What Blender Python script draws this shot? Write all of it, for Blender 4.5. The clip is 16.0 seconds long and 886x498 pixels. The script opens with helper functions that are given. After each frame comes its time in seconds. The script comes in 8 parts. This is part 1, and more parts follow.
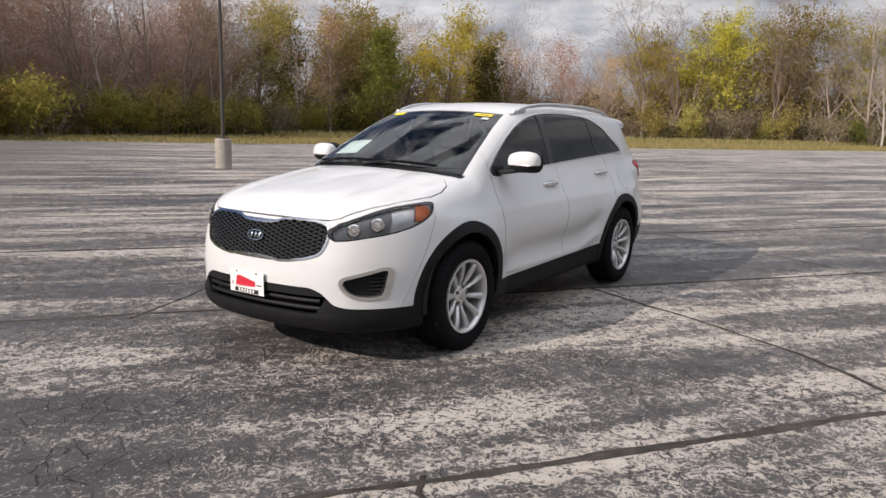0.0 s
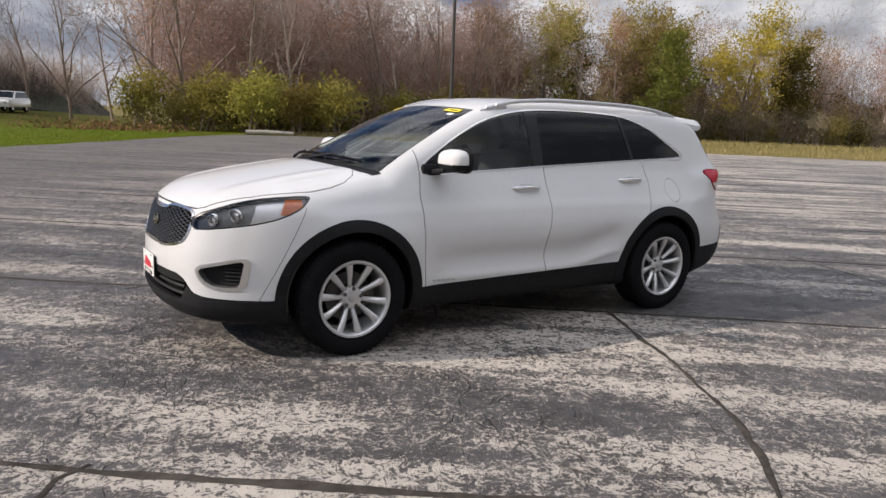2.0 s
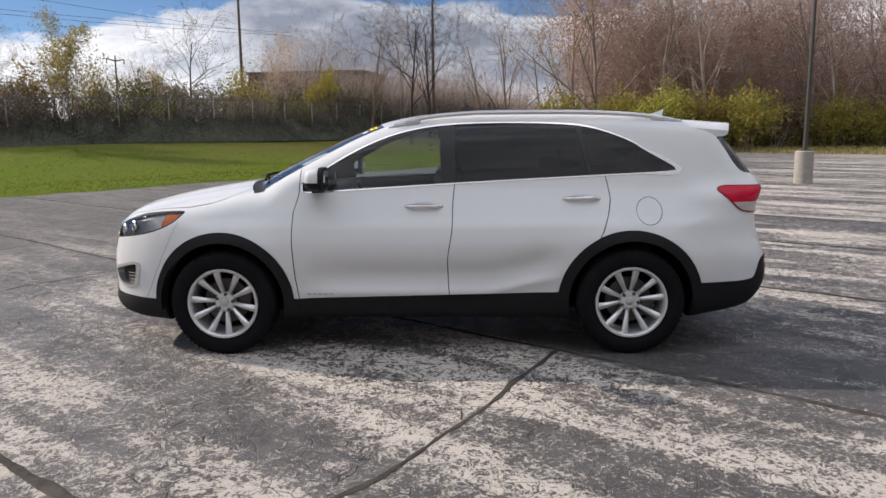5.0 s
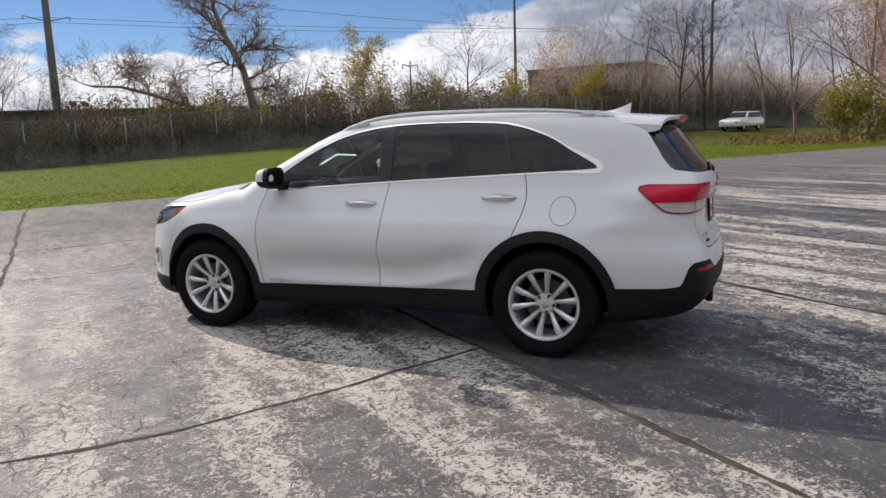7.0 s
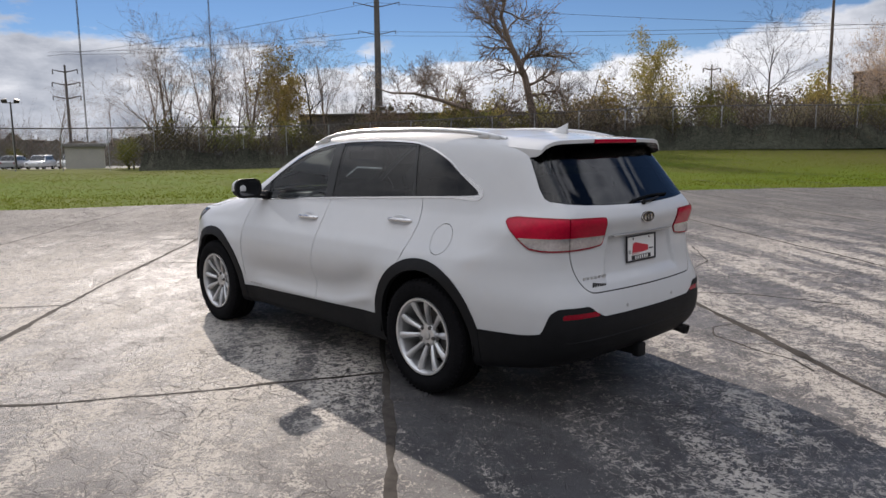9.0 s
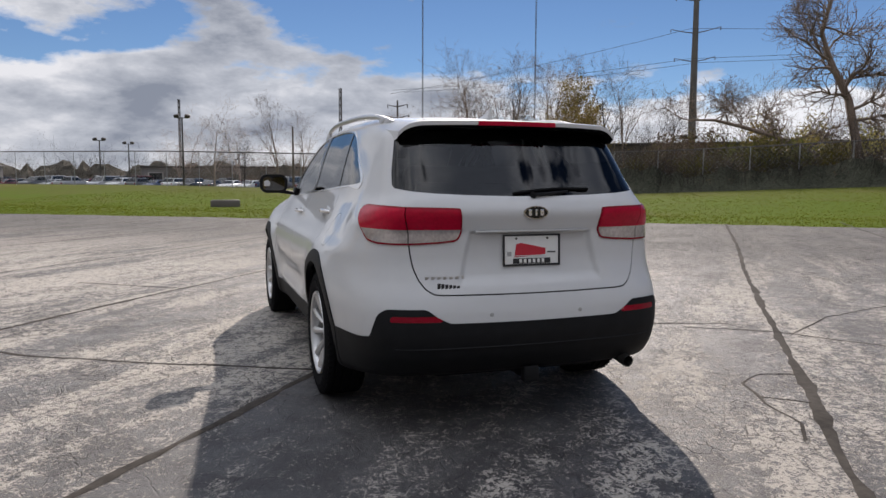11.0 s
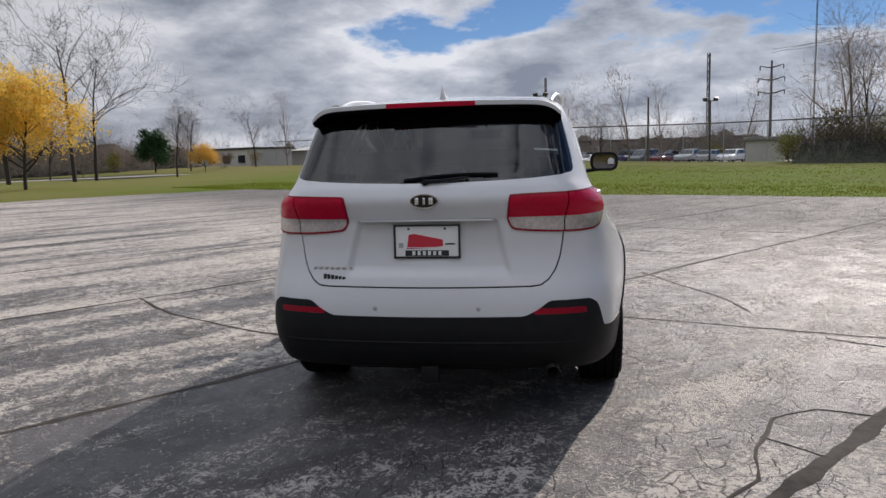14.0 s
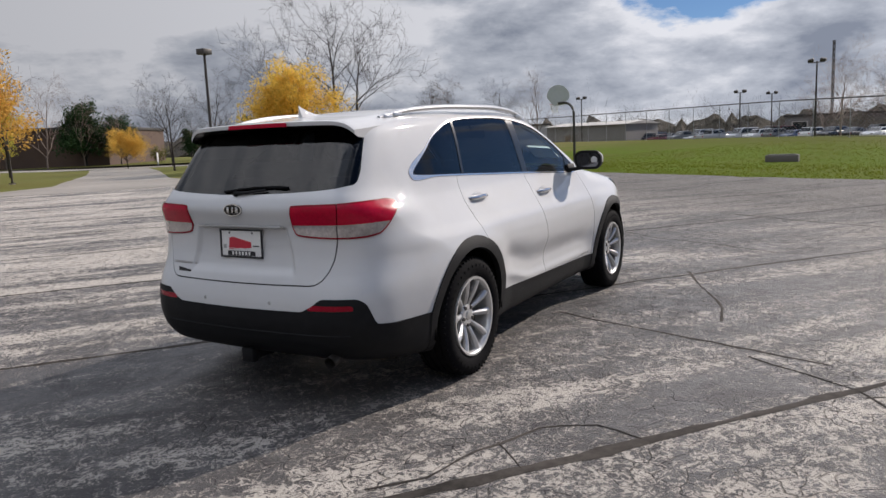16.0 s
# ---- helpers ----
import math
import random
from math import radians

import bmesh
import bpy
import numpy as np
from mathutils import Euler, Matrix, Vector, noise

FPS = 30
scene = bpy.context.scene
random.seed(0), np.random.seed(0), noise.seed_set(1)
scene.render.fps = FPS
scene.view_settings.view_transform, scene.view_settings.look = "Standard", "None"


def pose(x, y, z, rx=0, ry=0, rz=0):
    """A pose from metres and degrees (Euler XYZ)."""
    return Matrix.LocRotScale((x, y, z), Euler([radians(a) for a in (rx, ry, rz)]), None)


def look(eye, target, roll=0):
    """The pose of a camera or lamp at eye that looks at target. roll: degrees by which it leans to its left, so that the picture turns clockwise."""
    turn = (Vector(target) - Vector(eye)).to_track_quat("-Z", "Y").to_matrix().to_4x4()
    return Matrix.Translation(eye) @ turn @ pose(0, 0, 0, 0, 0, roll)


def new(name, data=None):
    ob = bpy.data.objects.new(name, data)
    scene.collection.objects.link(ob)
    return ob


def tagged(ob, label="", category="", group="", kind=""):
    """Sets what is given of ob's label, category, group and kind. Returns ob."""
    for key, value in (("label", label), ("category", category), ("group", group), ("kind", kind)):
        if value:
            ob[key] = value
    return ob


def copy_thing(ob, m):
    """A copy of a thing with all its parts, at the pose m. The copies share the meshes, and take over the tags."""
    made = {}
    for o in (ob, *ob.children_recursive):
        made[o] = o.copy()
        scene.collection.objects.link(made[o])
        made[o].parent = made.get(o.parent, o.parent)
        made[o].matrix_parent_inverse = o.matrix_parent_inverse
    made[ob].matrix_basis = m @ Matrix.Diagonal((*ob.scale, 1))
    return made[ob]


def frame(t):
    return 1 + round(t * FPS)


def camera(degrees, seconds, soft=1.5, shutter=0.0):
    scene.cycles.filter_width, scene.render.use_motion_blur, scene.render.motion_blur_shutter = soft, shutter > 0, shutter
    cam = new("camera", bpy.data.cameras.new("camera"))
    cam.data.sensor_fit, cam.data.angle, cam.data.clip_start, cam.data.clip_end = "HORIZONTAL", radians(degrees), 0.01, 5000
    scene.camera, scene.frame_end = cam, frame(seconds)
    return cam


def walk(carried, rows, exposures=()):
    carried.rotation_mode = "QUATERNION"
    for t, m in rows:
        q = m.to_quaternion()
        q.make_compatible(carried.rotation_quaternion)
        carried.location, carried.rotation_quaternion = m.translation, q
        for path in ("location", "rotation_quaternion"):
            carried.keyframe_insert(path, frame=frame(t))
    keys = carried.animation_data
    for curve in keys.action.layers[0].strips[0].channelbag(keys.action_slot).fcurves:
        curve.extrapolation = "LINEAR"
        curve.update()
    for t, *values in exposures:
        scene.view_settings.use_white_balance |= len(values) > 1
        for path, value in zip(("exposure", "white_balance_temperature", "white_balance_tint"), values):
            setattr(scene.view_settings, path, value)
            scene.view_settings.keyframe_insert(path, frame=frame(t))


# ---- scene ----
cam = camera(62.0, 16.0)
METRES, EYE, TILT, LEAN, TURN = 18.681, 1.4571, 0.0, 0.0, -56.42
START_X, START_Y = -5.379, -3.366
ROWS = [
    (0.0, 0.0, 0.0, 0.0, 0.22, -9.61, -1.32),
    (0.5, 0.0327, 0.0075, -0.0022, 5.89, -9.59, -1.5),
    (1.0, 0.0641, 0.0176, -0.0029, 11.9, -9.81, -1.71),
    (1.5, 0.0953, 0.0292, -0.0011, 17.73, -9.99, -2.03),
    (2.0, 0.1263, 0.0444, 0.0006, 23.33, -9.99, -2.33),
    (2.5, 0.1581, 0.0584, 0.0, 28.74, -9.79, -2.44),
    (3.0, 0.1851, 0.0762, -0.0003, 34.09, -9.56, -2.34),
    (3.5, 0.2109, 0.0981, 0.0018, 39.76, -9.32, -1.87),
    (4.0, 0.2376, 0.1211, 0.0023, 45.87, -9.12, -1.12),
    (6.5, 0.3284, 0.2651, 0.0052, 74.76, -8.79, 2.02),
    (7.0, 0.3347, 0.2986, 0.0028, 80.15, -9.09, 2.02),
    (7.5, 0.3383, 0.333, 0.004, 85.74, -9.12, 1.84),
    (8.0, 0.3386, 0.3683, 0.0052, 91.56, -8.95, 1.56),
    (10.5, 0.2681, 0.5245, -0.0028, 121.47, -6.39, -0.15),
    (11.0, 0.2485, 0.5453, -0.0096, 127.64, -5.67, -0.22),
    (11.5, 0.2301, 0.5601, -0.014, 134.26, -4.66, -0.39),
    (12.0, 0.2167, 0.5712, -0.0202, 139.49, -3.78, -0.25),
    (12.5, 0.2017, 0.5774, -0.0233, 142.49, -4.85, 0.39),
    (13.0, 0.1885, 0.5833, -0.0218, 146.18, -6.38, 1.22),
    (13.5, 0.1711, 0.5956, -0.0143, 150.8, -7.12, 1.62),
    (14.0, 0.1485, 0.6113, -0.0077, 155.87, -7.4, 1.64),
    (14.5, 0.1223, 0.6271, -0.0022, 160.69, -7.55, 1.41),
    (15.0, 0.0939, 0.6427, 0.0002, 165.49, -8.19, 1.57),
    (15.5, 0.0631, 0.6525, 0.0002, 170.74, -8.58, 2.02),
    (16.0, 0.0322, 0.6622, -0.0012, 176.32, -8.54, 2.45),
]
walk(cam, [(t, pose(START_X, START_Y, EYE, TILT, LEAN, TURN) @ pose(METRES * x, METRES * y, METRES * z, 90 + pitch, roll, yaw)) for t, x, y, z, yaw, pitch, roll in ROWS],
     [(0.0, 0.26, 6700, 15), (2.0, 0.26, 6680, 15), (4.0, 0.36, 6580, 15), (7.0, 0.33, 6550, 15), (11.0, 0.12, 6600, 15), (13.0, 0.07, 6530, 15), (14.5, 0.07, 6400, 15), (16.0, 0.07, 6450, 15)])

# ---- light ----
SUN_AZ, SUN_EL = radians(158.0), radians(29.5)
sun_dir = Vector((math.cos(SUN_EL) * math.cos(SUN_AZ), math.cos(SUN_EL) * math.sin(SUN_AZ), math.sin(SUN_EL)))
sun_data = bpy.data.lights.new("sun", "SUN")
sun_data.energy, sun_data.angle, sun_data.color = 4.3, radians(0.6), (1.0, 0.92, 0.81)
sun = new("sun", sun_data)
sun.matrix_world = look(sun_dir * 200, (0, 0, 0))
scene.view_settings.exposure = 0.0


def build_world():
    w = bpy.data.worlds.new("sky")
    scene.world = w
    w.use_nodes = True
    nt = w.node_tree
    nt.nodes.clear()
    N, L = nt.nodes.new, nt.links.new
    out = N("ShaderNodeOutputWorld")
    bg = N("ShaderNodeBackground")
    L(bg.outputs[0], out.inputs[0])
    sky = N("ShaderNodeTexSky")
    sky.sky_type, sky.sun_disc = "NISHITA", False
    sky.sun_elevation = SUN_EL
    sky.sun_rotation = math.pi / 2 - SUN_AZ
    sky.air_density, sky.dust_density, sky.ozone_density = 0.8, 0.0, 3.0
    bg.inputs[1].default_value = 0.1
    # clouds: noise over the direction laid on a flat layer
    tc = N("ShaderNodeTexCoord")
    sep = N("ShaderNodeSeparateXYZ")
    L(tc.outputs["Generated"], sep.inputs[0])

    def maths(op, a, b=None, clamp=False):
        n = N("ShaderNodeMath")
        n.operation, n.use_clamp = op, clamp
        for i, v in enumerate((a, b)):
            if v is None:
                continue
            if isinstance(v, (int, float)):
                n.inputs[i].default_value = v
            else:
                L(v, n.inputs[i])
        return n.outputs[0]

    comb = N("ShaderNodeCombineXYZ")
    L(sep.outputs[0], comb.inputs[0])
    L(sep.outputs[1], comb.inputs[1])
    L(maths("MULTIPLY", sep.outputs[2], 2.6), comb.inputs[2])

    def fbm(scale, detail, rough, shift, dist=0.0):
        m = N("ShaderNodeMapping")
        m.inputs["Location"].default_value = shift
        L(comb.outputs[0], m.inputs[0])
        n = N("ShaderNodeTexNoise")
        n.inputs["Scale"].default_value, n.inputs["Detail"].default_value = scale, detail
        n.inputs["Roughness"].default_value, n.inputs["Distortion"].default_value = rough, dist
        L(m.outputs[0], n.inputs["Vector"])
        return n.outputs[0]

    big = maths("ADD", fbm(2.3, 3, 0.5, (5.3, 2.9, 0.4), 0.2), maths("ADD", maths("MULTIPLY", maths("SUBTRACT", fbm(7.5, 9, 0.56, (2.3, 6.9, 1.4)), 0.5), 0.42), maths("MULTIPLY", maths("SUBTRACT", fbm(22.0, 6, 0.6, (4.3, 1.9, 2.4)), 0.5), 0.14)))
    # cover is thicker low down and towards the south side of the sky
    low = maths("MULTIPLY", maths("SUBTRACT", 0.172, sep.outputs[2], True), maths("ADD", maths("MULTIPLY", maths("MAXIMUM", sep.outputs[1], 0.0), 2.6), 2.0))
    cover = maths("ADD", maths("ADD", big, maths("ADD", maths("ADD", maths("MULTIPLY", sep.outputs[1], -0.15), maths("MULTIPLY", maths("MAXIMUM", maths("MULTIPLY", sep.outputs[1], -1.0), 0.0), 0.22)), maths("MULTIPLY", maths("MAXIMUM", sep.outputs[0], 0.0), 0.20))), low)
    # a clearer stretch of sky round the sun's bearing
    clear = maths("MAXIMUM", maths("SUBTRACT", maths("ADD", maths("MULTIPLY", sep.outputs[0], math.cos(SUN_AZ)), maths("MULTIPLY", sep.outputs[1], math.sin(SUN_AZ))), 0.80), 0.0)
    cover = maths("SUBTRACT", cover, maths("MULTIPLY", clear, 0.55))
    ramp = N("ShaderNodeValToRGB")
    ramp.color_ramp.elements[0].position, ramp.color_ramp.elements[1].position = 0.445, 0.505
    L(cover, ramp.inputs[0])
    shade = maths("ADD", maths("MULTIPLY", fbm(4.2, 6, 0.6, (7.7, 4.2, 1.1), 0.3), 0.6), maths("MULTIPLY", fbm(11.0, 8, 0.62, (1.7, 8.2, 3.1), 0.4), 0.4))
    dens = maths("ADD", maths("MULTIPLY", big, 0.62), maths("MULTIPLY", shade, 0.38))
    tone = N("ShaderNodeValToRGB")
    els = tone.color_ramp.elements
    els[0].position, els[0].color = 0.445, (6.3, 6.55, 6.8, 1)
    els[1].position, els[1].color = 0.60, (1.9, 2.2, 2.7, 1)
    mid = els.new(0.51)
    mid.color = (4.0, 4.35, 4.8, 1)
    L(dens, tone.inputs[0])
    # an overcast layer is brighter overhead than at the horizon
    lift = maths("ADD", maths("MULTIPLY", maths("MAXIMUM", maths("SUBTRACT", sep.outputs[2], 0.28), 0.0), 3.4), 1.0)
    # clouds towards the sun are lit through
    sunward = maths("ADD", maths("MULTIPLY", sep.outputs[0], math.cos(SUN_AZ)), maths("MULTIPLY", sep.outputs[1], math.sin(SUN_AZ)))
    lift = maths("MULTIPLY", lift, maths("ADD", maths("MULTIPLY", maths("ADD", sunward, maths("MULTIPLY", sep.outputs[1], 0.5)), 0.20), 1.0))
    lift = maths("MULTIPLY", lift, maths("SUBTRACT", 1.0, maths("MULTIPLY", maths("MAXIMUM", maths("SUBTRACT", maths("MULTIPLY", sep.outputs[1], -1.0), 0.25), 0.0), 0.42)))
    bright = N("ShaderNodeVectorMath")
    bright.operation = "SCALE"
    L(tone.outputs[0], bright.inputs[0])
    L(lift, bright.inputs["Scale"])
    mix = N("ShaderNodeMix")
    mix.data_type = "RGBA"
    L(ramp.outputs[0], mix.inputs["Factor"])
    deep = N("ShaderNodeMix")
    deep.data_type, deep.blend_type = "RGBA", "MULTIPLY"
    deep.inputs["Factor"].default_value = 1.0
    L(sky.outputs[0], deep.inputs["A"])
    deep.inputs["B"].default_value = (0.50, 0.58, 0.66, 1)
    L(deep.outputs["Result"], mix.inputs["A"])
    L(bright.outputs[0], mix.inputs["B"])
    L(mix.outputs["Result"], bg.inputs[0])


build_world()

# ---- materials ----
MATS = {}


class Nodes:
    """A short way to wire a node material."""

    def __init__(self, name):
        self.m = bpy.data.materials.new(name)
        self.m.use_nodes = True
        self.t = self.m.node_tree
        self.b = self.t.nodes["Principled BSDF"]
        self.out = self.t.nodes["Material Output"]
        MATS[name] = self.m

    def n(self, kind, **kw):
        node = self.t.nodes.new("ShaderNode" + kind)
        for k, v in kw.items():
            node.inputs[k.replace("_", " ")].default_value = v
        return node

    def l(self, a, b):
        self.t.links.new(a, b)

    def coords(self, scale=(1, 1, 1), rot=(0, 0, 0), loc=(0, 0, 0)):
        tc, mp = self.n("TexCoord"), self.n("Mapping")
        mp.inputs["Scale"].default_value, mp.inputs["Rotation"].default_value, mp.inputs["Location"].default_value = scale, rot, loc
        self.l(tc.outputs["Object"], mp.inputs[0])
        return mp.outputs[0]

    def noise(self, vec, scale, detail=4, rough=0.55, dist=0.0):
        x = self.n("TexNoise", Scale=scale, Detail=detail, Roughness=rough, Distortion=dist)
        self.l(vec, x.inputs["Vector"])
        return x.outputs[0]

    def ramp(self, fac, *stops):
        r = self.n("ValToRGB")
        e = r.color_ramp.elements
        while len(e) < len(stops):
            e.new(0.5)
        for i, (p, c) in enumerate(stops):
            e[i].position = p
            e[i].color = (c, c, c, 1) if isinstance(c, (int, float)) else (*c, 1)
        self.l(fac, r.inputs[0])
        return r.outputs[0]

    def mix(self, fac, a, b, kind="RGBA", blend="MIX"):
        x = self.n("Mix")
        x.data_type = kind
        if kind == "RGBA":
            x.blend_type = blend
        for key, v in (("Factor", fac), ("A", a), ("B", b)):
            # sockets of the chosen data type
            s = [i for i in x.inputs if i.name == key and i.enabled][0]
            if isinstance(v, (int, float)):
                s.default_value = v if s.type == "VALUE" else (v, v, v, 1)
            elif isinstance(v, tuple):
                s.default_value = (*v, 1)
            else:
                self.l(v, s)
        return [o for o in x.outputs if o.enabled][0]

    def math(self, op, a, b=0.0, clamp=False):
        x = self.n("Math")
        x.operation, x.use_clamp = op, clamp
        for i, v in enumerate((a, b)):
            if isinstance(v, (int, float)):
                x.inputs[i].default_value = v
            else:
                self.l(v, x.inputs[i])
        return x.outputs[0]

    def bump(self, height, strength=0.3, distance=0.01):
        x = self.n("Bump", Strength=strength, Distance=distance)
        self.l(height, x.inputs["Height"])
        self.l(x.outputs[0], self.b.inputs["Normal"])
        return x

    def set(self, **kw):
        for k, v in kw.items():
            s = self.b.inputs[k.replace("_", " ")]
            if isinstance(v, bpy.types.NodeSocket):
                self.l(v, s)
            else:
                s.default_value = (*v, 1) if isinstance(v, tuple) and len(v) == 3 else v
        return self


def simple(name, colour, rough=0.5, metal=0.0, grain=0.12, size=40.0, coat=0.0, bump=0.0, spec=0.5):
    """A surface of one colour with two scales of variation and fine relief."""
    g = Nodes(name)
    v = g.coords()
    a, b = g.noise(v, size, 5, 0.6), g.noise(v, size * 0.07, 3, 0.5)
    f = g.math("ADD", g.math("MULTIPLY", a, 0.5), g.math("MULTIPLY", b, 0.5))
    dark, light = tuple(c * (1 - grain) for c in colour), tuple(min(c * (1 + grain), 1) for c in colour)
    g.set(Base_Color=g.ramp(f, (0.3, dark), (0.7, light)), Metallic=metal, Coat_Weight=coat, Coat_Roughness=0.03)
    g.b.inputs["Specular IOR Level"].default_value = spec
    g.set(Roughness=g.math("ADD", g.math("MULTIPLY", a, 0.12), rough - 0.06, True))
    if bump:
        g.bump(a, bump, 0.004)
    return g.m


def paint():
    g = Nodes("white_paint")
    v = g.coords()
    fine, wide = g.noise(v, 900, 2), g.noise(v, 2.3, 4, 0.6)
    # road film, thicker low down on the body, broken up by noise
    dust = g.ramp(g.noise(v, 9, 6, 0.65), (0.42, 0.0), (0.75, 1.0))
    base = g.mix(g.math("MULTIPLY", dust, 0.10), (0.575, 0.58, 0.585), (0.45, 0.44, 0.42))
    base = g.mix(g.math("MULTIPLY", wide, 0.06), base, (0.60, 0.60, 0.60))
    g.set(Base_Color=base, Coat_Weight=0.8, Coat_Roughness=0.03, Coat_IOR=1.45)
    g.set(Roughness=g.math("ADD", g.math("MULTIPLY", wide, 0.12), 0.48))
    g.b.inputs["Specular IOR Level"].default_value = 0.06
    g.bump(fine, 0.02, 0.001)


def glazing(name, tint, haze=0.0):
    g = Nodes(name)
    t = g.n("BsdfTransparent")
    t.inputs[0].default_value = (*tint, 1)
    gl = g.n("BsdfGlossy", Roughness=0.02)
    fr = g.n("Fresnel", IOR=1.52)
    mx = g.n("MixShader")
    g.l(fr.outputs[0], mx.inputs[0])
    g.l(t.outputs[0], mx.inputs[1])
    g.l(gl.outputs[0], mx.inputs[2])
    last = mx.outputs[0]
    # pale diffuse veil mixed in, brightening the pane in patches
    if haze:
        d = g.n("BsdfDiffuse")
        d.inputs[0].default_value = (0.6, 0.6, 0.58, 1)
        m2 = g.n("MixShader")
        f = g.ramp(g.noise(g.coords(), 6, 5, 0.6), (0.4, 0.0), (0.8, haze))
        g.l(f, m2.inputs[0])
        g.l(last, m2.inputs[1])
        g.l(d.outputs[0], m2.inputs[2])
        last = m2.outputs[0]
    g.l(last, g.out.inputs[0])


paint()
# haze paints a light veil over the windshield and front panes
glazing("clear_glass", (0.76, 0.82, 0.81), 0.08)
glazing("privacy_glass", (0.13, 0.14, 0.16), 0.004)
glazing("lamp_glass", (0.92, 0.92, 0.92))
simple("black_plastic", (0.008, 0.0083, 0.0095), 0.6, 0, 0.3, 260, bump=0.15, spec=0.2)
simple("grille_black", (0.014, 0.014, 0.014), 0.32, 0.0, 0.2, 60)
simple("gloss_black", (0.006, 0.006, 0.006), 0.22, 0, 0.2, 60)
simple("seam_dark", (0.02, 0.02, 0.02), 0.8)
simple("chrome", (0.72, 0.70, 0.68), 0.20, 1.0, 0.05, 30)
simple("satin_silver", (0.55, 0.55, 0.55), 0.32, 0.9, 0.08, 60)
simple("wheel_silver", (0.56, 0.56, 0.56), 0.30, 0.6, 0.10, 25, coat=0.5)
simple("rubber", (0.0085, 0.0085, 0.0095), 0.85, 0, 0.35, 90, bump=0.3, spec=0.06)
simple("dark_metal", (0.10, 0.095, 0.09), 0.5, 0.8, 0.4, 50, bump=0.2)
simple("underbody", (0.006, 0.006, 0.006), 0.9, 0, 0.3, 20, spec=0.05)
simple("interior_dark", (0.035, 0.035, 0.037), 0.75, 0, 0.2, 150, bump=0.15)
simple("interior_grey", (0.20, 0.19, 0.18), 0.85, 0, 0.15, 200, bump=0.2)
simple("seat_cloth", (0.055, 0.055, 0.058), 0.9, 0, 0.3, 220, bump=0.3)
simple("lamp_housing", (0.20, 0.20, 0.205), 0.3, 0.3, 0.3, 60)
simple("lamp_red", (0.42, 0.002, 0.026), 0.24, 0, 0.30, 55, coat=0.10, spec=0.2)
simple("lamp_red_dark", (0.24, 0.002, 0.014), 0.24, 0, 0.25, 70, coat=0.10, spec=0.2)
simple("lamp_clear", (0.50, 0.455, 0.445), 0.2, 0.5, 0.4, 70, coat=0.4)
simple("lamp_amber", (0.80, 0.17, 0.01), 0.18, 0, 0.15, 90, coat=1.0)
simple("lamp_reflector", (0.74, 0.74, 0.75), 0.25, 0.6, 0.25, 40)
simple("mirror_glass", (0.85, 0.87, 0.88), 0.02, 1.0, 0.02, 5)
simple("door_mirror_glass", (0.16, 0.165, 0.18), 0.03, 1.0, 0.02, 5)
simple("plate_white", (0.72, 0.72, 0.70), 0.4, 0, 0.05, 60)
simple("print_red", (0.50, 0.02, 0.04), 0.4, 0, 0.1, 60)
simple("print_black", (0.015, 0.015, 0.018), 0.45)
simple("print_grey", (0.35, 0.35, 0.34), 0.4)
simple("sticker_yellow", (0.85, 0.68, 0.02), 0.5, 0, 0.06, 40)
simple("paper_white", (0.70, 0.76, 0.76), 0.6, 0, 0.05, 30)


# ---- mesh helpers ----
def mesh_from(name, verts, faces, materials, normals=None, smooth=True, which=None):
    me = bpy.data.meshes.new(name)
    me.from_pydata([tuple(v) for v in np.asarray(verts, float).tolist()], [], [tuple(f) for f in faces])
    for m in materials if isinstance(materials, (list, tuple)) else [materials]:
        me.materials.append(MATS[m] if isinstance(m, str) else m)
    if which is not None:
        me.polygons.foreach_set("material_index", np.asarray(which, np.int32))
    me.polygons.foreach_set("use_smooth", np.full(len(me.polygons), smooth))
    me.validate()
    if normals is not None:
        me.normals_split_custom_set_from_vertices([tuple(n) for n in np.asarray(normals, float).tolist()])
    me.update()
    return me


def thing(name, label, category, group="", kind="", at=None):
    ob = new(name)
    ob.empty_display_size = 0.1
    if at is not None:
        ob.matrix_world = at
    return tagged(ob, label, category, group, kind)


def put(name, me, parent=None, label=""):
    ob = new(name, me)
    if parent is not None:
        ob.parent = parent
    return tagged(ob, label)


def part(name, bm, material, parent, label="", smooth=30):
    """Links a bmesh as one mesh object under a thing or a part."""
    me = bpy.data.meshes.new(name)
    bmesh.ops.recalc_face_normals(bm, faces=bm.faces)
    if smooth:
        for f in bm.faces:
            f.smooth = True
        for e in bm.edges:
            if len(e.link_faces) == 2 and e.calc_face_angle(0) > radians(smooth):
                e.smooth = False
    bm.to_mesh(me)
    bm.free()
    for m in material if isinstance(material, (list, tuple)) else [material]:
        me.materials.append(MATS[m] if isinstance(m, str) else m)
    return put(name, me, parent, label)


def bm_box(bm, size, m=Matrix(), bevel=0.0, segs=2):
    r = bmesh.ops.create_cube(bm, size=1.0, matrix=m @ Matrix.Diagonal((*size, 1)))
    if bevel:
        es = list({e for v in r["verts"] for e in v.link_edges})
        bmesh.ops.bevel(bm, geom=es, offset=bevel, segments=segs, affect="EDGES", profile=0.5)


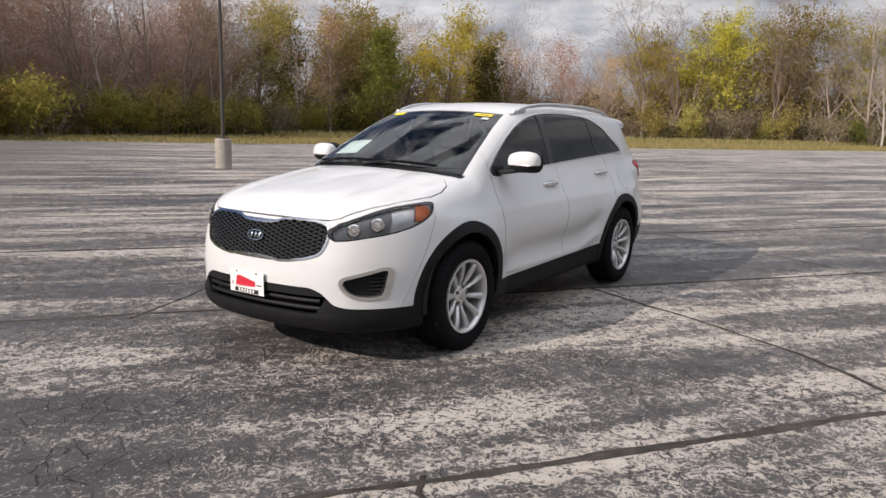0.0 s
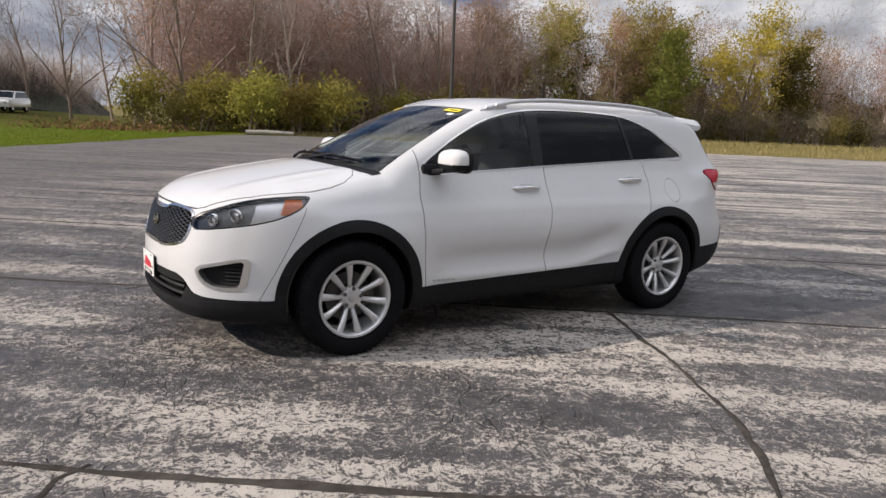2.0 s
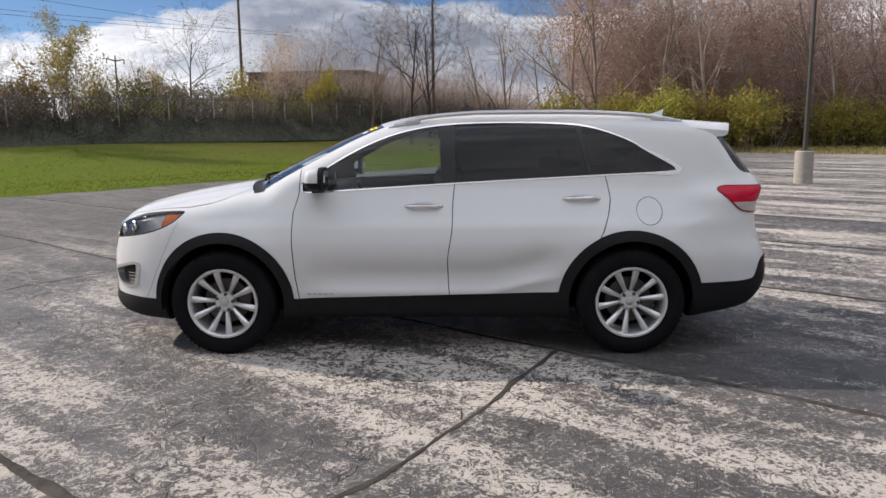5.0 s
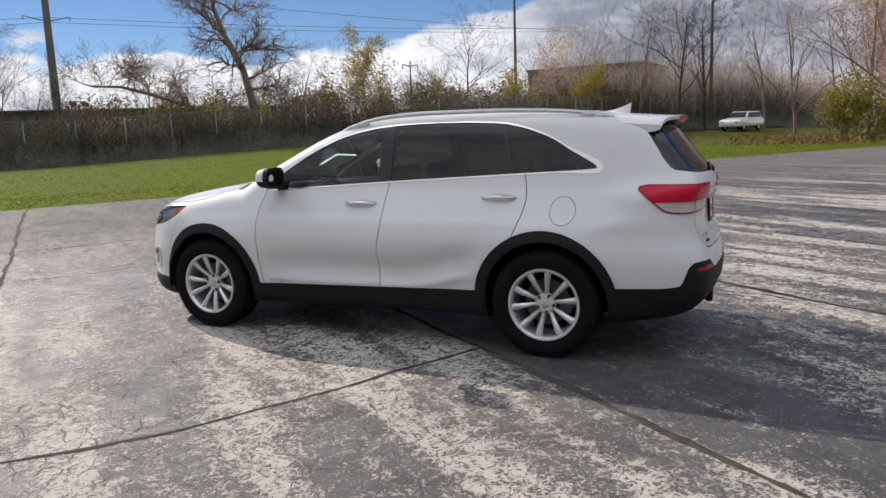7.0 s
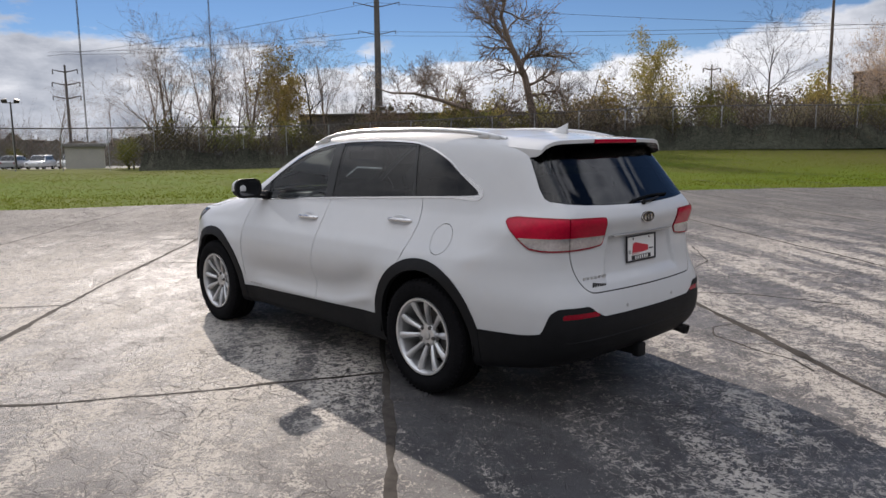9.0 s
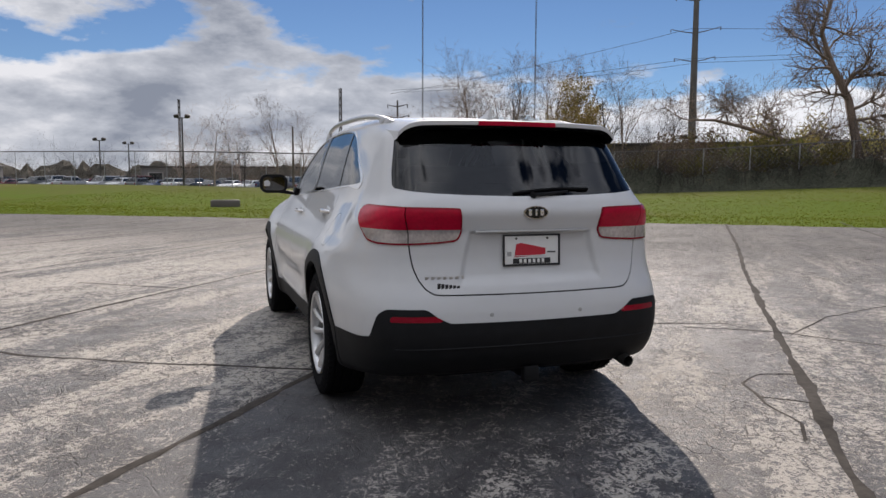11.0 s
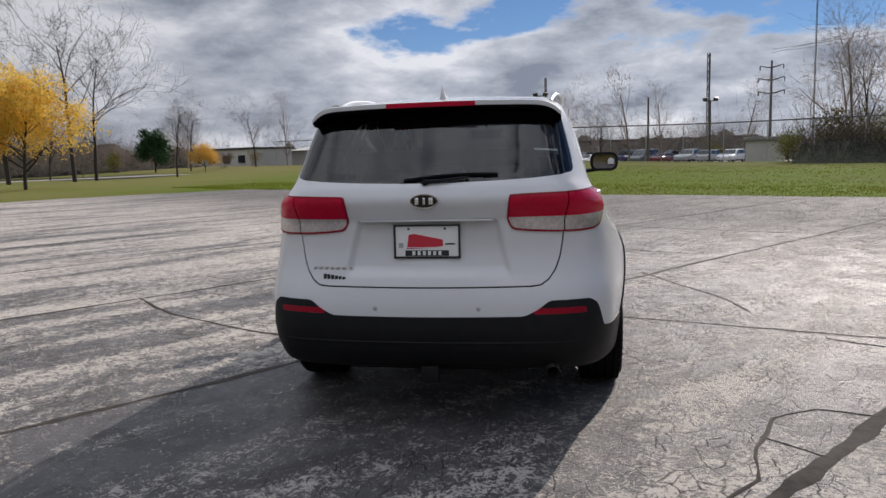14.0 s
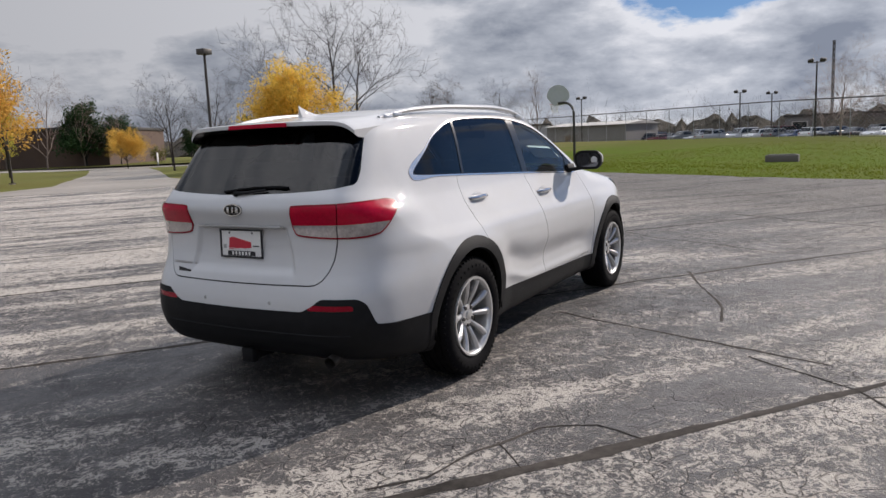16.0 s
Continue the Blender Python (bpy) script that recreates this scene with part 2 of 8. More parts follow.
def bm_tube(bm, pts, radii, sides=8, caps=True):
    """A round bar along points."""
    rings, up = [], Vector((0.02, 0.03, 1.0)).normalized()
    pts = [Vector(p) for p in pts]
    if isinstance(radii, (int, float)):
        radii = [radii] * len(pts)
    for i, p in enumerate(pts):
        d = (pts[min(i + 1, len(pts) - 1)] - pts[max(i - 1, 0)]).normalized()
        ref = up if abs(d.dot(up)) < 0.95 else Vector((1, 0, 0))
        s = d.cross(ref).normalized()
        u = s.cross(d).normalized()
        rings.append([bm.verts.new(p + (s * math.cos(a) + u * math.sin(a)) * radii[i]) for a in [2 * math.pi * k / sides for k in range(sides)]])
    for r0, r1 in zip(rings, rings[1:]):
        for k in range(sides):
            bm.faces.new((r0[k], r0[(k + 1) % sides], r1[(k + 1) % sides], r1[k]))
    if caps:
        bm.faces.new(rings[0][::-1])
        bm.faces.new(rings[-1])


def bm_lathe(bm, profile, sides=32, axis="y", m=Matrix(), closed=False):
    """profile: (radius, along) pairs turned round the axis."""
    rings = []
    for r, h in profile:
        ring = []
        for k in range(sides):
            a = 2 * math.pi * k / sides
            c, s = r * math.cos(a), r * math.sin(a)
            p = (c, h, s) if axis == "y" else (c, s, h) if axis == "z" else (h, c, s)
            ring.append(bm.verts.new(m @ Vector(p)))
        rings.append(ring)
    pairs = list(zip(rings, rings[1:])) + ([(rings[-1], rings[0])] if closed else [])
    for r0, r1 in pairs:
        for k in range(sides):
            bm.faces.new((r0[k], r0[(k + 1) % sides], r1[(k + 1) % sides], r1[k]))
    if not closed:
        for ring in (rings[0], rings[-1]):
            if (ring[0].co - ring[sides // 2].co).length > 1e-4:
                bm.faces.new(ring)


def bm_prism(bm, outline, depth, m=Matrix()):
    """An outline in the xy plane pulled up along z."""
    lo = [bm.verts.new(m @ Vector((x, y, 0))) for x, y in outline]
    hi = [bm.verts.new(m @ Vector((x, y, depth))) for x, y in outline]
    bm.faces.new(lo[::-1])
    bm.faces.new(hi)
    k = len(outline)
    for i in range(k):
        bm.faces.new((lo[i], lo[(i + 1) % k], hi[(i + 1) % k], hi[i]))


def oval(rx, ry, n=28):
    return [(rx * math.cos(2 * math.pi * i / n), ry * math.sin(2 * math.pi * i / n)) for i in range(n)]


def rounded(w, h, r, n=4):
    out = []
    for cx, cy, a0 in ((w / 2 - r, h / 2 - r, 0), (-w / 2 + r, h / 2 - r, 90), (-w / 2 + r, -h / 2 + r, 180), (w / 2 - r, -h / 2 + r, 270)):
        out += [(cx + r * math.cos(radians(a0 + 90 * i / n)), cy + r * math.sin(radians(a0 + 90 * i / n))) for i in range(n + 1)]
    return out

# ---- asphalt, lawn and plant materials ----
LANE = math.atan2(-0.605, 0.796)      # the way the paving lanes run


def asphalt():
    g = Nodes("worn_asphalt")
    v = g.coords(rot=(0, 0, -LANE))               # x along the lanes, y across them
    vs = g.n("Mapping")
    vs.inputs["Scale"].default_value = (0.34, 1.9, 1)
    g.l(v, vs.inputs[0])
    vl = g.n("Mapping")
    vl.inputs["Scale"].default_value = (0.10, 0.75, 1)
    g.l(v, vl.inputs[0])
    warp = g.n("TexNoise", Scale=5.0, Detail=3)
    g.l(v, warp.inputs["Vector"])
    wv = g.n("VectorMath")
    wv.operation = "MULTIPLY_ADD"
    wv.inputs[1].default_value = (0.10, 0.10, 0)
    g.l(warp.outputs["Color"], wv.inputs[0])
    g.l(v, wv.inputs[2])
    bands = g.noise(vs.outputs[0], 1.15, 5, 0.55, 0.5)
    wide = g.noise(vl.outputs[0], 0.9, 4, 0.55, 0.3)
    fine = g.noise(v, 46, 6, 0.75)
    mid = g.noise(v, 9, 5, 0.66)
    grit = g.noise(v, 210, 4, 0.7)
    # nearness to the lawn side turns the sealer to an even grey
    sep = g.n("SeparateXYZ")
    g.l(v, sep.inputs[0])
    u = g.math("ADD", sep.outputs[0], g.math("MULTIPLY", mid, 2.0))
    streaky = g.ramp(g.math("MULTIPLY", g.math("ADD", u, 12.0), 1 / 14.0), (0.30, 0.15), (0.74, 1.0))
    wear = g.math("ADD", g.math("MULTIPLY", bands, 0.56), g.math("MULTIPLY", wide, 0.44))
    wear = g.math("ADD", wear, g.math("MULTIPLY", g.math("SUBTRACT", mid, 0.5), 0.22))
    def past(edge, soft=0.05):
        return g.math("MULTIPLY", g.math("ADD", g.math("SUBTRACT", sep.outputs[1], edge), soft), 0.5 / soft, True)
    wear = g.math("ADD", wear, g.math("MULTIPLY", g.math("SUBTRACT", 1.0, past(-3.21)), 0.055))
    wear = g.math("SUBTRACT", wear, g.math("MULTIPLY", g.math("SUBTRACT", past(-0.9, 0.7), past(2.2, 0.7)), 0.036))
    # bare stone shows along the broken edge of the cross joint
    near = g.math("SUBTRACT", 1.0, g.math("MULTIPLY", g.math("ABSOLUTE", g.math("SUBTRACT", sep.outputs[0], 1.35)), 2.4), True)
    wear = g.math("ADD", wear, g.math("MULTIPLY", g.math("MULTIPLY", near, g.math("SUBTRACT", past(-3.2), past(-0.6, 0.3))), 0.028))
    cover = g.ramp(wear, (0.40, 0.0), (0.50, 0.34), (0.55, 0.76), (0.64, 1.0))

    def worms(scale, detail, dist):
        """Thin wriggling lines, where a noise passes through its middle."""
        n = g.noise(wv.outputs[0], scale, detail, 0.6, dist)
        return g.math("SUBTRACT", 1.0, g.math("MULTIPLY", g.math("ABSOLUTE", g.math("SUBTRACT", n, 0.5)), 2.0))
    line = g.math("MAXIMUM", worms(11.0, 3, 0.6), g.math("SUBTRACT", worms(24.0, 3, 0.8), 0.012))
    line = g.math("MULTIPLY", g.math("SUBTRACT", line, 0.80), 5.0)
    spots = g.math("ADD", g.math("MULTIPLY", g.math("SUBTRACT", fine, 0.5), 2.6), 0.5)
    blots = g.math("ADD", g.math("MULTIPLY", g.math("SUBTRACT", mid, 0.5), 2.2), 0.5)
    speck = g.math("ADD", g.math("MULTIPLY", line, 0.44), g.math("ADD", g.math("MULTIPLY", spots, 0.42), g.math("MULTIPLY", blots, 0.16)))
    # flakes of the sealer stay on between the bare lines and spots
    light = g.math("MULTIPLY", g.math("SUBTRACT", g.math("ADD", g.math("MULTIPLY", cover, 0.335), speck), 0.722), 11.0, True)
    light = g.math("MULTIPLY", light, g.math("ADD", g.math("MULTIPLY", cover, 0.32), 0.68))
    light = g.math("MULTIPLY", light, streaky, True)
    dark = g.mix(g.math("ADD", g.math("MULTIPLY", grit, 0.6), g.math("MULTIPLY", fine, 0.4)), (0.017, 0.0165, 0.0185), (0.066, 0.062, 0.064))
    dark = g.mix(g.ramp(wide, (0.40, 0.0), (0.72, 0.38)), dark, (0.115, 0.100, 0.092))
    dark = g.mix(g.math("MULTIPLY", cover, 0.24), dark, (0.15, 0.132, 0.120))
    grey = g.mix(g.math("ADD", g.math("MULTIPLY", g.math("ADD", g.math("MULTIPLY", g.math("SUBTRACT", fine, 0.5), 1.8), 0.5), 0.42), g.math("ADD", g.math("MULTIPLY", bands, 0.28), g.math("MULTIPLY", blots, 0.30)), True), (0.052, 0.050, 0.049), (0.205, 0.192, 0.180))
    base = g.mix(streaky, grey, dark)
    pale = g.mix(grit, (0.36, 0.328, 0.290), (0.68, 0.625, 0.555))
    col = g.mix(light, base, pale)
    # fine alligator cracks
    cr = g.n("TexVoronoi", Scale=3.1)
    cr.feature = "DISTANCE_TO_EDGE"
    cw = g.n("VectorMath")
    cw.operation = "MULTIPLY_ADD"
    cw.inputs[1].default_value = (0.35, 0.35, 0)
    g.l(warp.outputs["Color"], cw.inputs[0])
    g.l(v, cw.inputs[2])
    g.l(cw.outputs[0], cr.inputs["Vector"])
    crack = g.math("MULTIPLY", g.ramp(cr.outputs["Distance"], (0.0, 1.0), (0.016, 0.0)), g.ramp(g.noise(v, 0.55, 4, 0.6), (0.52, 0.0), (0.62, 0.5)))
    crack = g.math("MULTIPLY", crack, g.math("SUBTRACT", 1.0, g.math("MULTIPLY", streaky, 0.92)))
    # a net of finer cracks, densest on the lawn side
    net = g.n("TexVoronoi", Scale=7.6)
    net.feature = "DISTANCE_TO_EDGE"
    nw = g.n("VectorMath")
    nw.operation = "MULTIPLY_ADD"
    nw.inputs[1].default_value = (0.16, 0.16, 0)
    g.l(warp.outputs["Color"], nw.inputs[0])
    g.l(v, nw.inputs[2])
    g.l(nw.outputs[0], net.inputs["Vector"])
    where = g.math("MULTIPLY", g.ramp(g.math("MULTIPLY", g.math("ADD", u, 12.0), 1 / 17.0), (0.84, 1.0), (1.0, 0.25)), g.ramp(g.noise(v, 0.9, 4, 0.6), (0.40, 0.25), (0.56, 1.0)))
    gaps = g.ramp(g.noise(v, 6.0, 3, 0.6), (0.36, 0.0), (0.50, 1.0))
    crack2 = g.math("MULTIPLY", g.ramp(net.outputs["Distance"], (0.0, 1.0), (0.030, 0.0)), g.math("MULTIPLY", where, gaps))
    crack = g.math("MAXIMUM", crack, g.math("MULTIPLY", crack2, 0.8))
    col = g.mix(crack, col, (0.024, 0.022, 0.021))
    g.set(Base_Color=col)
    # the sealer left on the surface is shinier than the bare worn stone
    gloss = g.math("SUBTRACT", g.math("ADD", g.math("MULTIPLY", streaky, 0.56), 0.10), g.math("ADD", g.math("MULTIPLY", light, 0.62), g.math("MULTIPLY", crack, 0.5)), True)
    sheen = g.ramp(g.noise(v, 2.6, 6, 0.68, 0.6), (0.42, 0.0), (0.58, 1.0))
    gloss = g.math("MULTIPLY", gloss, g.math("ADD", g.math("MULTIPLY", sheen, 0.45), 0.70))
    g.l(gloss, g.b.inputs["Specular IOR Level"])
    rough = g.math("ADD", g.math("MULTIPLY", light, 0.24), g.math("SUBTRACT", g.math("ADD", g.math("MULTIPLY", fine, 0.34), g.math("SUBTRACT", 0.68, g.math("MULTIPLY", streaky, 0.26))), g.math("MULTIPLY", sheen, 0.10)), True)
    g.set(Roughness=rough)
    h = g.math("SUBTRACT", g.math("ADD", g.math("MULTIPLY", fine, 0.6), g.math("ADD", g.math("MULTIPLY", grit, 0.5), g.math("MULTIPLY", light, -0.25))), g.math("MULTIPLY", crack, 1.2))
    g.bump(h, 0.9, 0.015)


def lawn():
    g = Nodes("lawn")
    v = g.coords()
    vs = g.n("Mapping")
    vs.inputs["Rotation"].default_value, vs.inputs["Scale"].default_value = (0, 0, -math.atan2(0.84, 0.54)), (0.2, 1.0, 1)
    g.l(v, vs.inputs[0])
    stripes = g.noise(vs.outputs[0], 0.55, 3, 0.5)
    wide, fine = g.noise(v, 0.12, 4, 0.6), g.noise(v, 14, 6, 0.75)
    a = g.mix(fine, (0.046, 0.072, 0.008), (0.115, 0.160, 0.018))
    b = g.mix(fine, (0.060, 0.060, 0.014), (0.135, 0.125, 0.038))
    c = g.mix(fine, (0.12, 0.10, 0.045), (0.27, 0.225, 0.11))
    patch = g.math("ADD", g.math("MULTIPLY", wide, 0.6), g.math("MULTIPLY", stripes, 0.4))
    col = g.mix(g.ramp(patch, (0.48, 0.0), (0.66, 0.70)), a, b)
    # rougher, browner turf towards the fence and round the driveway
    sp = g.n("SeparateXYZ")
    g.l(v, sp.inputs[0])
    out = g.math("ADD", g.math("MULTIPLY", sp.outputs[0], -0.84), g.math("MULTIPLY", sp.outputs[1], 0.54))
    rough = g.ramp(g.math("MULTIPLY", g.math("ADD", out, g.math("MULTIPLY", wide, 10.0)), 0.01), (0.36, 0.0), (0.48, 0.6))
    col = g.mix(rough, col, b)
    # unmown olive turf on the bank before the fence
    ahead = g.math("ADD", g.math("MULTIPLY", sp.outputs[0], 0.54), g.math("MULTIPLY", sp.outputs[1], 0.84))
    bank = g.math("MULTIPLY", g.ramp(g.math("MULTIPLY", g.math("ADD", ahead, g.math("MULTIPLY", wide, 8.0)), 0.02), (0.36, 0.0), (0.66, 1.0)), g.ramp(g.math("MULTIPLY", g.math("ADD", out, g.math("MULTIPLY", wide, 4.0)), 0.01), (0.24, 0.0), (0.30, 0.75)))
    col = g.mix(bank, col, g.mix(fine, (0.045, 0.042, 0.014), (0.115, 0.100, 0.036)))
    south = g.math("ADD", g.math("MULTIPLY", sp.outputs[1], -0.01), g.math("MULTIPLY", wide, 0.2))
    col = g.mix(g.ramp(south, (0.24, 0.0), (0.36, 0.5)), col, c)
    east = g.math("ADD", g.math("MULTIPLY", sp.outputs[0], 0.01), g.math("MULTIPLY", wide, 0.2))
    col = g.mix(g.ramp(east, (0.16, 0.0), (0.34, 0.8)), col, c)
    g.set(Base_Color=col, Roughness=0.9)
    g.b.inputs["Specular IOR Level"].default_value = 0.02
    g.bump(fine, 0.5, 0.03)


def leaf(name, shades, glow=0.35):
    g = Nodes(name)
    geo, inf = g.n("NewGeometry"), g.n("ObjectInfo")
    col = g.ramp(geo.outputs["Random Per Island"], *[(i / (len(shades) - 1), s) for i, s in enumerate(shades)])
    hs = g.n("HueSaturation", Saturation=1.0, Value=1.0)
    g.l(col, hs.inputs["Color"])
    g.l(g.math("ADD", g.math("MULTIPLY", inf.outputs["Random"], 0.05), 0.475), hs.inputs["Hue"])
    g.l(g.math("ADD", g.math("MULTIPLY", inf.outputs["Random"], 0.5), 0.72), hs.inputs["Value"])
    d, t, m = g.n("BsdfDiffuse"), g.n("BsdfTranslucent"), g.n("MixShader")
    g.l(hs.outputs[0], d.inputs[0])
    g.l(hs.outputs[0], t.inputs[0])
    m.inputs[0].default_value = glow
    g.l(d.outputs[0], m.inputs[1])
    g.l(t.outputs[0], m.inputs[2])
    g.l(m.outputs[0], g.out.inputs[0])


def wall(name, colour, scale=3.0):
    g = Nodes(name)
    v = g.coords()
    f, w = g.noise(v, scale * 8, 5, 0.65), g.noise(v, scale * 0.4, 4, 0.6)
    g.set(Base_Color=g.mix(g.math("ADD", g.math("MULTIPLY", f, 0.5), g.math("MULTIPLY", w, 0.5)), tuple(c * 0.7 for c in colour), tuple(min(1, c * 1.3) for c in colour)), Roughness=0.85)
    g.bump(f, 0.3, 0.01)


def thicket(name, dark, pale):
    g = Nodes(name)
    v = g.coords(scale=(1, 1, 0.8))
    f, w = g.noise(v, 5.0, 7, 0.75, 0.8), g.noise(v, 0.5, 4, 0.6)
    g.set(Base_Color=g.mix(g.ramp(g.math("ADD", g.math("MULTIPLY", f, 0.7), g.math("MULTIPLY", w, 0.3)), (0.36, 0.0), (0.64, 1.0)), dark, pale), Roughness=0.95)
    g.b.inputs["Specular IOR Level"].default_value = 0.02
    g.bump(f, 1.0, 0.3)


thicket("thicket_dark", (0.034, 0.037, 0.029), (0.135, 0.138, 0.100))
thicket("thicket_olive", (0.06, 0.05, 0.026), (0.26, 0.21, 0.10))
thicket("thicket_mid", (0.065, 0.060, 0.050), (0.215, 0.185, 0.150))
thicket("thicket_grey", (0.12, 0.10, 0.085), (0.36, 0.29, 0.245))
asphalt()
lawn()
leaf("leaf_olive", [(0.19, 0.175, 0.055), (0.31, 0.26, 0.085), (0.43, 0.33, 0.12), (0.27, 0.225, 0.09)])
leaf("leaf_yellow", [(0.38, 0.31, 0.06), (0.52, 0.42, 0.08), (0.46, 0.35, 0.07), (0.26, 0.25, 0.06)])
leaf("leaf_gold", [(0.58, 0.33, 0.08), (0.78, 0.48, 0.13), (0.66, 0.39, 0.09), (0.45, 0.28, 0.08)], 0.45)
leaf("leaf_russet", [(0.44, 0.28, 0.18), (0.60, 0.41, 0.28), (0.51, 0.31, 0.19), (0.44, 0.34, 0.25)])
leaf("leaf_bush", [(0.22, 0.20, 0.055), (0.34, 0.28, 0.07), (0.28, 0.23, 0.065), (0.17, 0.16, 0.05)])
leaf("leaf_green", [(0.075, 0.088, 0.022), (0.14, 0.145, 0.035), (0.22, 0.20, 0.05), (0.10, 0.105, 0.03)])
leaf("leaf_twig", [(0.50, 0.37, 0.30), (0.68, 0.52, 0.43), (0.57, 0.41, 0.31), (0.74, 0.60, 0.51)], 0.35)
leaf("leaf_pine", [(0.022, 0.045, 0.02), (0.045, 0.075, 0.03), (0.032, 0.055, 0.025)], 0.2)
leaf("blade_green", [(0.11, 0.135, 0.014), (0.16, 0.185, 0.024), (0.17, 0.175, 0.04)], 0.4)
leaf("blade_dry", [(0.30, 0.26, 0.11), (0.42, 0.36, 0.17), (0.22, 0.21, 0.07)], 0.25)
leaf("leaf_brush", [(0.14, 0.11, 0.085), (0.23, 0.18, 0.14), (0.18, 0.16, 0.09), (0.28, 0.21, 0.155)], 0.15)
leaf("leaf_far", [(0.11, 0.095, 0.08), (0.17, 0.15, 0.12), (0.13, 0.13, 0.075), (0.20, 0.165, 0.13)], 0.15)
leaf("leaf_litter", [(0.17, 0.10, 0.05), (0.25, 0.155, 0.08), (0.13, 0.08, 0.045)], 0.1)
simple("bark_grey", (0.36, 0.29, 0.25), 0.9, 0, 0.45, 9, bump=0.4, spec=0.2)
simple("bark_brown", (0.23, 0.178, 0.145), 0.9, 0, 0.45, 9, bump=0.4, spec=0.2)
simple("bark_pale", (0.36, 0.33, 0.30), 0.9, 0, 0.35, 9, bump=0.4, spec=0.2)
simple("bark_dark", (0.05, 0.042, 0.038), 0.9, 0, 0.4, 9, bump=0.4, spec=0.2)
simple("concrete", (0.30, 0.275, 0.24), 0.85, 0, 0.3, 12, bump=0.4)
simple("pale_paving", (0.25, 0.228, 0.20), 0.85, 0, 0.35, 3, bump=0.3)
simple("far_asphalt", (0.13, 0.125, 0.12), 0.85, 0, 0.3, 1.5)
simple("crack_filler", (0.054, 0.047, 0.041), 0.92, 0, 0.75, 14, bump=0.9, spec=0.10)
simple("galvanised", (0.36, 0.37, 0.38), 0.45, 0.7, 0.2, 20)
simple("pole_dark", (0.05, 0.045, 0.04), 0.5, 0.2, 0.3, 14)
simple("pole_wood", (0.11, 0.085, 0.065), 0.85, 0, 0.3, 8, bump=0.3)
simple("pole_steel", (0.13, 0.12, 0.115), 0.6, 0.3, 0.25, 6)
simple("board_white", (0.62, 0.62, 0.60), 0.5, 0, 0.1, 6)
simple("rim_orange", (0.45, 0.10, 0.02), 0.5)
simple("net_white", (0.65, 0.65, 0.63), 0.8)
simple("roof_dark", (0.05, 0.045, 0.043), 0.8, 0, 0.3, 3)
simple("window_dark", (0.02, 0.023, 0.027), 0.1, 0, 0.2, 3)
wall("brick_brown", (0.10, 0.064, 0.048))
wall("wall_grey", (0.20, 0.19, 0.185))
wall("wall_pale", (0.46, 0.44, 0.41))
wall("wall_dark", (0.13, 0.115, 0.105))
for nm, c in (("white", (0.75, 0.75, 0.74)), ("silver", (0.42, 0.43, 0.44)), ("black", (0.02, 0.02, 0.022)), ("maroon", (0.14, 0.012, 0.016)), ("grey", (0.13, 0.135, 0.14)), ("blue", (0.03, 0.055, 0.13))):
    simple("coat_" + nm, c, 0.3, 0, 0.06, 8, coat=0.8)

# ---- the car: its outer form as one smooth solid, from which the panels are cut ----
WHEEL_X, WHEEL_R, WHEEL_Z = 1.392, 0.362, 0.358


def curve(pts):
    """A smooth function through a few (u, v) pairs, flat slopes kept monotone."""
    u, v = np.array([p[0] for p in pts], float), np.array([p[1] for p in pts], float)
    h, d = np.diff(u), np.diff(v) / np.diff(u)
    m = np.zeros(len(u))
    m[0], m[-1] = d[0], d[-1]
    for i in range(1, len(u) - 1):
        if d[i - 1] * d[i] > 0:
            w1, w2 = 2 * h[i] + h[i - 1], h[i] + 2 * h[i - 1]
            m[i] = (w1 + w2) / (w1 / d[i - 1] + w2 / d[i])

    def f(x):
        x = np.clip(np.asarray(x, float), u[0], u[-1])
        k = np.clip(np.searchsorted(u, x) - 1, 0, len(h) - 1)
        s = (x - u[k]) / h[k]
        return ((1 + 2 * s) * (1 - s) ** 2 * v[k] + s * (1 - s) ** 2 * h[k] * m[k]
                + s * s * (3 - 2 * s) * v[k + 1] + s * s * (s - 1) * h[k] * m[k + 1])
    return f


top_line = curve([(-2.6, 0.70), (-2.42, 0.865), (-2.33, 0.925), (-2.25, 0.962), (-2.1, 1.012), (-1.9, 1.060), (-1.6, 1.112), (-1.42, 1.138),
                  (-1.28, 1.156), (-1.19, 1.204), (-0.88, 1.355), (-0.47, 1.532), (-0.25, 1.6), (0.0, 1.638), (0.4, 1.655), (0.87, 1.652),
                  (1.3, 1.636), (1.69, 1.604), (2.0, 1.565), (2.2, 1.535), (2.5, 1.48)])
plan_line = curve([(-2.6, 0.90), (-2.0, 0.905), (-1.4, 0.915), (-0.8, 0.912), (0.0, 0.912), (0.8, 0.918), (1.4, 0.93), (1.8, 0.92), (2.0, 0.9), (2.2, 0.87), (2.6, 0.8)])
side_drop = curve([(0.1, 0.14), (0.2, 0.088), (0.33, 0.05), (0.45, 0.032), (0.6, 0.01), (0.74, 0.0), (0.86, 0.022), (0.95, 0.068), (1.02, 0.106),
                   (1.08, 0.138), (1.13, 0.162), (1.24, 0.198), (1.4, 0.248), (1.5, 0.286), (1.58, 0.325), (1.7, 0.40)])
front_line = curve([(0.1, -2.16), (0.2, -2.27), (0.26, -2.345), (0.34, -2.38), (0.45, -2.378), (0.55, -2.382), (0.63, -2.378), (0.72, -2.362), (0.82, -2.335), (0.9, -2.305), (1.0, -2.24), (1.2, -2.05)])
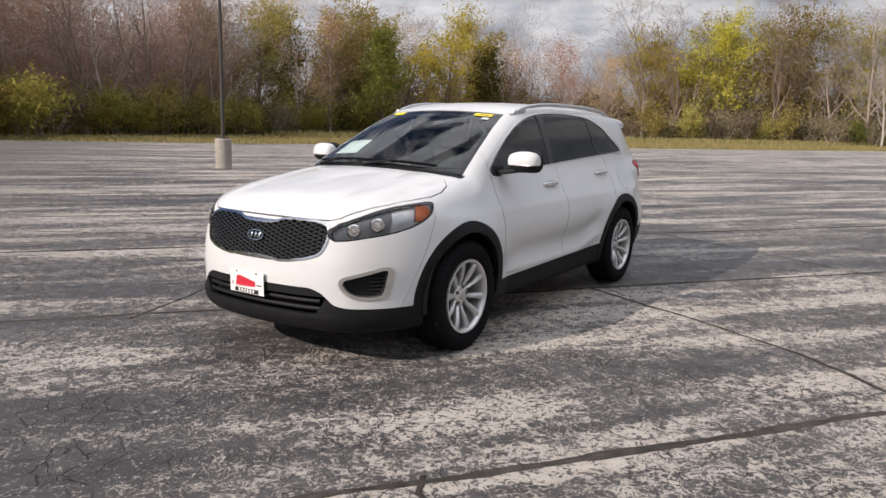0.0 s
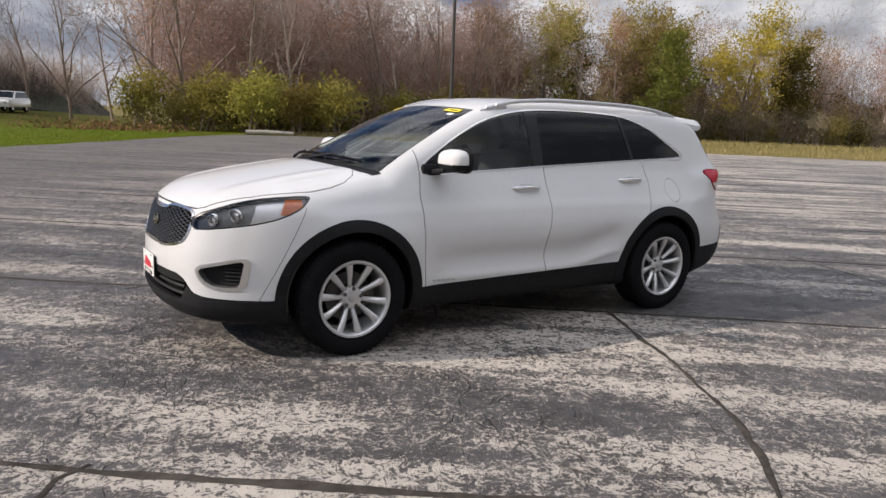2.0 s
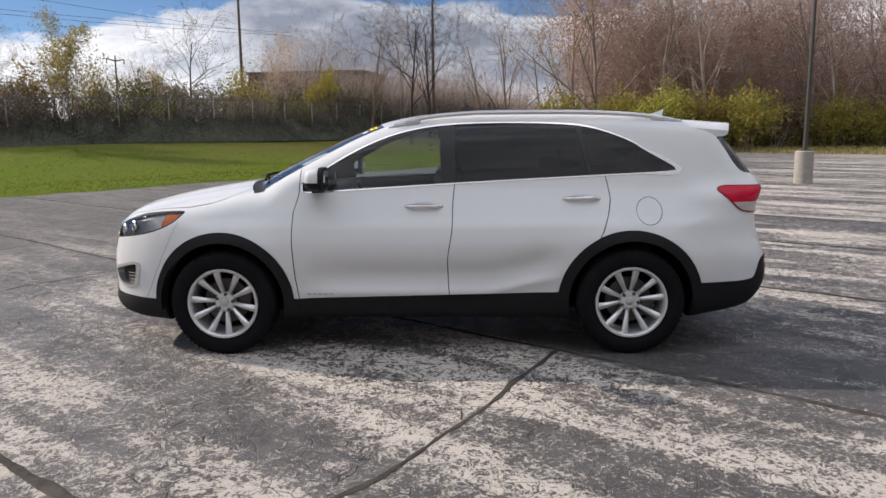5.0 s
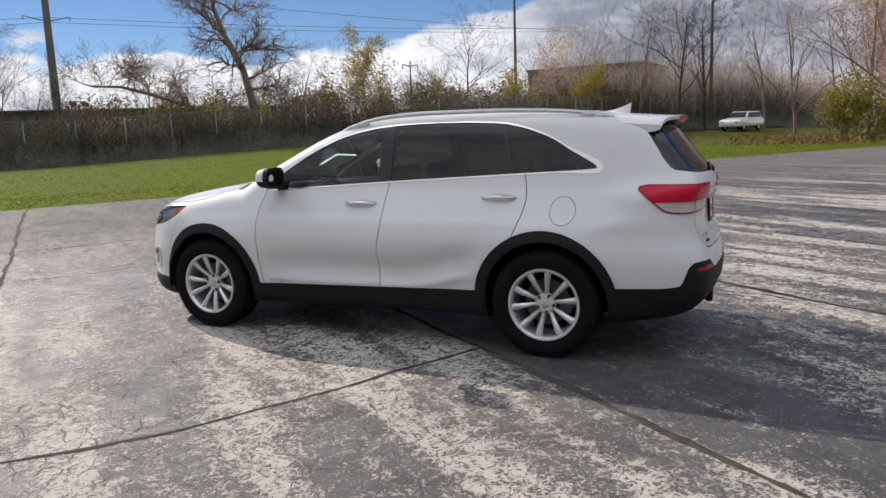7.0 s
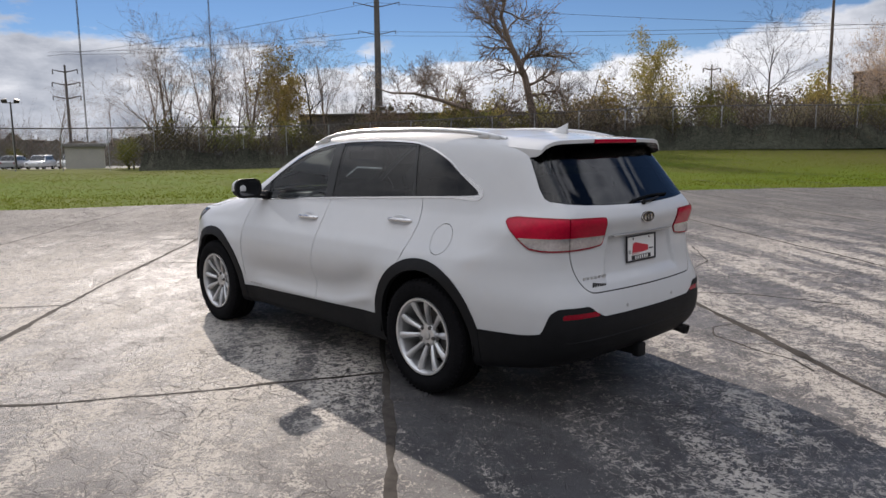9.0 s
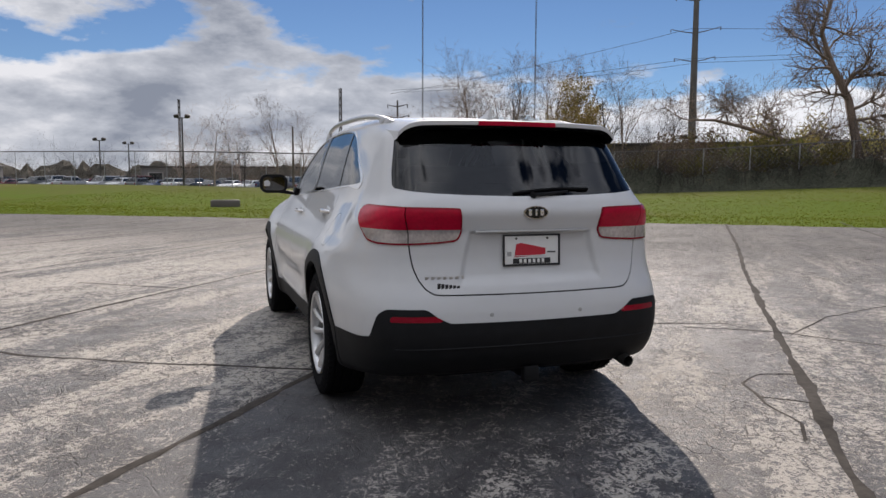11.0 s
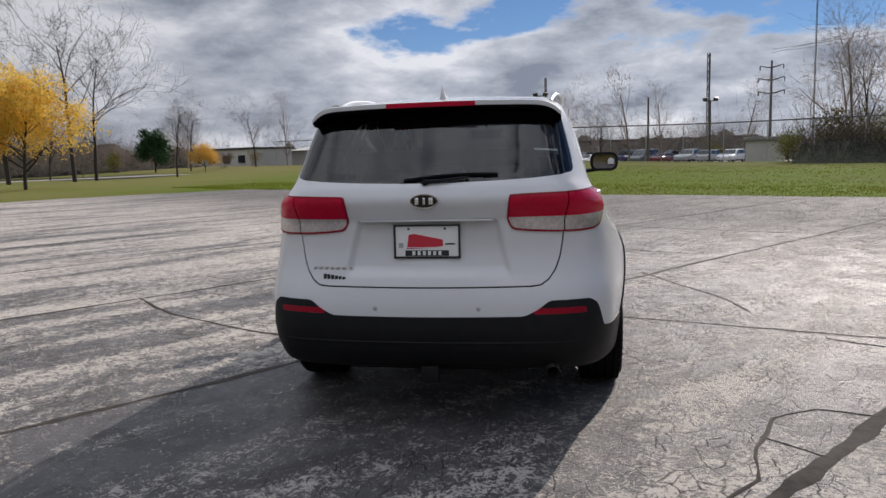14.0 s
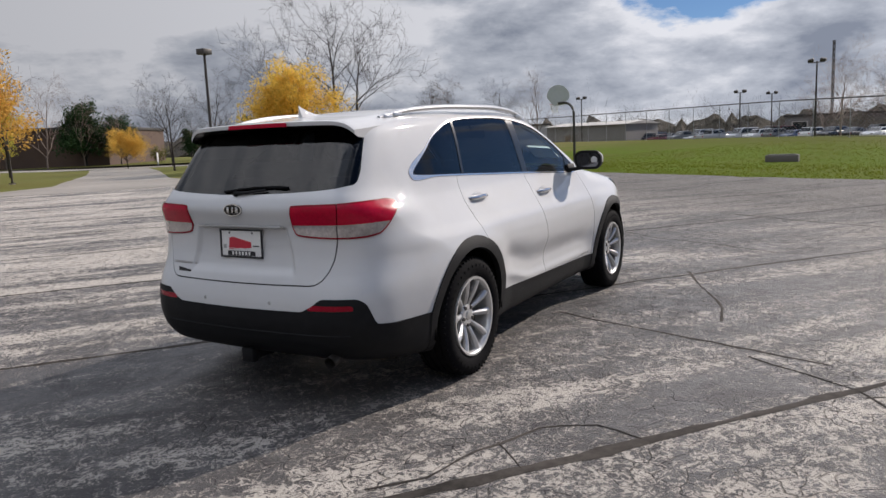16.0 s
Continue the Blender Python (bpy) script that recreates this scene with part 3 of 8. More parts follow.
front_plan = curve([(-0.3, 0.022), (0.0, 0.0), (0.3, 0.022), (0.5, 0.075), (0.6, 0.13), (0.7, 0.235), (0.77, 0.345), (0.84, 0.49), (0.95, 0.8)])
rear_line = curve([(0.1, 2.1), (0.24, 2.24), (0.33, 2.35), (0.42, 2.415), (0.52, 2.436), (0.6, 2.432), (0.68, 2.418), (0.78, 2.388), (0.9, 2.366), (1.0, 2.364), (1.04, 2.376),
                   (1.1, 2.392), (1.15, 2.374), (1.2, 2.335), (1.35, 2.215), (1.5, 2.1), (1.6, 2.02), (1.8, 1.85)])
rear_plan = curve([(-0.4, 0.026), (0.0, 0.0), (0.4, 0.026), (0.6, 0.062), (0.68, 0.095), (0.74, 0.14), (0.8, 0.225), (0.86, 0.38), (0.95, 0.75)])
rear_plan_low = curve([(-0.4, 0.016), (0.0, 0.0), (0.4, 0.016), (0.6, 0.045), (0.7, 0.085), (0.78, 0.15), (0.84, 0.24), (0.9, 0.42), (0.95, 0.62)])


def step(x, a, b):
    s = np.clip((x - a) / (b - a), 0, 1)
    return s * s * (3 - 2 * s)


def side_width(x, z):
    w = plan_line(x) - side_drop(z)
    # doors are pinched low down, flares stand proud round the wheels
    pinch = step(x, -1.0, -0.5) * (1 - step(x, 0.72, 1.0))
    rise = 0.10 * step(x, 0.35, 0.95)
    w = w - 0.030 * pinch * np.exp(-((z - 0.545 - rise) / 0.085) ** 2) + 0.012 * pinch * np.exp(-((z - 0.425 - rise) / 0.035) ** 2)
    w = w + 0.036 * np.exp(-((z - 1.07) / 0.085) ** 2) * step(x, 1.65, 2.05)
    for wx, flare in ((-WHEEL_X, 0.026), (WHEEL_X, 0.014)):
        d = np.hypot(x - wx, (z - WHEEL_Z) * 0.97)
        w = w + flare * (1 - step(d, 0.42, 0.66)) * step(1.0 - z, 0.0, 0.25)
    return w


def top_height(x, a):
    glass = step(x, -1.43, -1.18)
    crown = 0.135 * (1 - glass) + 0.085 * glass
    lead = (0.27 * glass + 0.05 * (1 - glass)) * a ** 2
    # the hood rises between two soft creases
    crease = 0.012 * (1 - step(np.abs(a - 0.50), 0.0, 0.12)) * step(x, -2.25, -1.9) * (1 - glass)
    return top_line(x - lead) - crown * a ** 2 - 0.05 * glass * np.maximum(a - 0.45, 0) ** 2 + crease


def smax(a, b, r):
    h = np.maximum(r - np.abs(a - b), 0) / r
    return np.maximum(a, b) + h * h * r * 0.25


def solid(x, y, z):
    """Below zero inside the car's body."""
    a = np.sqrt(np.asarray(y) ** 2 + 1e-6)
    side = (a - side_width(x, z)) * 0.95
    e = 0.02
    slope = (top_line(x + e) - top_line(x - e)) / (2 * e)
    topf = (z - top_height(x, a)) / np.sqrt(1 + slope ** 2)
    lo = 1 - step(z, 0.62, 0.85)
    fr = (front_line(z) + front_plan(a) - x) * 0.75
    sl = (rear_line(z + e) - rear_line(z - e)) / (2 * e)
    re = (x - rear_line(z) + rear_plan(a) * (1 - lo) + rear_plan_low(a) * lo) / np.sqrt(1 + sl ** 2) * 0.85
    recess = 0.394 - (z - 0.77) * 0.24
    re = re + 0.018 * (1 - step(a, recess - 0.035, recess)) * step(z, 0.74, 0.80) * (1 - step(z, 0.995, 1.012)) * step(x, 2.0, 2.2)
    bot = 0.23 + 0.05 * step(x, 1.5, 2.3) - z
    g = smax(side, topf, 0.09)
    g = smax(g, fr, 0.10)
    g = smax(g, re, 0.10)
    return smax(g, bot, 0.06)


def hit_x(y, z, x0, x1):
    """Where the body's skin lies along x, going in from x0 to x1."""
    y, z = np.asarray(y, float), np.asarray(z, float)
    lo, hi = np.full(np.broadcast(y, z).shape, x0, float), np.full(np.broadcast(y, z).shape, x1, float)
    for _ in range(28):
        mid = (lo + hi) / 2
        out = solid(mid, y, z) > 0
        lo, hi = np.where(out, mid, lo), np.where(out, hi, mid)
    return (lo + hi) / 2


def hit_y(x, z):
    """Half the body's width at x, z."""
    x, z = np.asarray(x, float), np.asarray(z, float)
    lo, hi = np.full(np.broadcast(x, z).shape, 1.2), np.full(np.broadcast(x, z).shape, 0.2)
    for _ in range(28):
        mid = (lo + hi) / 2
        out = solid(x, mid, z) > 0
        lo, hi = np.where(out, mid, lo), np.where(out, hi, mid)
    return (lo + hi) / 2


def grad(v, e=0.002):
    x, y, z = v.T
    g = np.stack([solid(x + e, y, z) - solid(x - e, y, z), solid(x, y + e, z) - solid(x, y - e, z), solid(x, y, z + e) - solid(x, y, z - e)], 1)
    return g / (2 * e)


def onto(v, rounds=5):
    for _ in range(rounds):
        g = grad(v)
        f = solid(*v.T)
        v = v - (f / np.maximum((g * g).sum(1), 1e-3))[:, None] * g
    return v


def normals_of(v):
    g = grad(v, 0.006)
    return g / np.maximum(np.linalg.norm(g, axis=1), 1e-9)[:, None]


def skin(h):
    """Surface of one half of the solid (y below zero) as triangles."""
    xs, ys, zs = np.arange(-2.5, 2.56, h), np.arange(-1.02, 2.6 * h, h), np.arange(0.16, 1.74, h)
    g = solid(xs[:, None, None], ys[None, :, None], zs[None, None, :]) < 0
    cell = np.zeros(tuple(n - 1 for n in g.shape), np.int8)
    for i in (0, 1):
        for j in (0, 1):
            for k in (0, 1):
                cell += g[i:g.shape[0] - 1 + i, j:g.shape[1] - 1 + j, k:g.shape[2] - 1 + k]
    mixed = (cell > 0) & (cell < 8)
    idx = np.full(cell.shape, -1)
    idx[mixed] = np.arange(mixed.sum())
    c = np.argwhere(mixed)
    v = np.stack([xs[c[:, 0]] + h / 2, ys[c[:, 1]] + h / 2, zs[c[:, 2]] + h / 2], 1)
    tris = []
    for ax in range(3):
        o = [q for q in range(3) if q != ax]
        a = np.take(g, range(g.shape[ax] - 1), ax)
        b = np.take(g, range(1, g.shape[ax]), ax)
        e = np.argwhere(a != b)
        ok = (e[:, o[0]] > 0) & (e[:, o[1]] > 0) & (e[:, o[0]] < cell.shape[o[0]]) & (e[:, o[1]] < cell.shape[o[1]])
        e = e[ok]
        flip = a[tuple(e.T)]
        quad = []
        for d0, d1 in ((1, 1), (0, 1), (0, 0), (1, 0)):
            q = e.copy()
            q[:, o[0]] -= d0
            q[:, o[1]] -= d1
            quad.append(idx[tuple(q.T)])
        quad = np.stack(quad, 1)
        if ax == 1:
            flip = ~flip
        quad = np.where(flip[:, None], quad, quad[:, ::-1])
        tris += [quad[:, [0, 1, 2]], quad[:, [0, 2, 3]]]
    v, t = onto(v, 6), np.concatenate(tris)
    fn = np.cross(v[t[:, 1]] - v[t[:, 0]], v[t[:, 2]] - v[t[:, 0]])
    back = (fn * normals_of(v)[t[:, 0]]).sum(1) < 0
    t[back] = t[back][:, ::-1]
    return v, t


class Shell:
    """The skin's points, cut step by step into pieces along smooth lines."""

    def __init__(self, h):
        self.v, t = skin(h)
        self.t = {"rest": t}
        self.cut("none", self.v[:, 1] * -1.0)
        del self.t["none"]
        flat = np.abs(self.v[:, 1]) < 2e-3
        self.v[flat, 1] = 0.0

    def cut(self, name, f, source="rest"):
        """Moves what lies where f is below zero out of the source piece into a piece of its own."""
        t = self.t[source]
        f = np.where(np.abs(f) < 2e-4, 2e-4, f)
        ins = f < 0
        k = ins[t].sum(1)
        inside, outside = [t[k == 3]], [t[k == 0]]
        edge_of, new_v = {}, []
        base = len(self.v)

        def on_edge(a, b):
            key = (a, b) if a < b else (b, a)
            if key not in edge_of:
                s = f[a] / (f[a] - f[b])
                edge_of[key] = base + len(new_v)
                new_v.append(self.v[a] * (1 - s) + self.v[b] * s)
            return edge_of[key]

        fi, fo = [], []
        for row in t[(k == 1) | (k == 2)].tolist():
            n_in = sum(bool(ins[i]) for i in row)
            lone = [i for i in range(3) if bool(ins[row[i]]) == (n_in == 1)][0]
            a, b, c = row[lone], row[(lone + 1) % 3], row[(lone + 2) % 3]
            ab, ac = on_edge(a, b), on_edge(a, c)
            one, two = [[a, ab, ac]], [[ab, b, c], [ab, c, ac]]
            (fi if n_in == 1 else fo).extend(one)
            (fo if n_in == 1 else fi).extend(two)
        if new_v:
            add = np.array(new_v)
            mid = np.abs(add[:, 1]) < 2e-3
            add = onto(add, 2)
            add[mid, 1] = 0.0
            self.v = np.concatenate([self.v, add])
        self.t[source] = np.concatenate(outside + ([np.array(fo)] if fo else []))
        got = np.concatenate(inside + ([np.array(fi)] if fi else []))
        self.t[name] = np.concatenate([self.t[name], got]) if name in self.t else got

    def strip(self, field, w, mask=None, source="rest"):
        """A narrow gap on both sides of where the field is zero; the field is a function of x, |y|, z."""
        f = field(self.v[:, 0], -self.v[:, 1], self.v[:, 2]) - w
        if mask is not None:
            f = np.maximum(f, mask(self.v[:, 0], -self.v[:, 1], self.v[:, 2]))
        self.cut("spare", f, source)
        self.cut("seam", -field(self.v[:, 0], -self.v[:, 1], self.v[:, 2]) - w, "spare")
        self.t[source] = np.concatenate([self.t[source], self.t.pop("spare")])

    def finish(self):
        self.n = normals_of(self.v)
        self.n[np.abs(self.v[:, 1]) < 1e-6, 1] = 0
        self.n /= np.linalg.norm(self.n, axis=1)[:, None]

    def piece(self, names, out=0.0, rim=0.012, sides=(-1,), wall=True):
        """Verts, faces and normals of some pieces: lifted by out, with an edge turned inwards."""
        t = np.concatenate([self.t[n] for n in ([names] if isinstance(names, str) else names)])
        used, inv = np.unique(t, return_inverse=True)
        t = inv.reshape(-1, 3)
        n = self.n[used]
        v = self.v[used] + n * out
        v[np.abs(self.v[used, 1]) < 1e-6, 1] = 0
        if rim and wall:
            e = np.concatenate([t[:, [0, 1]], t[:, [1, 2]], t[:, [2, 0]]])
            key = np.sort(e, 1)
            _, first, count = np.unique(key, axis=0, return_index=True, return_counts=True)
            b = e[first[count == 1]]
            b = b[~((np.abs(v[b[:, 0], 1]) < 1e-6) & (np.abs(v[b[:, 1], 1]) < 1e-6))]
            m = len(v)
            p, q = v[b[:, 0]], v[b[:, 1]]
            pn, qn = n[b[:, 0]], n[b[:, 1]]
            wn = np.cross(q - p, pn)
            wn = wn / np.maximum(np.linalg.norm(wn, axis=1), 1e-9)[:, None]
            k = len(b)
            v = np.concatenate([v, p, q, p - pn * rim, q - qn * rim])
            n = np.concatenate([n, wn, wn, wn, wn])
            i = np.arange(k) + m
            t = np.concatenate([t, np.stack([i + k, i, i + 2 * k], 1), np.stack([i + k, i + 2 * k, i + 3 * k], 1)])
        V, F, N = [], [], []
        for s in sides:
            off = sum(len(x) for x in V)
            mirror = np.array([1, -s, 1])
            V.append(v * mirror)
            N.append(n * mirror)
            F.append((t if s < 0 else t[:, ::-1]) + off)
        return np.concatenate(V), np.concatenate(F), np.concatenate(N)


def poly_dist(u, w, pts):
    """Signed distance to a closed outline, below zero inside."""
    p = np.array(pts, float)
    q = np.roll(p, -1, 0)
    best = np.full(u.shape, 1e9)
    inside = np.zeros(u.shape, bool)
    for (ax, ay), (bx, by) in zip(p, q):
        dx, dy = bx - ax, by - ay
        s = np.clip(((u - ax) * dx + (w - ay) * dy) / (dx * dx + dy * dy + 1e-12), 0, 1)
        best = np.minimum(best, (u - ax - s * dx) ** 2 + (w - ay - s * dy) ** 2)
        cross = (ay > w) != (by > w)
        inside ^= cross & (u < (bx - ax) * (w - ay) / (by - ay + 1e-12) + ax)
    return np.where(inside, -1, 1) * np.sqrt(best)


def soften(pts, rounds=2):
    for _ in range(rounds):
        out = []
        for a, b in zip(pts, pts[1:] + pts[:1]):
            out += [(a[0] * 0.75 + b[0] * 0.25, a[1] * 0.75 + b[1] * 0.25), (a[0] * 0.25 + b[0] * 0.75, a[1] * 0.25 + b[1] * 0.75)]
        pts = out
    return pts


def line_dist(u, w, pts):
    best = np.full(u.shape, 1e9)
    for (ax, ay), (bx, by) in zip(pts, pts[1:]):
        dx, dy = bx - ax, by - ay
        s = np.clip(((u - ax) * dx + (w - ay) * dy) / (dx * dx + dy * dy + 1e-12), 0, 1)
        best = np.minimum(best, (u - ax - s * dx) ** 2 + (w - ay - s * dy) ** 2)
    return np.sqrt(best)


SIDE_GLASS = soften([(-0.93, 1.10), (-0.535, 1.122), (0.2, 1.163), (0.73, 1.188), (1.2, 1.211), (1.705, 1.232), (1.72, 1.25), (1.50, 1.372), (1.42, 1.428),
                     (1.28, 1.486), (1.15, 1.525), (1.01, 1.55), (0.61, 1.566), (0.2, 1.56), (-0.09, 1.525), (-0.35, 1.447), (-0.64, 1.296)], 2)
GRILLE_HALF = [(0.12, 0.852), (0.20, 0.884), (0.43, 0.880), (0.505, 0.850), (0.492, 0.74), (0.445, 0.690), (0.22, 0.650), (0.13, 0.668)]
GRILLE = soften(GRILLE_HALF + [(-u, w) for u, w in GRILLE_HALF[::-1]], 1)
HEADLIGHT = soften([(-1.645, 0.99), (-1.8, 0.985), (-1.96, 0.967), (-2.1, 0.928), (-2.25, 0.862), (-2.27, 0.775), (-2.2, 0.783), (-1.91, 0.832), (-1.74, 0.898), (-1.66, 0.965)], 1)
FOG = soften([(0.56, 0.563), (0.68, 0.60), (0.795, 0.645), (0.78, 0.50), (0.765, 0.43), (0.63, 0.44)], 2)
TAIL = soften([(0.362, 1.118), (0.42, 1.124), (0.69, 1.128), (0.9, 1.132), (1.14, 1.134), (1.178, 1.09), (1.06, 0.99), (0.98, 0.950), (0.70, 0.944), (0.44, 0.956), (0.395, 0.975)], 1)
TAILGATE = soften([(-0.46, 0.704), (0.46, 0.706), (0.54, 0.716), (0.60, 0.80), (0.625, 0.95), (0.63, 1.12), (0.69, 1.21), (0.66, 1.40), (0.63, 1.6), (-0.63, 1.6)], 1)
REAR_GLASS = soften([(0.0, 1.176), (0.45, 1.188), (0.66, 1.208), (0.672, 1.24), (0.62, 1.45), (0.59, 1.535), (0.0, 1.55),
                     (-0.59, 1.535), (-0.62, 1.45), (-0.672, 1.24), (-0.66, 1.208), (-0.45, 1.188)], 1)
HOOD_EDGE = [(-1.18, 0.44), (-1.245, 0.545), (-1.30, 0.655), (-1.39, 0.735), (-1.5, 0.768), (-1.64, 0.775), (-1.8, 0.745), (-1.95, 0.688), (-2.1, 0.60), (-2.19, 0.535), (-2.255, 0.44)]
FRONT_DOOR_EDGE = [(-0.868, 1.12), (-0.872, 1.08), (-0.90, 0.98), (-0.905, 0.80), (-0.89, 0.55), (-0.868, 0.38)]
MID_DOOR_EDGE = [(0.205, 1.19), (0.19, 1.05), (0.182, 0.85), (0.15, 0.66), (0.155, 0.5), (0.165, 0.38)]
REAR_DOOR_EDGE = [(1.215, 1.24), (1.238, 1.16), (1.255, 1.05), (1.235, 0.95), (1.195, 0.84), (1.14, 0.74)]
front_split = curve([(0.0, 0.505), (0.40, 0.505), (0.48, 0.48), (0.57, 0.405), (0.65, 0.388), (1.0, 0.372)])
rear_split = curve([(0.0, 0.573), (0.38, 0.576), (0.45, 0.60), (0.55, 0.645), (0.76, 0.645), (0.84, 0.62), (0.93, 0.505), (1.1, 0.492), (1.5, 0.488)])


def line_at(pts, w):
    """u of a line given as (u, w) points, at w."""
    o = sorted(pts, key=lambda p: p[1])
    return np.interp(w, [p[1] for p in o], [p[0] for p in o])


def cut_shell():
    S = Shell(0.0155)

    def co():
        x, y, z = S.v.T
        return x, -y, z

    for wx in (-WHEEL_X, WHEEL_X):
        x, a, z = co()
        S.cut("opening", np.maximum(np.hypot(x - wx, z - 0.36) - 0.418, 0.5 - a))
    # glass
    x, a, z = co()
    S.cut("side_glazing", np.maximum(poly_dist(x, z, SIDE_GLASS), 0.35 - a))
    x, a, z = co()
    d = poly_dist(x, z, SIDE_GLASS)
    S.cut("window_chrome", np.maximum(d - 0.010 - 0.022 * step(x, 1.45, 1.72), 0.35 - a))
    x, a, z = co()
    s = x - 0.27 * a ** 2
    edge = np.interp(s, [-1.25, -0.36], [0.690, 0.525])
    top_side = np.where(z < 1.1, 1.0, 0.0) + np.where(x > 0.1, 1.0, 0.0)
    S.cut("windshield", np.maximum.reduce([-1.255 - s, s + 0.365, a - edge, top_side - 0.5]))
    x, a, z = co()
    s = x - 0.27 * a ** 2
    S.cut("cowl", np.maximum.reduce([-1.33 - s, s + 1.253, a - 0.71, np.where(z < 1.05, 1.0, -1.0)]))
    x, a, z = co()
    S.cut("rear_glass", np.maximum(poly_dist(a, z, REAR_GLASS), 1.85 - x))
    # lamps and grilles
    x, a, z = co()
    S.cut("headlight", np.maximum(poly_dist(x, z, HEADLIGHT), 0.45 - a))
    x, a, z = co()
    S.cut("lamp_edge", -poly_dist(x, z, HEADLIGHT) - 0.008, "headlight")
    x, a, z = co()
    S.cut("amber", np.maximum.reduce([-(x + 1.81) + (z - 0.95) * 0.5, x + 1.70, 0.885 - z]), "headlight")
    x, a, z = co()
    S.cut("lamp_tip", -(x + 1.702), "headlight")
    x, a, z = co()
    S.cut("lamp_inner", x + 1.975 - (z - 0.9) * 0.4, "headlight")
    x, a, z = co()
    q = a + 2.36 - x
    S.cut("tail", np.maximum(poly_dist(q, z, TAIL), 1.7 - x))
    x, a, z = co()
    q = a + 2.36 - x
    S.strip(lambda x, a, z: a + 2.36 - x - 0.69, 0.0035, None, "tail")
    x, a, z = co()
    q = a + 2.36 - x
    d = poly_dist(q, z, TAIL)
    S.cut("tail_edge", -d - 0.009, "tail")
    x, a, z = co()
    q = a + 2.36 - x
    S.cut("tail_clear", np.maximum(z - 1.022, q - 1.08), "tail")
    x, a, z = co()
    q = a + 2.36 - x
    S.cut("tail_outer", 0.69 - q, "tail")
    x, a, z = co()
    q = a + 2.36 - x
    S.cut("tail_clear_outer", 0.69 - q, "tail_clear")
    x, a, z = co()
    S.cut("grille", np.maximum(poly_dist(a, z, GRILLE), x + 1.95))
    x, a, z = co()
    band = np.maximum(a - 0.15, np.minimum(np.abs(z - 0.862) - 0.012, np.abs(z - 0.657) - 0.012))
    S.cut("grille_frame", np.maximum(np.minimum(poly_dist(a, z, GRILLE) - 0.013, band), x + 1.95))
    x, a, z = co()
    S.cut("fog", np.maximum(poly_dist(a, z, FOG), x + 1.75))
    x, a, z = co()
    S.cut("fog_frame", -poly_dist(a, z, FOG) - 0.020, "fog")
    # black plastic round the foot of the car
    x, a, z = co()
    q = a + 2.36 - x
    rock = np.maximum(z - (0.386 + 0.0225 * (x + 0.87)), np.abs(x) - 1.2)
    fr = np.maximum(z - front_split(a), x + 1.7)
    re = np.maximum(z - rear_split(q), 1.7 - x)
    arch = np.minimum(np.hypot(x + WHEEL_X, z - 0.36), np.hypot(x - WHEEL_X + 0.006, z - 0.36)) - 0.488
    arch = np.maximum(arch, 0.55 - a)
    S.cut("black", np.minimum.reduce([rock, fr, re, arch]))
    x, a, z = co()
    S.cut("intake", np.maximum.reduce([a - 0.50 + (0.42 - z) * 0.6, np.abs(z - 0.405) - 0.052, x + 2.0]), "black")
    x, a, z = co()
    S.cut("reflector", np.maximum.reduce([np.abs(a - 0.605) - 0.118, np.abs(z - 0.598) - 0.014, 2.0 - x]), "black")
    x, a, z = co()
    S.cut("front_lip", np.maximum.reduce([z - 0.335 - 0.05 * a, x + 1.75]), "black")
    x, a, z = co()
    S.cut("black_front", x + 1.9 - 0.25 * step(z, 0.5, 0.6), "black")
    x, a, z = co()
    S.cut("black_rear", np.maximum(1.86 - x, a - 5), "black")
    x, a, z = co()
    S.cut("arch_front", x + 0.885, "black")
    x, a, z = co()
    S.cut("arch_rear", 0.885 - x, "black")
    # shut lines of the panels
    hx, ha = [p[0] for p in HOOD_EDGE[::-1]], [p[1] for p in HOOD_EDGE[::-1]]

    def hood_side(x, a, z):
        return (a - np.interp(x, hx, ha)) * 0.85

    def nose(x, a, z):
        return x - front_plan(a) + 2.292

    def high(x, a, z):
        return np.maximum(np.where(z < 0.86, 1.0, -1.0), x + 1.16)

    S.strip(hood_side, 0.0034, lambda x, a, z: np.maximum(high(x, a, z), -nose(x, a, z)))
    S.strip(nose, 0.0034, lambda x, a, z: np.maximum(np.where(z < 0.86, 1.0, -1.0), hood_side(x, a, z)))
    x, a, z = co()
    S.cut("hood", np.maximum.reduce([hood_side(x, a, z), x - 0.27 * a ** 2 + 1.28, -nose(x, a, z), high(x, a, z)]))

    def below(x, a, z):
        return np.maximum.reduce([z - 1.26, 0.45 - a, np.abs(x - 0.2) - 1.3])

    for edge in (FRONT_DOOR_EDGE, MID_DOOR_EDGE):
        S.strip(lambda x, a, z: x - line_at(edge, z), 0.0032, below)
    S.strip(lambda x, a, z: (x - line_at(REAR_DOOR_EDGE, z)) * 0.95, 0.0032, lambda x, a, z: np.maximum(below(x, a, z), 0.74 - z))
    x, a, z = co()
    S.cut("front_door", np.maximum.reduce([line_at(FRONT_DOOR_EDGE, z) - x, x - line_at(MID_DOOR_EDGE, z), z - 1.3, 0.45 - a]))
    x, a, z = co()
    S.cut("rear_door", np.maximum.reduce([line_at(MID_DOOR_EDGE, z) - x, x - line_at(REAR_DOOR_EDGE, z), z - 1.3, 0.45 - a]))
    S.strip(lambda x, a, z: poly_dist(a, z, TAILGATE), 0.0036, lambda x, a, z: np.maximum(1.88 - x, z - 1.10))
    x, a, z = co()
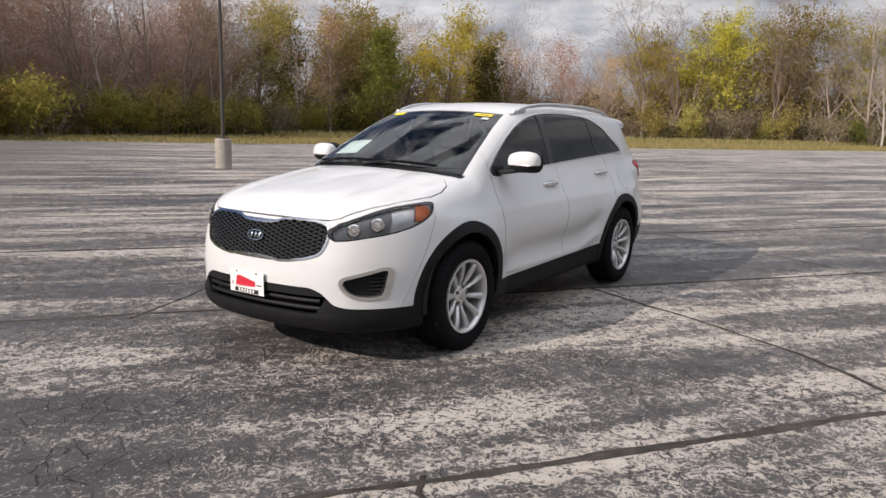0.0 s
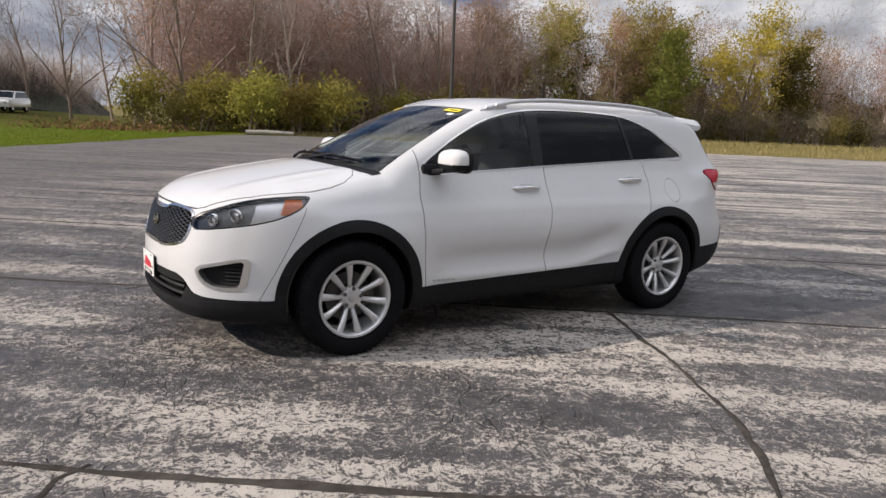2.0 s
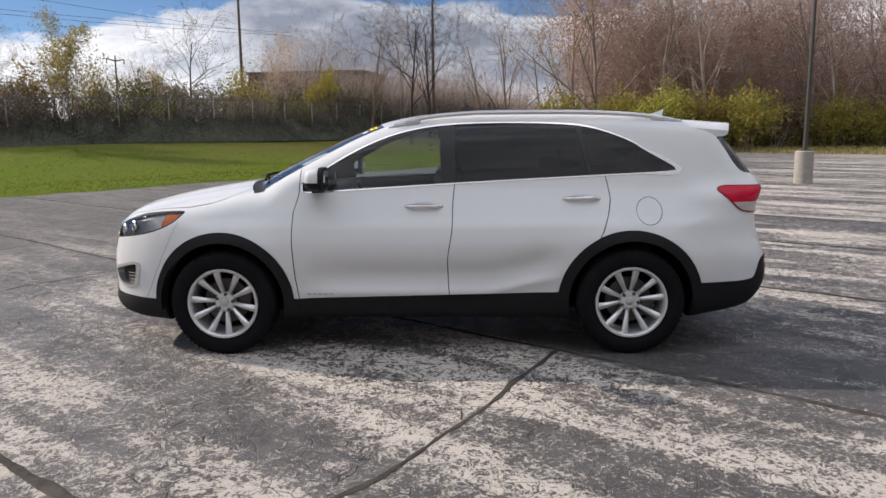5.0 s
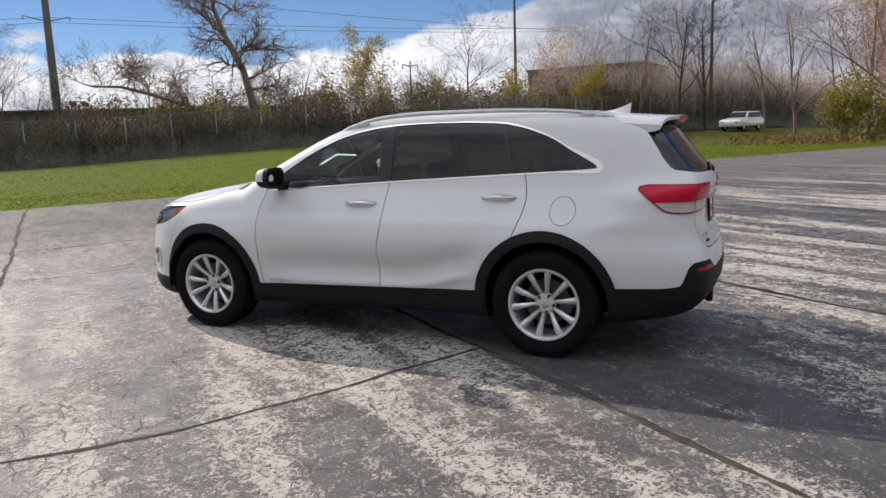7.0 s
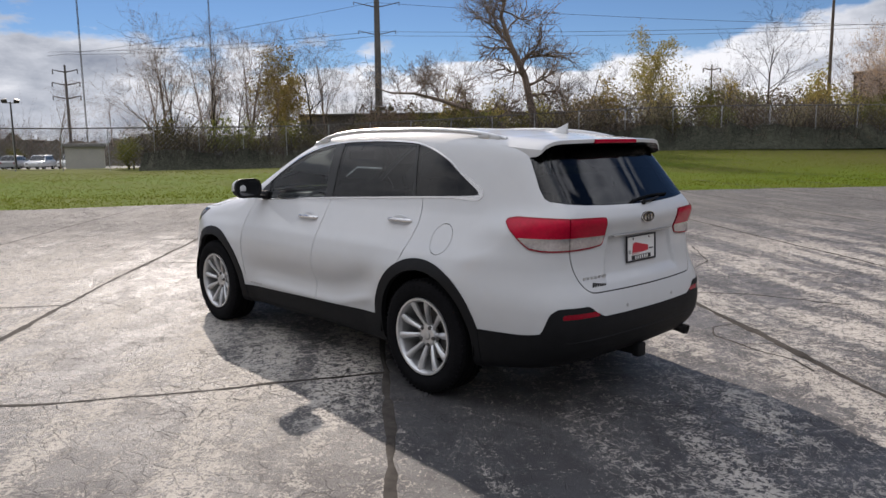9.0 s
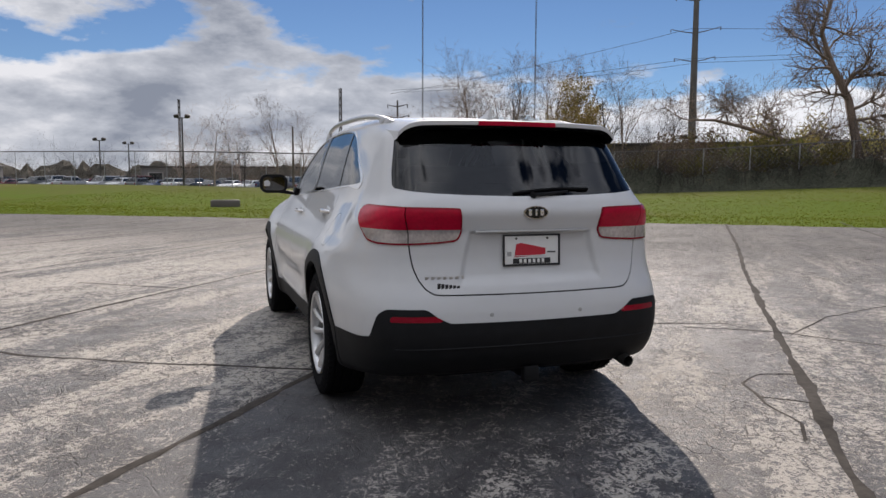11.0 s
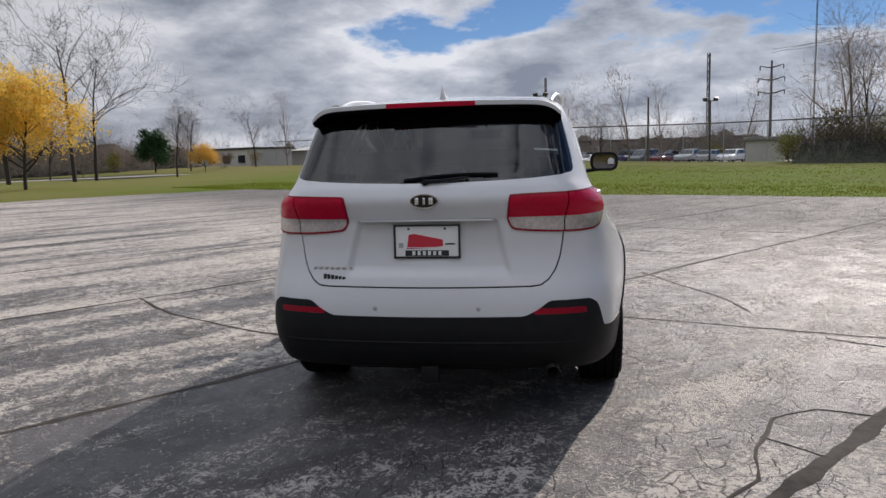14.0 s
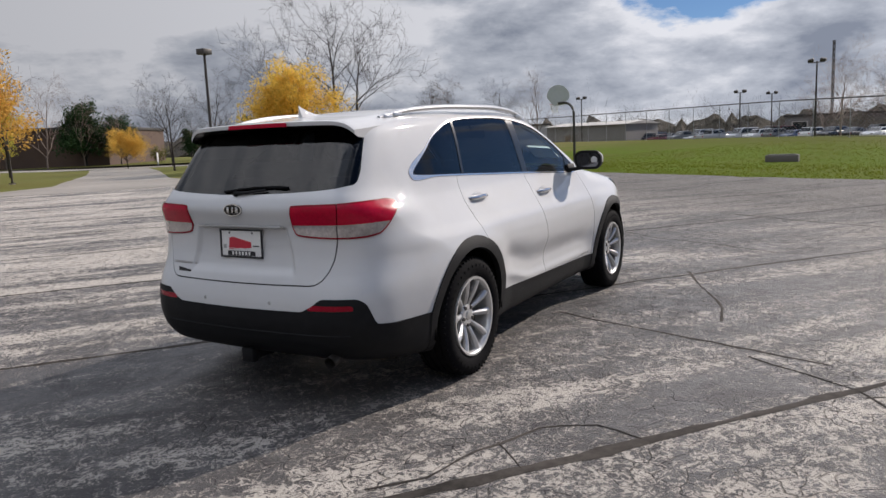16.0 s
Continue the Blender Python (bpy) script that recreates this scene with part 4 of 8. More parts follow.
    S.cut("tailgate", np.maximum(poly_dist(a, z, TAILGATE), 1.88 - x))
    x, a, z = co()
    S.cut("rear_bumper", np.maximum.reduce([z - 0.715, 1.80 - x]))
    S.strip(lambda x, a, z: x + 1.70 + (0.9 - z) * 0.5, 0.0018, lambda x, a, z: np.maximum(0.5 - a, z - 0.93))
    x, a, z = co()
    S.cut("front_bumper", np.maximum.reduce([x + 1.70 + (0.9 - z) * 0.5, z - 0.95]))

    def fuel(x, a, z):
        return np.maximum(np.hypot(x - 1.508, (z - 0.972) * 0.95) - 0.085, 0.5 - a)

    S.cut("fuel_door", fuel(*co()) - 0.002)
    S.cut("fuel_gap", -fuel(*co()) - 0.002, "fuel_door")
    # panes
    x, a, z = co()
    S.cut("front_pane", np.maximum.reduce([-0.70 - x + (z - 1.15) * 0.0, x - 0.095 - 0.05 * (1.5 - z)]), "side_glazing")
    x, a, z = co()
    S.cut("rear_pane", np.maximum.reduce([0.205 - x, x - 1.045 - 0.25 * (1.5 - z)]), "side_glazing")
    x, a, z = co()
    S.cut("quarter_pane", 1.075 + 0.25 * (1.5 - z) - x, "side_glazing")
    S.finish()
    return S


SHELL = cut_shell()
car = thing("suv_car", "white midsize SUV with black lower cladding parked on worn asphalt", "car")


def islands(v, f):
    """Groups of faces that hang together, vertices at one place taken as one."""
    _, same = np.unique(np.round(v * 5000).astype(np.int64), axis=0, return_inverse=True)
    g = same.ravel()[f]
    root = np.arange(g.max() + 1)
    for _ in range(200):
        low = root[g].min(1)
        old = root.copy()
        for k in range(3):
            np.minimum.at(root, g[:, k], low)
        root = root[root]
        if (old == root).all():
            break
    tag = root[g[:, 0]]
    return [f[tag == t] for t in np.unique(tag)]


def panel(name, pieces, material, parent=None, out=0.0, rim=0.012, sides=(-1, 1), label="", apart=False):
    v, f, n = SHELL.piece(pieces, out, rim, sides)
    if apart:
        for some in islands(v, f):
            used, inv = np.unique(some, return_inverse=True)
            put(name, mesh_from(name, v[used], inv.reshape(-1, 3), material, n[used]), parent or car, label)
        return None
    return put(name, mesh_from(name, v, f, material, n), parent or car, label)


body = panel("body", ["rest"], "white_paint", label="white painted body shell with fenders, pillars and roof")
panel("shut_line", ["seam"], "seam_dark", body, -0.008, 0, apart=True)
panel("hood", "hood", "white_paint", out=0.001, rim=0.02)
panel("tailgate", "tailgate", "white_paint", rim=0.02)
front_bumper = panel("front_bumper", "front_bumper", "white_paint", rim=0.02)
rear_bumper = panel("rear_bumper", "rear_bumper", "white_paint", rim=0.02)
panel("bumper_cladding", "black_front", "black_plastic", front_bumper, 0.002, 0.03)
panel("chin_lip", "front_lip", "black_plastic", front_bumper, 0.008, 0.03, label="black plastic chin lip")
panel("bumper_cladding", "black_rear", "black_plastic", rear_bumper, 0.004, 0.03)
panel("air_intake", "intake", "underbody", front_bumper, -0.05, 0.0)
for s in (-1, 1):
    panel("reflector", "reflector", "lamp_red_dark", rear_bumper, 0.003, 0.01, (s,), label="dark red strip reflector")
panel("rocker_cladding", "black", "black_plastic", out=0.004, rim=0.03, label="black plastic sill cladding")
for s in (-1, 1):
    panel("arch_cladding", "arch_front", "black_plastic", out=0.007, rim=0.035, sides=(s,), label="black plastic wheel arch")
    panel("arch_cladding", "arch_rear", "black_plastic", out=0.007, rim=0.035, sides=(s,), label="black plastic wheel arch")
    fd = panel("front_door", "front_door", "white_paint", sides=(s,))
    rd = panel("rear_door", "rear_door", "white_paint", sides=(s,))
    panel("pane", "front_pane", "clear_glass", fd, -0.004, 0.004, (s,), "lightly tinted side window")
    panel("pane", "rear_pane", "privacy_glass", rd, -0.004, 0.004, (s,), "dark privacy side window")
    panel("quarter_window", "quarter_pane", "privacy_glass", None, -0.004, 0.004, (s,), "dark privacy quarter window")
    panel("window_pillar", "side_glazing", "gloss_black", None, -0.001, 0.01, (s,), "gloss black window pillar", True)
    panel("window_trim", "window_chrome", "chrome", None, 0.003, 0.008, (s,), "chrome window surround")
    hl = panel("headlight", ["headlight", "amber", "lamp_inner", "lamp_tip"], "lamp_glass", None, 0.0, 0.0, (s,), "clear headlight with amber corner")
    panel("housing", "headlight", "lamp_reflector", hl, -0.028, 0.0, (s,))
    panel("lamp_bowl", "lamp_inner", "lamp_housing", hl, -0.03, 0.0, (s,), "dark grey lamp bowl")
    panel("lamp_tip", "lamp_tip", "lamp_housing", hl, -0.02, 0.0, (s,))
    panel("lamp_rim", "lamp_edge", "gloss_black", hl, -0.001, 0.03, (s,))
    panel("indicator", "amber", "lamp_amber", hl, -0.02, 0.0, (s,), "amber indicator")
    tl = panel("tail_lamp", ["tail", "tail_outer"], "lamp_red", None, 0.008, 0.02, (s,), "red tail lamp with clear band")
    panel("rim_band", "tail_edge", "lamp_red_dark", tl, 0.006, 0.02, (s,))
    panel("clear_band", ["tail_clear", "tail_clear_outer"], "lamp_clear", tl, 0.008, 0.012, (s,), "clear lower lamp band")
    panel("fog_recess", "fog", "black_plastic", front_bumper, -0.04, 0.0, (s,))
    panel("fog_surround", "fog_frame", "satin_silver", front_bumper, 0.004, 0.045, (s,), "satin silver fog lamp surround")
panel("fuel_door", "fuel_door", "white_paint", out=0.0, rim=0.008, sides=(-1,), label="round white fuel filler door")
panel("fuel_gap", "fuel_gap", "seam_dark", None, -0.005, 0, (-1,))
panel("fuel_blank", ["fuel_door", "fuel_gap"], "white_paint", body, 0.0, 0, (1,))
panel("windshield", "windshield", "clear_glass", None, -0.003, 0.006, label="clear windshield with stickers")
panel("rear_window", "rear_glass", "privacy_glass", None, -0.003, 0.006, label="dark privacy rear window")
panel("cowl", "cowl", "black_plastic", None, -0.006, 0.01, label="black cowl panel")
panel("grille_back", "grille", "underbody", None, -0.035, 0.0)
panel("grille_frame", "grille_frame", "chrome", None, 0.006, 0.045, label="chrome grille surround")


# ---- the car's wheels, trim and cabin ----
def build_wheel(parent, x, side, turn):
    """side: -1 for the car's left; a tyre, an alloy rim with five pairs of spokes, and the brake behind."""
    hub = new("wheel")
    hub.parent = parent
    hub.matrix_local = pose(x, side * 0.81, WHEEL_Z, 0, turn, 0) @ (Matrix() if side < 0 else pose(0, 0, 0, 0, 0, 180))
    # local frame: the outer face looks along -y
    bm = bmesh.new()
    R = WHEEL_R
    prof = [(0.240, -0.096), (0.250, -0.106), (0.272, -0.116), (0.304, -0.120), (0.325, -0.116), (0.342, -0.108), (R - 0.007, -0.096)]
    for c in (-0.066, -0.024, 0.024, 0.066):
        prof += [(R - 0.001, c - 0.016), (R, c - 0.008), (R - 0.009, c - 0.006), (R - 0.009, c + 0.006), (R, c + 0.008)]
    prof += [(R - 0.007, 0.096), (0.342, 0.108), (0.30, 0.12), (0.26, 0.114), (0.240, 0.098)]
    bm_lathe(bm, prof, 72, "y", closed=True)
    for ring in (0.312,):
        for k in range(40):
            bm_box(bm, (0.018, 0.003, 0.004), Matrix.Rotation(2 * math.pi * k / 40, 4, "Y") @ Matrix.Translation((ring, -0.1205, 0)))
    for k in range(64):
        for c, o in ((-0.092, 0.0), (0.092, 0.5)):
            bm_box(bm, (0.014, 0.026, 0.010), Matrix.Rotation(2 * math.pi * (k + o) / 64, 4, "Y") @ Matrix.Translation((R - 0.010, c, 0)))
    part("tyre", bm, "rubber", hub, "black rubber tyre")
    bm = bmesh.new()
    bm_lathe(bm, [(0.228, -0.104), (0.2255, -0.114), (0.214, -0.113), (0.206, -0.104), (0.201, -0.085), (0.199, -0.02), (0.203, 0.09), (0.222, 0.10), (0.224, 0.09), (0.21, 0.08), (0.212, -0.02), (0.218, -0.092)], 64, "y", closed=True)
    # dished hub and paired spokes
    bm_lathe(bm, [(0.001, -0.062), (0.030, -0.064), (0.044, -0.066), (0.060, -0.062), (0.068, -0.050), (0.066, -0.02), (0.03, 0.0), (0.001, 0.0)], 40, "y")
    for k in range(5):
        for sgn in (-1, 1):
            a = 2 * math.pi * k / 5 + math.pi / 2
            m = Matrix.Rotation(a, 4, "Y")
            verts = []
            for i in range(7):
                s = i / 6
                r = 0.060 + s * 0.152
                mid = sgn * (0.0175 + 0.048 * s)
                w = 0.0115 + 0.0120 * s
                y = -0.060 - 0.034 * math.sin(s * math.pi * 0.55) - 0.012 * s
                ring = []
                for dz, dy in ((-w, 0.028), (-w, 0.010), (-w * 0.34, 0.0), (w * 0.34, 0.0), (w, 0.010), (w, 0.028)):
                    ring.append(bm.verts.new(m @ Vector((r, y + dy, mid + dz))))
                verts.append(ring)
            for r0, r1 in zip(verts, verts[1:]):
                for j in range(6):
                    bm.faces.new((r0[j], r0[(j + 1) % 6], r1[(j + 1) % 6], r1[j]))
            bm.faces.new(verts[0])
            bm.faces.new(verts[-1])
    bmesh.ops.scale(bm, vec=(1.07, 1.0, 1.07), verts=bm.verts)
    rim = part("rim", bm, "wheel_silver", hub, "silver five twin-spoke alloy rim", 35)
    bm = bmesh.new()
    bm_lathe(bm, [(0.001, -0.072), (0.022, -0.0715), (0.028, -0.069), (0.030, -0.060)], 28, "y")
    part("hub_cap", bm, "satin_silver", rim)
    for k in range(5):
        bm = bmesh.new()
        a = 2 * math.pi * (k + 0.5) / 5 + math.pi / 2
        bm_lathe(bm, [(0.001, -0.074), (0.009, -0.073), (0.0125, -0.068), (0.0125, -0.055)], 10, "y", Matrix.Rotation(a, 4, "Y") @ Matrix.Translation((0.057, 0, 0)))
        part("lug_nut", bm, "dark_metal", rim)
    bm = bmesh.new()
    bm_lathe(bm, [(0.05, 0.0), (0.155, 0.0), (0.155, 0.022), (0.05, 0.022)], 40, "y", closed=True)
    bm_box(bm, (0.09, 0.07, 0.13), Matrix.Translation((0.125, 0.01, 0.02)), 0.012)
    part("brake", bm, "dark_metal", hub, "dull grey brake disc and caliper")
    bm = bmesh.new()
    bm_lathe(bm, [(0.001, 0.06), (0.20, 0.062), (0.20, 0.07), (0.001, 0.07)], 32, "y")
    part("backing_plate", bm, "underbody", hub)
    return hub


for wx, turn in ((-WHEEL_X, 9), (WHEEL_X, 27)):
    for side in (-1, 1):
        build_wheel(car, wx, side, turn if side < 0 else -turn - 14)

# wheel housings and floor pan
for wx in (-WHEEL_X, WHEEL_X):
    for side in (-1, 1):
        bm = bmesh.new()
        ring = []
        for y in (0.45, 0.90):
            ring.append([bm.verts.new((wx + 0.432 * math.cos(radians(a)), side * y, 0.36 + 0.432 * math.sin(radians(a)))) for a in range(-6, 187, 8)])
        for k in range(len(ring[0]) - 1):
            bm.faces.new((ring[0][k], ring[0][k + 1], ring[1][k + 1], ring[1][k]))
        bm.faces.new(ring[0])
        part("wheel_housing", bm, "underbody", car)
bm = bmesh.new()
bm_box(bm, (4.2, 1.0, 0.14), Matrix.Translation((0.0, 0, 0.31)), 0.03)
bm_box(bm, (1.75, 1.64, 0.12), Matrix.Translation((0.0, 0, 0.30)), 0.03)
part("floor_pan", bm, "underbody", car)
bm = bmesh.new()
for wx in (-WHEEL_X, WHEEL_X):
    bm = bmesh.new()
    bm_tube(bm, [(wx, -0.75, 0.33), (wx, 0.75, 0.33)], 0.035, 10)
    part("axle", bm, "underbody", car)

# liner behind the outer skin
v, f, n = SHELL.piece(["rest", "front_door", "rear_door", "tailgate", "window_chrome", "side_glazing"], -0.035, 0.0, (-1, 1))
keep = v[f][:, :, 2].mean(1) > 0.45
keep &= v[f][:, :, 0].mean(1) > -1.1
put("cabin_liner", mesh_from("cabin_liner", v, f[keep], ["interior_dark", "interior_grey"], n, which=(v[f[keep]][:, :, 2].mean(1) > 1.36).astype(int)), car, "dark trim panels and grey headliner")


def build_seat(name, x, y, w, base_z=0.62, head=1.27, depth=0.5):
    st = new(name)
    st.parent = car
    bm = bmesh.new()
    bm_box(bm, (depth, w, 0.16), pose(x, y, base_z, 0, -6, 0), 0.055, 3)
    part("seat", bm, "seat_cloth", st)
    bm = bmesh.new()
    bm_box(bm, (0.15, w * 0.94, 0.62), pose(x + depth * 0.5 + 0.07, y, base_z + 0.33, 0, 14, 0), 0.06, 3)
    part("backrest", bm, "seat_cloth", st)
    spots = (y,) if w < 0.7 else (y - w * 0.31, y, y + w * 0.31)
    for hy in spots:
        bm = bmesh.new()
        bm_box(bm, (0.10, 0.25, 0.17), pose(x + depth * 0.5 + 0.19, hy, head - 0.085, 0, 10, 0), 0.045, 3)
        for o in (-0.05, 0.05):
            bm_tube(bm, [(x + depth * 0.5 + 0.17, hy + o, head - 0.28), (x + depth * 0.5 + 0.19, hy + o, head - 0.1)], 0.007, 6)
        part("head_restraint", bm, "seat_cloth", st)
    return st


build_seat("front_seat", -0.25, -0.37, 0.52)
build_seat("front_seat", -0.25, 0.37, 0.52)
build_seat("middle_bench", 0.62, 0.0, 1.32, 0.66, 1.29, 0.48)
build_seat("rear_bench", 1.42, 0.0, 1.06, 0.70, 1.24, 0.42)
bm = bmesh.new()
bm_box(bm, (0.62, 1.40, 0.18), pose(-0.93, 0, 1.01, 0, -4, 0), 0.06, 3)
bm_box(bm, (0.42, 1.36, 0.42), pose(-0.86, 0, 0.80, 0, 0, 0), 0.05, 3)
bm_box(bm, (0.9, 0.26, 0.30), pose(-0.35, 0, 0.62, 0, 0, 0), 0.05, 3)
bm_box(bm, (0.22, 0.36, 0.07), pose(-0.80, -0.37, 1.10, 0, 0, 0), 0.03, 3)
part("dashboard", bm, "interior_dark", car)
sw = new("steering_wheel")
sw.parent = car
sw.matrix_local = pose(-0.46, -0.37, 0.98, 0, 66, 0)
bm = bmesh.new()
bm_lathe(bm, [(0.185 + 0.016 * math.cos(a), 0.016 * math.sin(a)) for a in [2 * math.pi * i / 10 for i in range(10)]], 36, "z", closed=True)
part("wheel_rim", bm, "interior_dark", sw)
bm = bmesh.new()
bm_box(bm, (0.10, 0.16, 0.045), Matrix.Translation((0, 0, -0.01)), 0.02)
bm_box(bm, (0.03, 0.36, 0.02), Matrix.Translation((0, 0, -0.005)), 0.008)
part("wheel_hub", bm, "interior_dark", sw)
bm = bmesh.new()
bm_box(bm, (0.03, 0.26, 0.075), pose(-0.40, 0, 1.46, 0, 12, 0), 0.014, 3)
bm_tube(bm, [(-0.40, 0, 1.49), (-0.36, 0, 1.545)], 0.01, 8)
part("rear_view_mirror", bm, "interior_dark", car)


# outside mirrors
def build_mirror(side):
    m = new("door_mirror")
    m.parent = car
    m.matrix_local = pose(-0.715, side * 0.945, 1.207) @ Matrix.Scale(0.9, 4)

    def blob(z0, z1, grow=1.0):
        bm = bmesh.new()
        rows, cols = 10, 20
        grid = []
        for i in range(rows + 1):
            u = i / rows
            z = z0 + (z1 - z0) * u
            t = max(1 - (abs(z) / 0.083) ** 2.6, 0) ** (1 / 2.6)
            ring = []
            for j in range(cols):
                a = 2 * math.pi * j / cols
                c, s = math.cos(a), math.sin(a)
                px = math.copysign(abs(c) ** 0.62, c) * 0.088 * t * (1.0 if c < 0 else 0.8)
                py = math.copysign(abs(s) ** 0.62, s) * 0.122 * t
                px += -0.018 * (py * side / 0.12) * -1.0
                ring.append(bm.verts.new((px * grow, py * grow, z)))
            grid.append(ring)
        for r0, r1 in zip(grid, grid[1:]):
            for j in range(cols):
                bm.faces.new((r0[j], r0[(j + 1) % cols], r1[(j + 1) % cols], r1[j]))
        bm.faces.new(grid[0][::-1])
        bm.faces.new(grid[-1])
        return bm
    part("cap", blob(-0.022, 0.082), "white_paint", m, "white mirror cap", 50)
    part("lower_shell", blob(-0.080, -0.024, 0.985), "black_plastic", m, "black lower mirror shell", 50)
    bm = bmesh.new()
    bm_prism(bm, rounded(0.252, 0.172, 0.066), 0.034, pose(0.036, 0, 0.0, 90, 0, 90))
    part("back_shell", bm, "black_plastic", m, "black shell round the mirror glass")
    bm = bmesh.new()
    bm_prism(bm, rounded(0.20, 0.125, 0.04), 0.004, pose(0.0700, 0, 0.0, 90, 0, 90))
    part("mirror_glass", bm, "door_mirror_glass", m, "silvered mirror glass")
    bm = bmesh.new()
    bm_box(bm, (0.10, 0.20, 0.035), pose(-0.03, -side * 0.14, -0.082, side * 8, 0, 0), 0.012)
    bm_box(bm, (0.17, 0.02, 0.07), pose(-0.06, -side * 0.212, -0.07, side * 14, 0, 0), 0.008)
    part("mirror_arm", bm, "black_plastic", m)
    bm = bmesh.new()
    bm_box(bm, (0.012, 0.15, 0.010), pose(-0.0835, side * 0.02, -0.023, 0, 0, 0), 0.004)
    part("repeater", bm, "lamp_clear", m)


build_mirror(-1)
build_mirror(1)


# door handles
def build_handle(x0, x1, z, side):
    h = new("door_handle")
    h.parent = car
    bm = bmesh.new()
    pts, rad = [], []
    for i in range(9):
        s = i / 8
        x = x0 + (x1 - x0) * s
        lift = 0.034 * min(1.0, 4.2 * min(s, 1 - s) + 0.12)
        pts.append((x, side * (float(hit_y(x, z)) + lift - 0.006), z + 0.004 * math.sin(math.pi * s)))
        rad.append(0.0135 if 0 < i < 8 else 0.009)
    bm_tube(bm, pts, rad, 10)
    part("grip", bm, "chrome", h, "chrome pull handle")
    bm = bmesh.new()
    xm = (x0 + x1) / 2
    bm_lathe(bm, [(0.001, 0.0), (0.03, 0.001), (0.042, 0.004), (0.044, 0.01)], 24, "y", pose(xm, side * (float(hit_y(xm, z)) + 0.002), z, 0, 0, 0 if side < 0 else 180) @ Matrix.Diagonal((1.9, 1, 0.75, 1)))
    part("cup", bm, "white_paint", h)
    return h


for side in (-1, 1):
    build_handle(-0.135, 0.120, 1.010, side)
    build_handle(0.935, 1.185, 1.055, side)

# roof rails, aerial fin
for side in (-1, 1):
    bm = bmesh.new()
    pts, rad = [], []
    for i in range(25):
        s = i / 24
        x = -0.26 + 2.04 * s
        y = 0.590 - 0.03 * abs(2 * s - 1) ** 2
        lift = 0.026 * (1 - abs(2 * s - 1) ** 5) - 0.002
        pts.append((x, side * y, float(top_height(np.array(x), np.array(y))) - 0.010 + lift))
        rad.append(0.0165 - 0.005 * abs(2 * s - 1) ** 4)
    bm_tube(bm, pts, rad, 10)
    for i in (1, 2, 22, 23):
        bm_box(bm, (0.10, 0.03, 0.05), Matrix.Translation(Vector(pts[i]) - Vector((0, 0, 0.02))), 0.01)
    part("roof_rail", bm, "satin_silver", car, "satin silver roof rail")
bm = bmesh.new()
fin = []
for i in range(9):
    s = i / 8
    x = 1.60 + 0.19 * s
    h = 0.072 * s ** 1.5
    w = 0.030 * (1 - 0.4 * s) * min(1, 3 * s + 0.2)
    zt = float(top_height(np.array(x), np.array(0.0))) - 0.004
    fin.append([bm.verts.new((x, -w, zt)), bm.verts.new((x + 0.004, -w * 0.42, zt + h * 0.55)), bm.verts.new((x + 0.012, 0, zt + h + 0.004)), bm.verts.new((x + 0.004, w * 0.42, zt + h * 0.55)), bm.verts.new((x, w, zt))])
for r0, r1 in zip(fin, fin[1:]):
    for j in range(4):
        bm.faces.new((r0[j], r0[j + 1], r1[j + 1], r1[j]))
bm.faces.new(fin[-1])
bm.faces.new(fin[0][::-1])
part("aerial_fin", bm, "white_paint", car, "white shark fin aerial", 50)

# tail spoiler with high stop lamp
def hit_z(x, a):
    lo, hi = 1.85, 0.9
    for _ in range(26):
        mid = (lo + hi) / 2
        if float(solid(np.array(x), np.array(a), np.array(mid))) > 0:
            lo = mid
        else:
            hi = mid
    return lo


def roof_z(x, a):
    """The roof's line carried on behind the body."""
    if x <= 1.88:
        return hit_z(x, a)
    z0, z1 = hit_z(1.80, a), hit_z(1.88, a)
    return z1 + (z1 - z0) / 0.08 * (x - 1.88)


bm = bmesh.new()
rows = []
nu = 44
for i in range(nu + 1):
    y = -0.615 + 1.23 * i / nu
    a = abs(y)
    tip = 2.165 - 0.20 * a ** 2.4 - 0.16 * max(a - 0.52, 0.0)
    ring = []
    for s in (0.0, 0.2, 0.4, 0.6, 0.8, 0.95, 1.0):
        x = 1.82 + (tip - 1.82) * s
        ring.append((x, y, roof_z(x, a) + 0.004 * min(1, s * 4) + 0.012 * s * s - (0.004 if s == 1.0 else 0)))
    xt, _, zt = ring[-1]
    ring += [(xt - 0.002, y, zt - 0.020), (xt - 0.03, y, zt - 0.034), (xt - 0.13, y, zt - 0.044), (1.83, y, ring[0][2] - 0.03)]
    rows.append([bm.verts.new(p) for p in ring])
for r0, r1 in zip(rows, rows[1:]):
    for j in range(len(r0)):
        k = (j + 1) % len(r0)
        f = bm.faces.new((r0[j], r0[k], r1[k], r1[j]))
        f.material_index = int(j >= 7)
bm.faces.new(rows[0])
bm.faces.new(rows[-1][::-1])
spoiler = part("tail_spoiler", bm, ["white_paint", "gloss_black"], car, "white roof spoiler over the rear window", 40)
bm = bmesh.new()
pts = []
for i in range(17):
    y = -0.215 + 0.43 * i / 16
    xt = 2.165 - 0.17 * abs(y) ** 2.4
    pts.append((xt + 0.001, y, roof_z(xt, abs(y)) + 0.003))
rings = [[bm.verts.new((px + dx, py, pz - 0.003 + dz)) for dx, dz in ((-0.006, 0.011), (0.005, 0.011), (0.007, 0.0), (0.005, -0.011), (-0.006, -0.011))] for px, py, pz in pts]
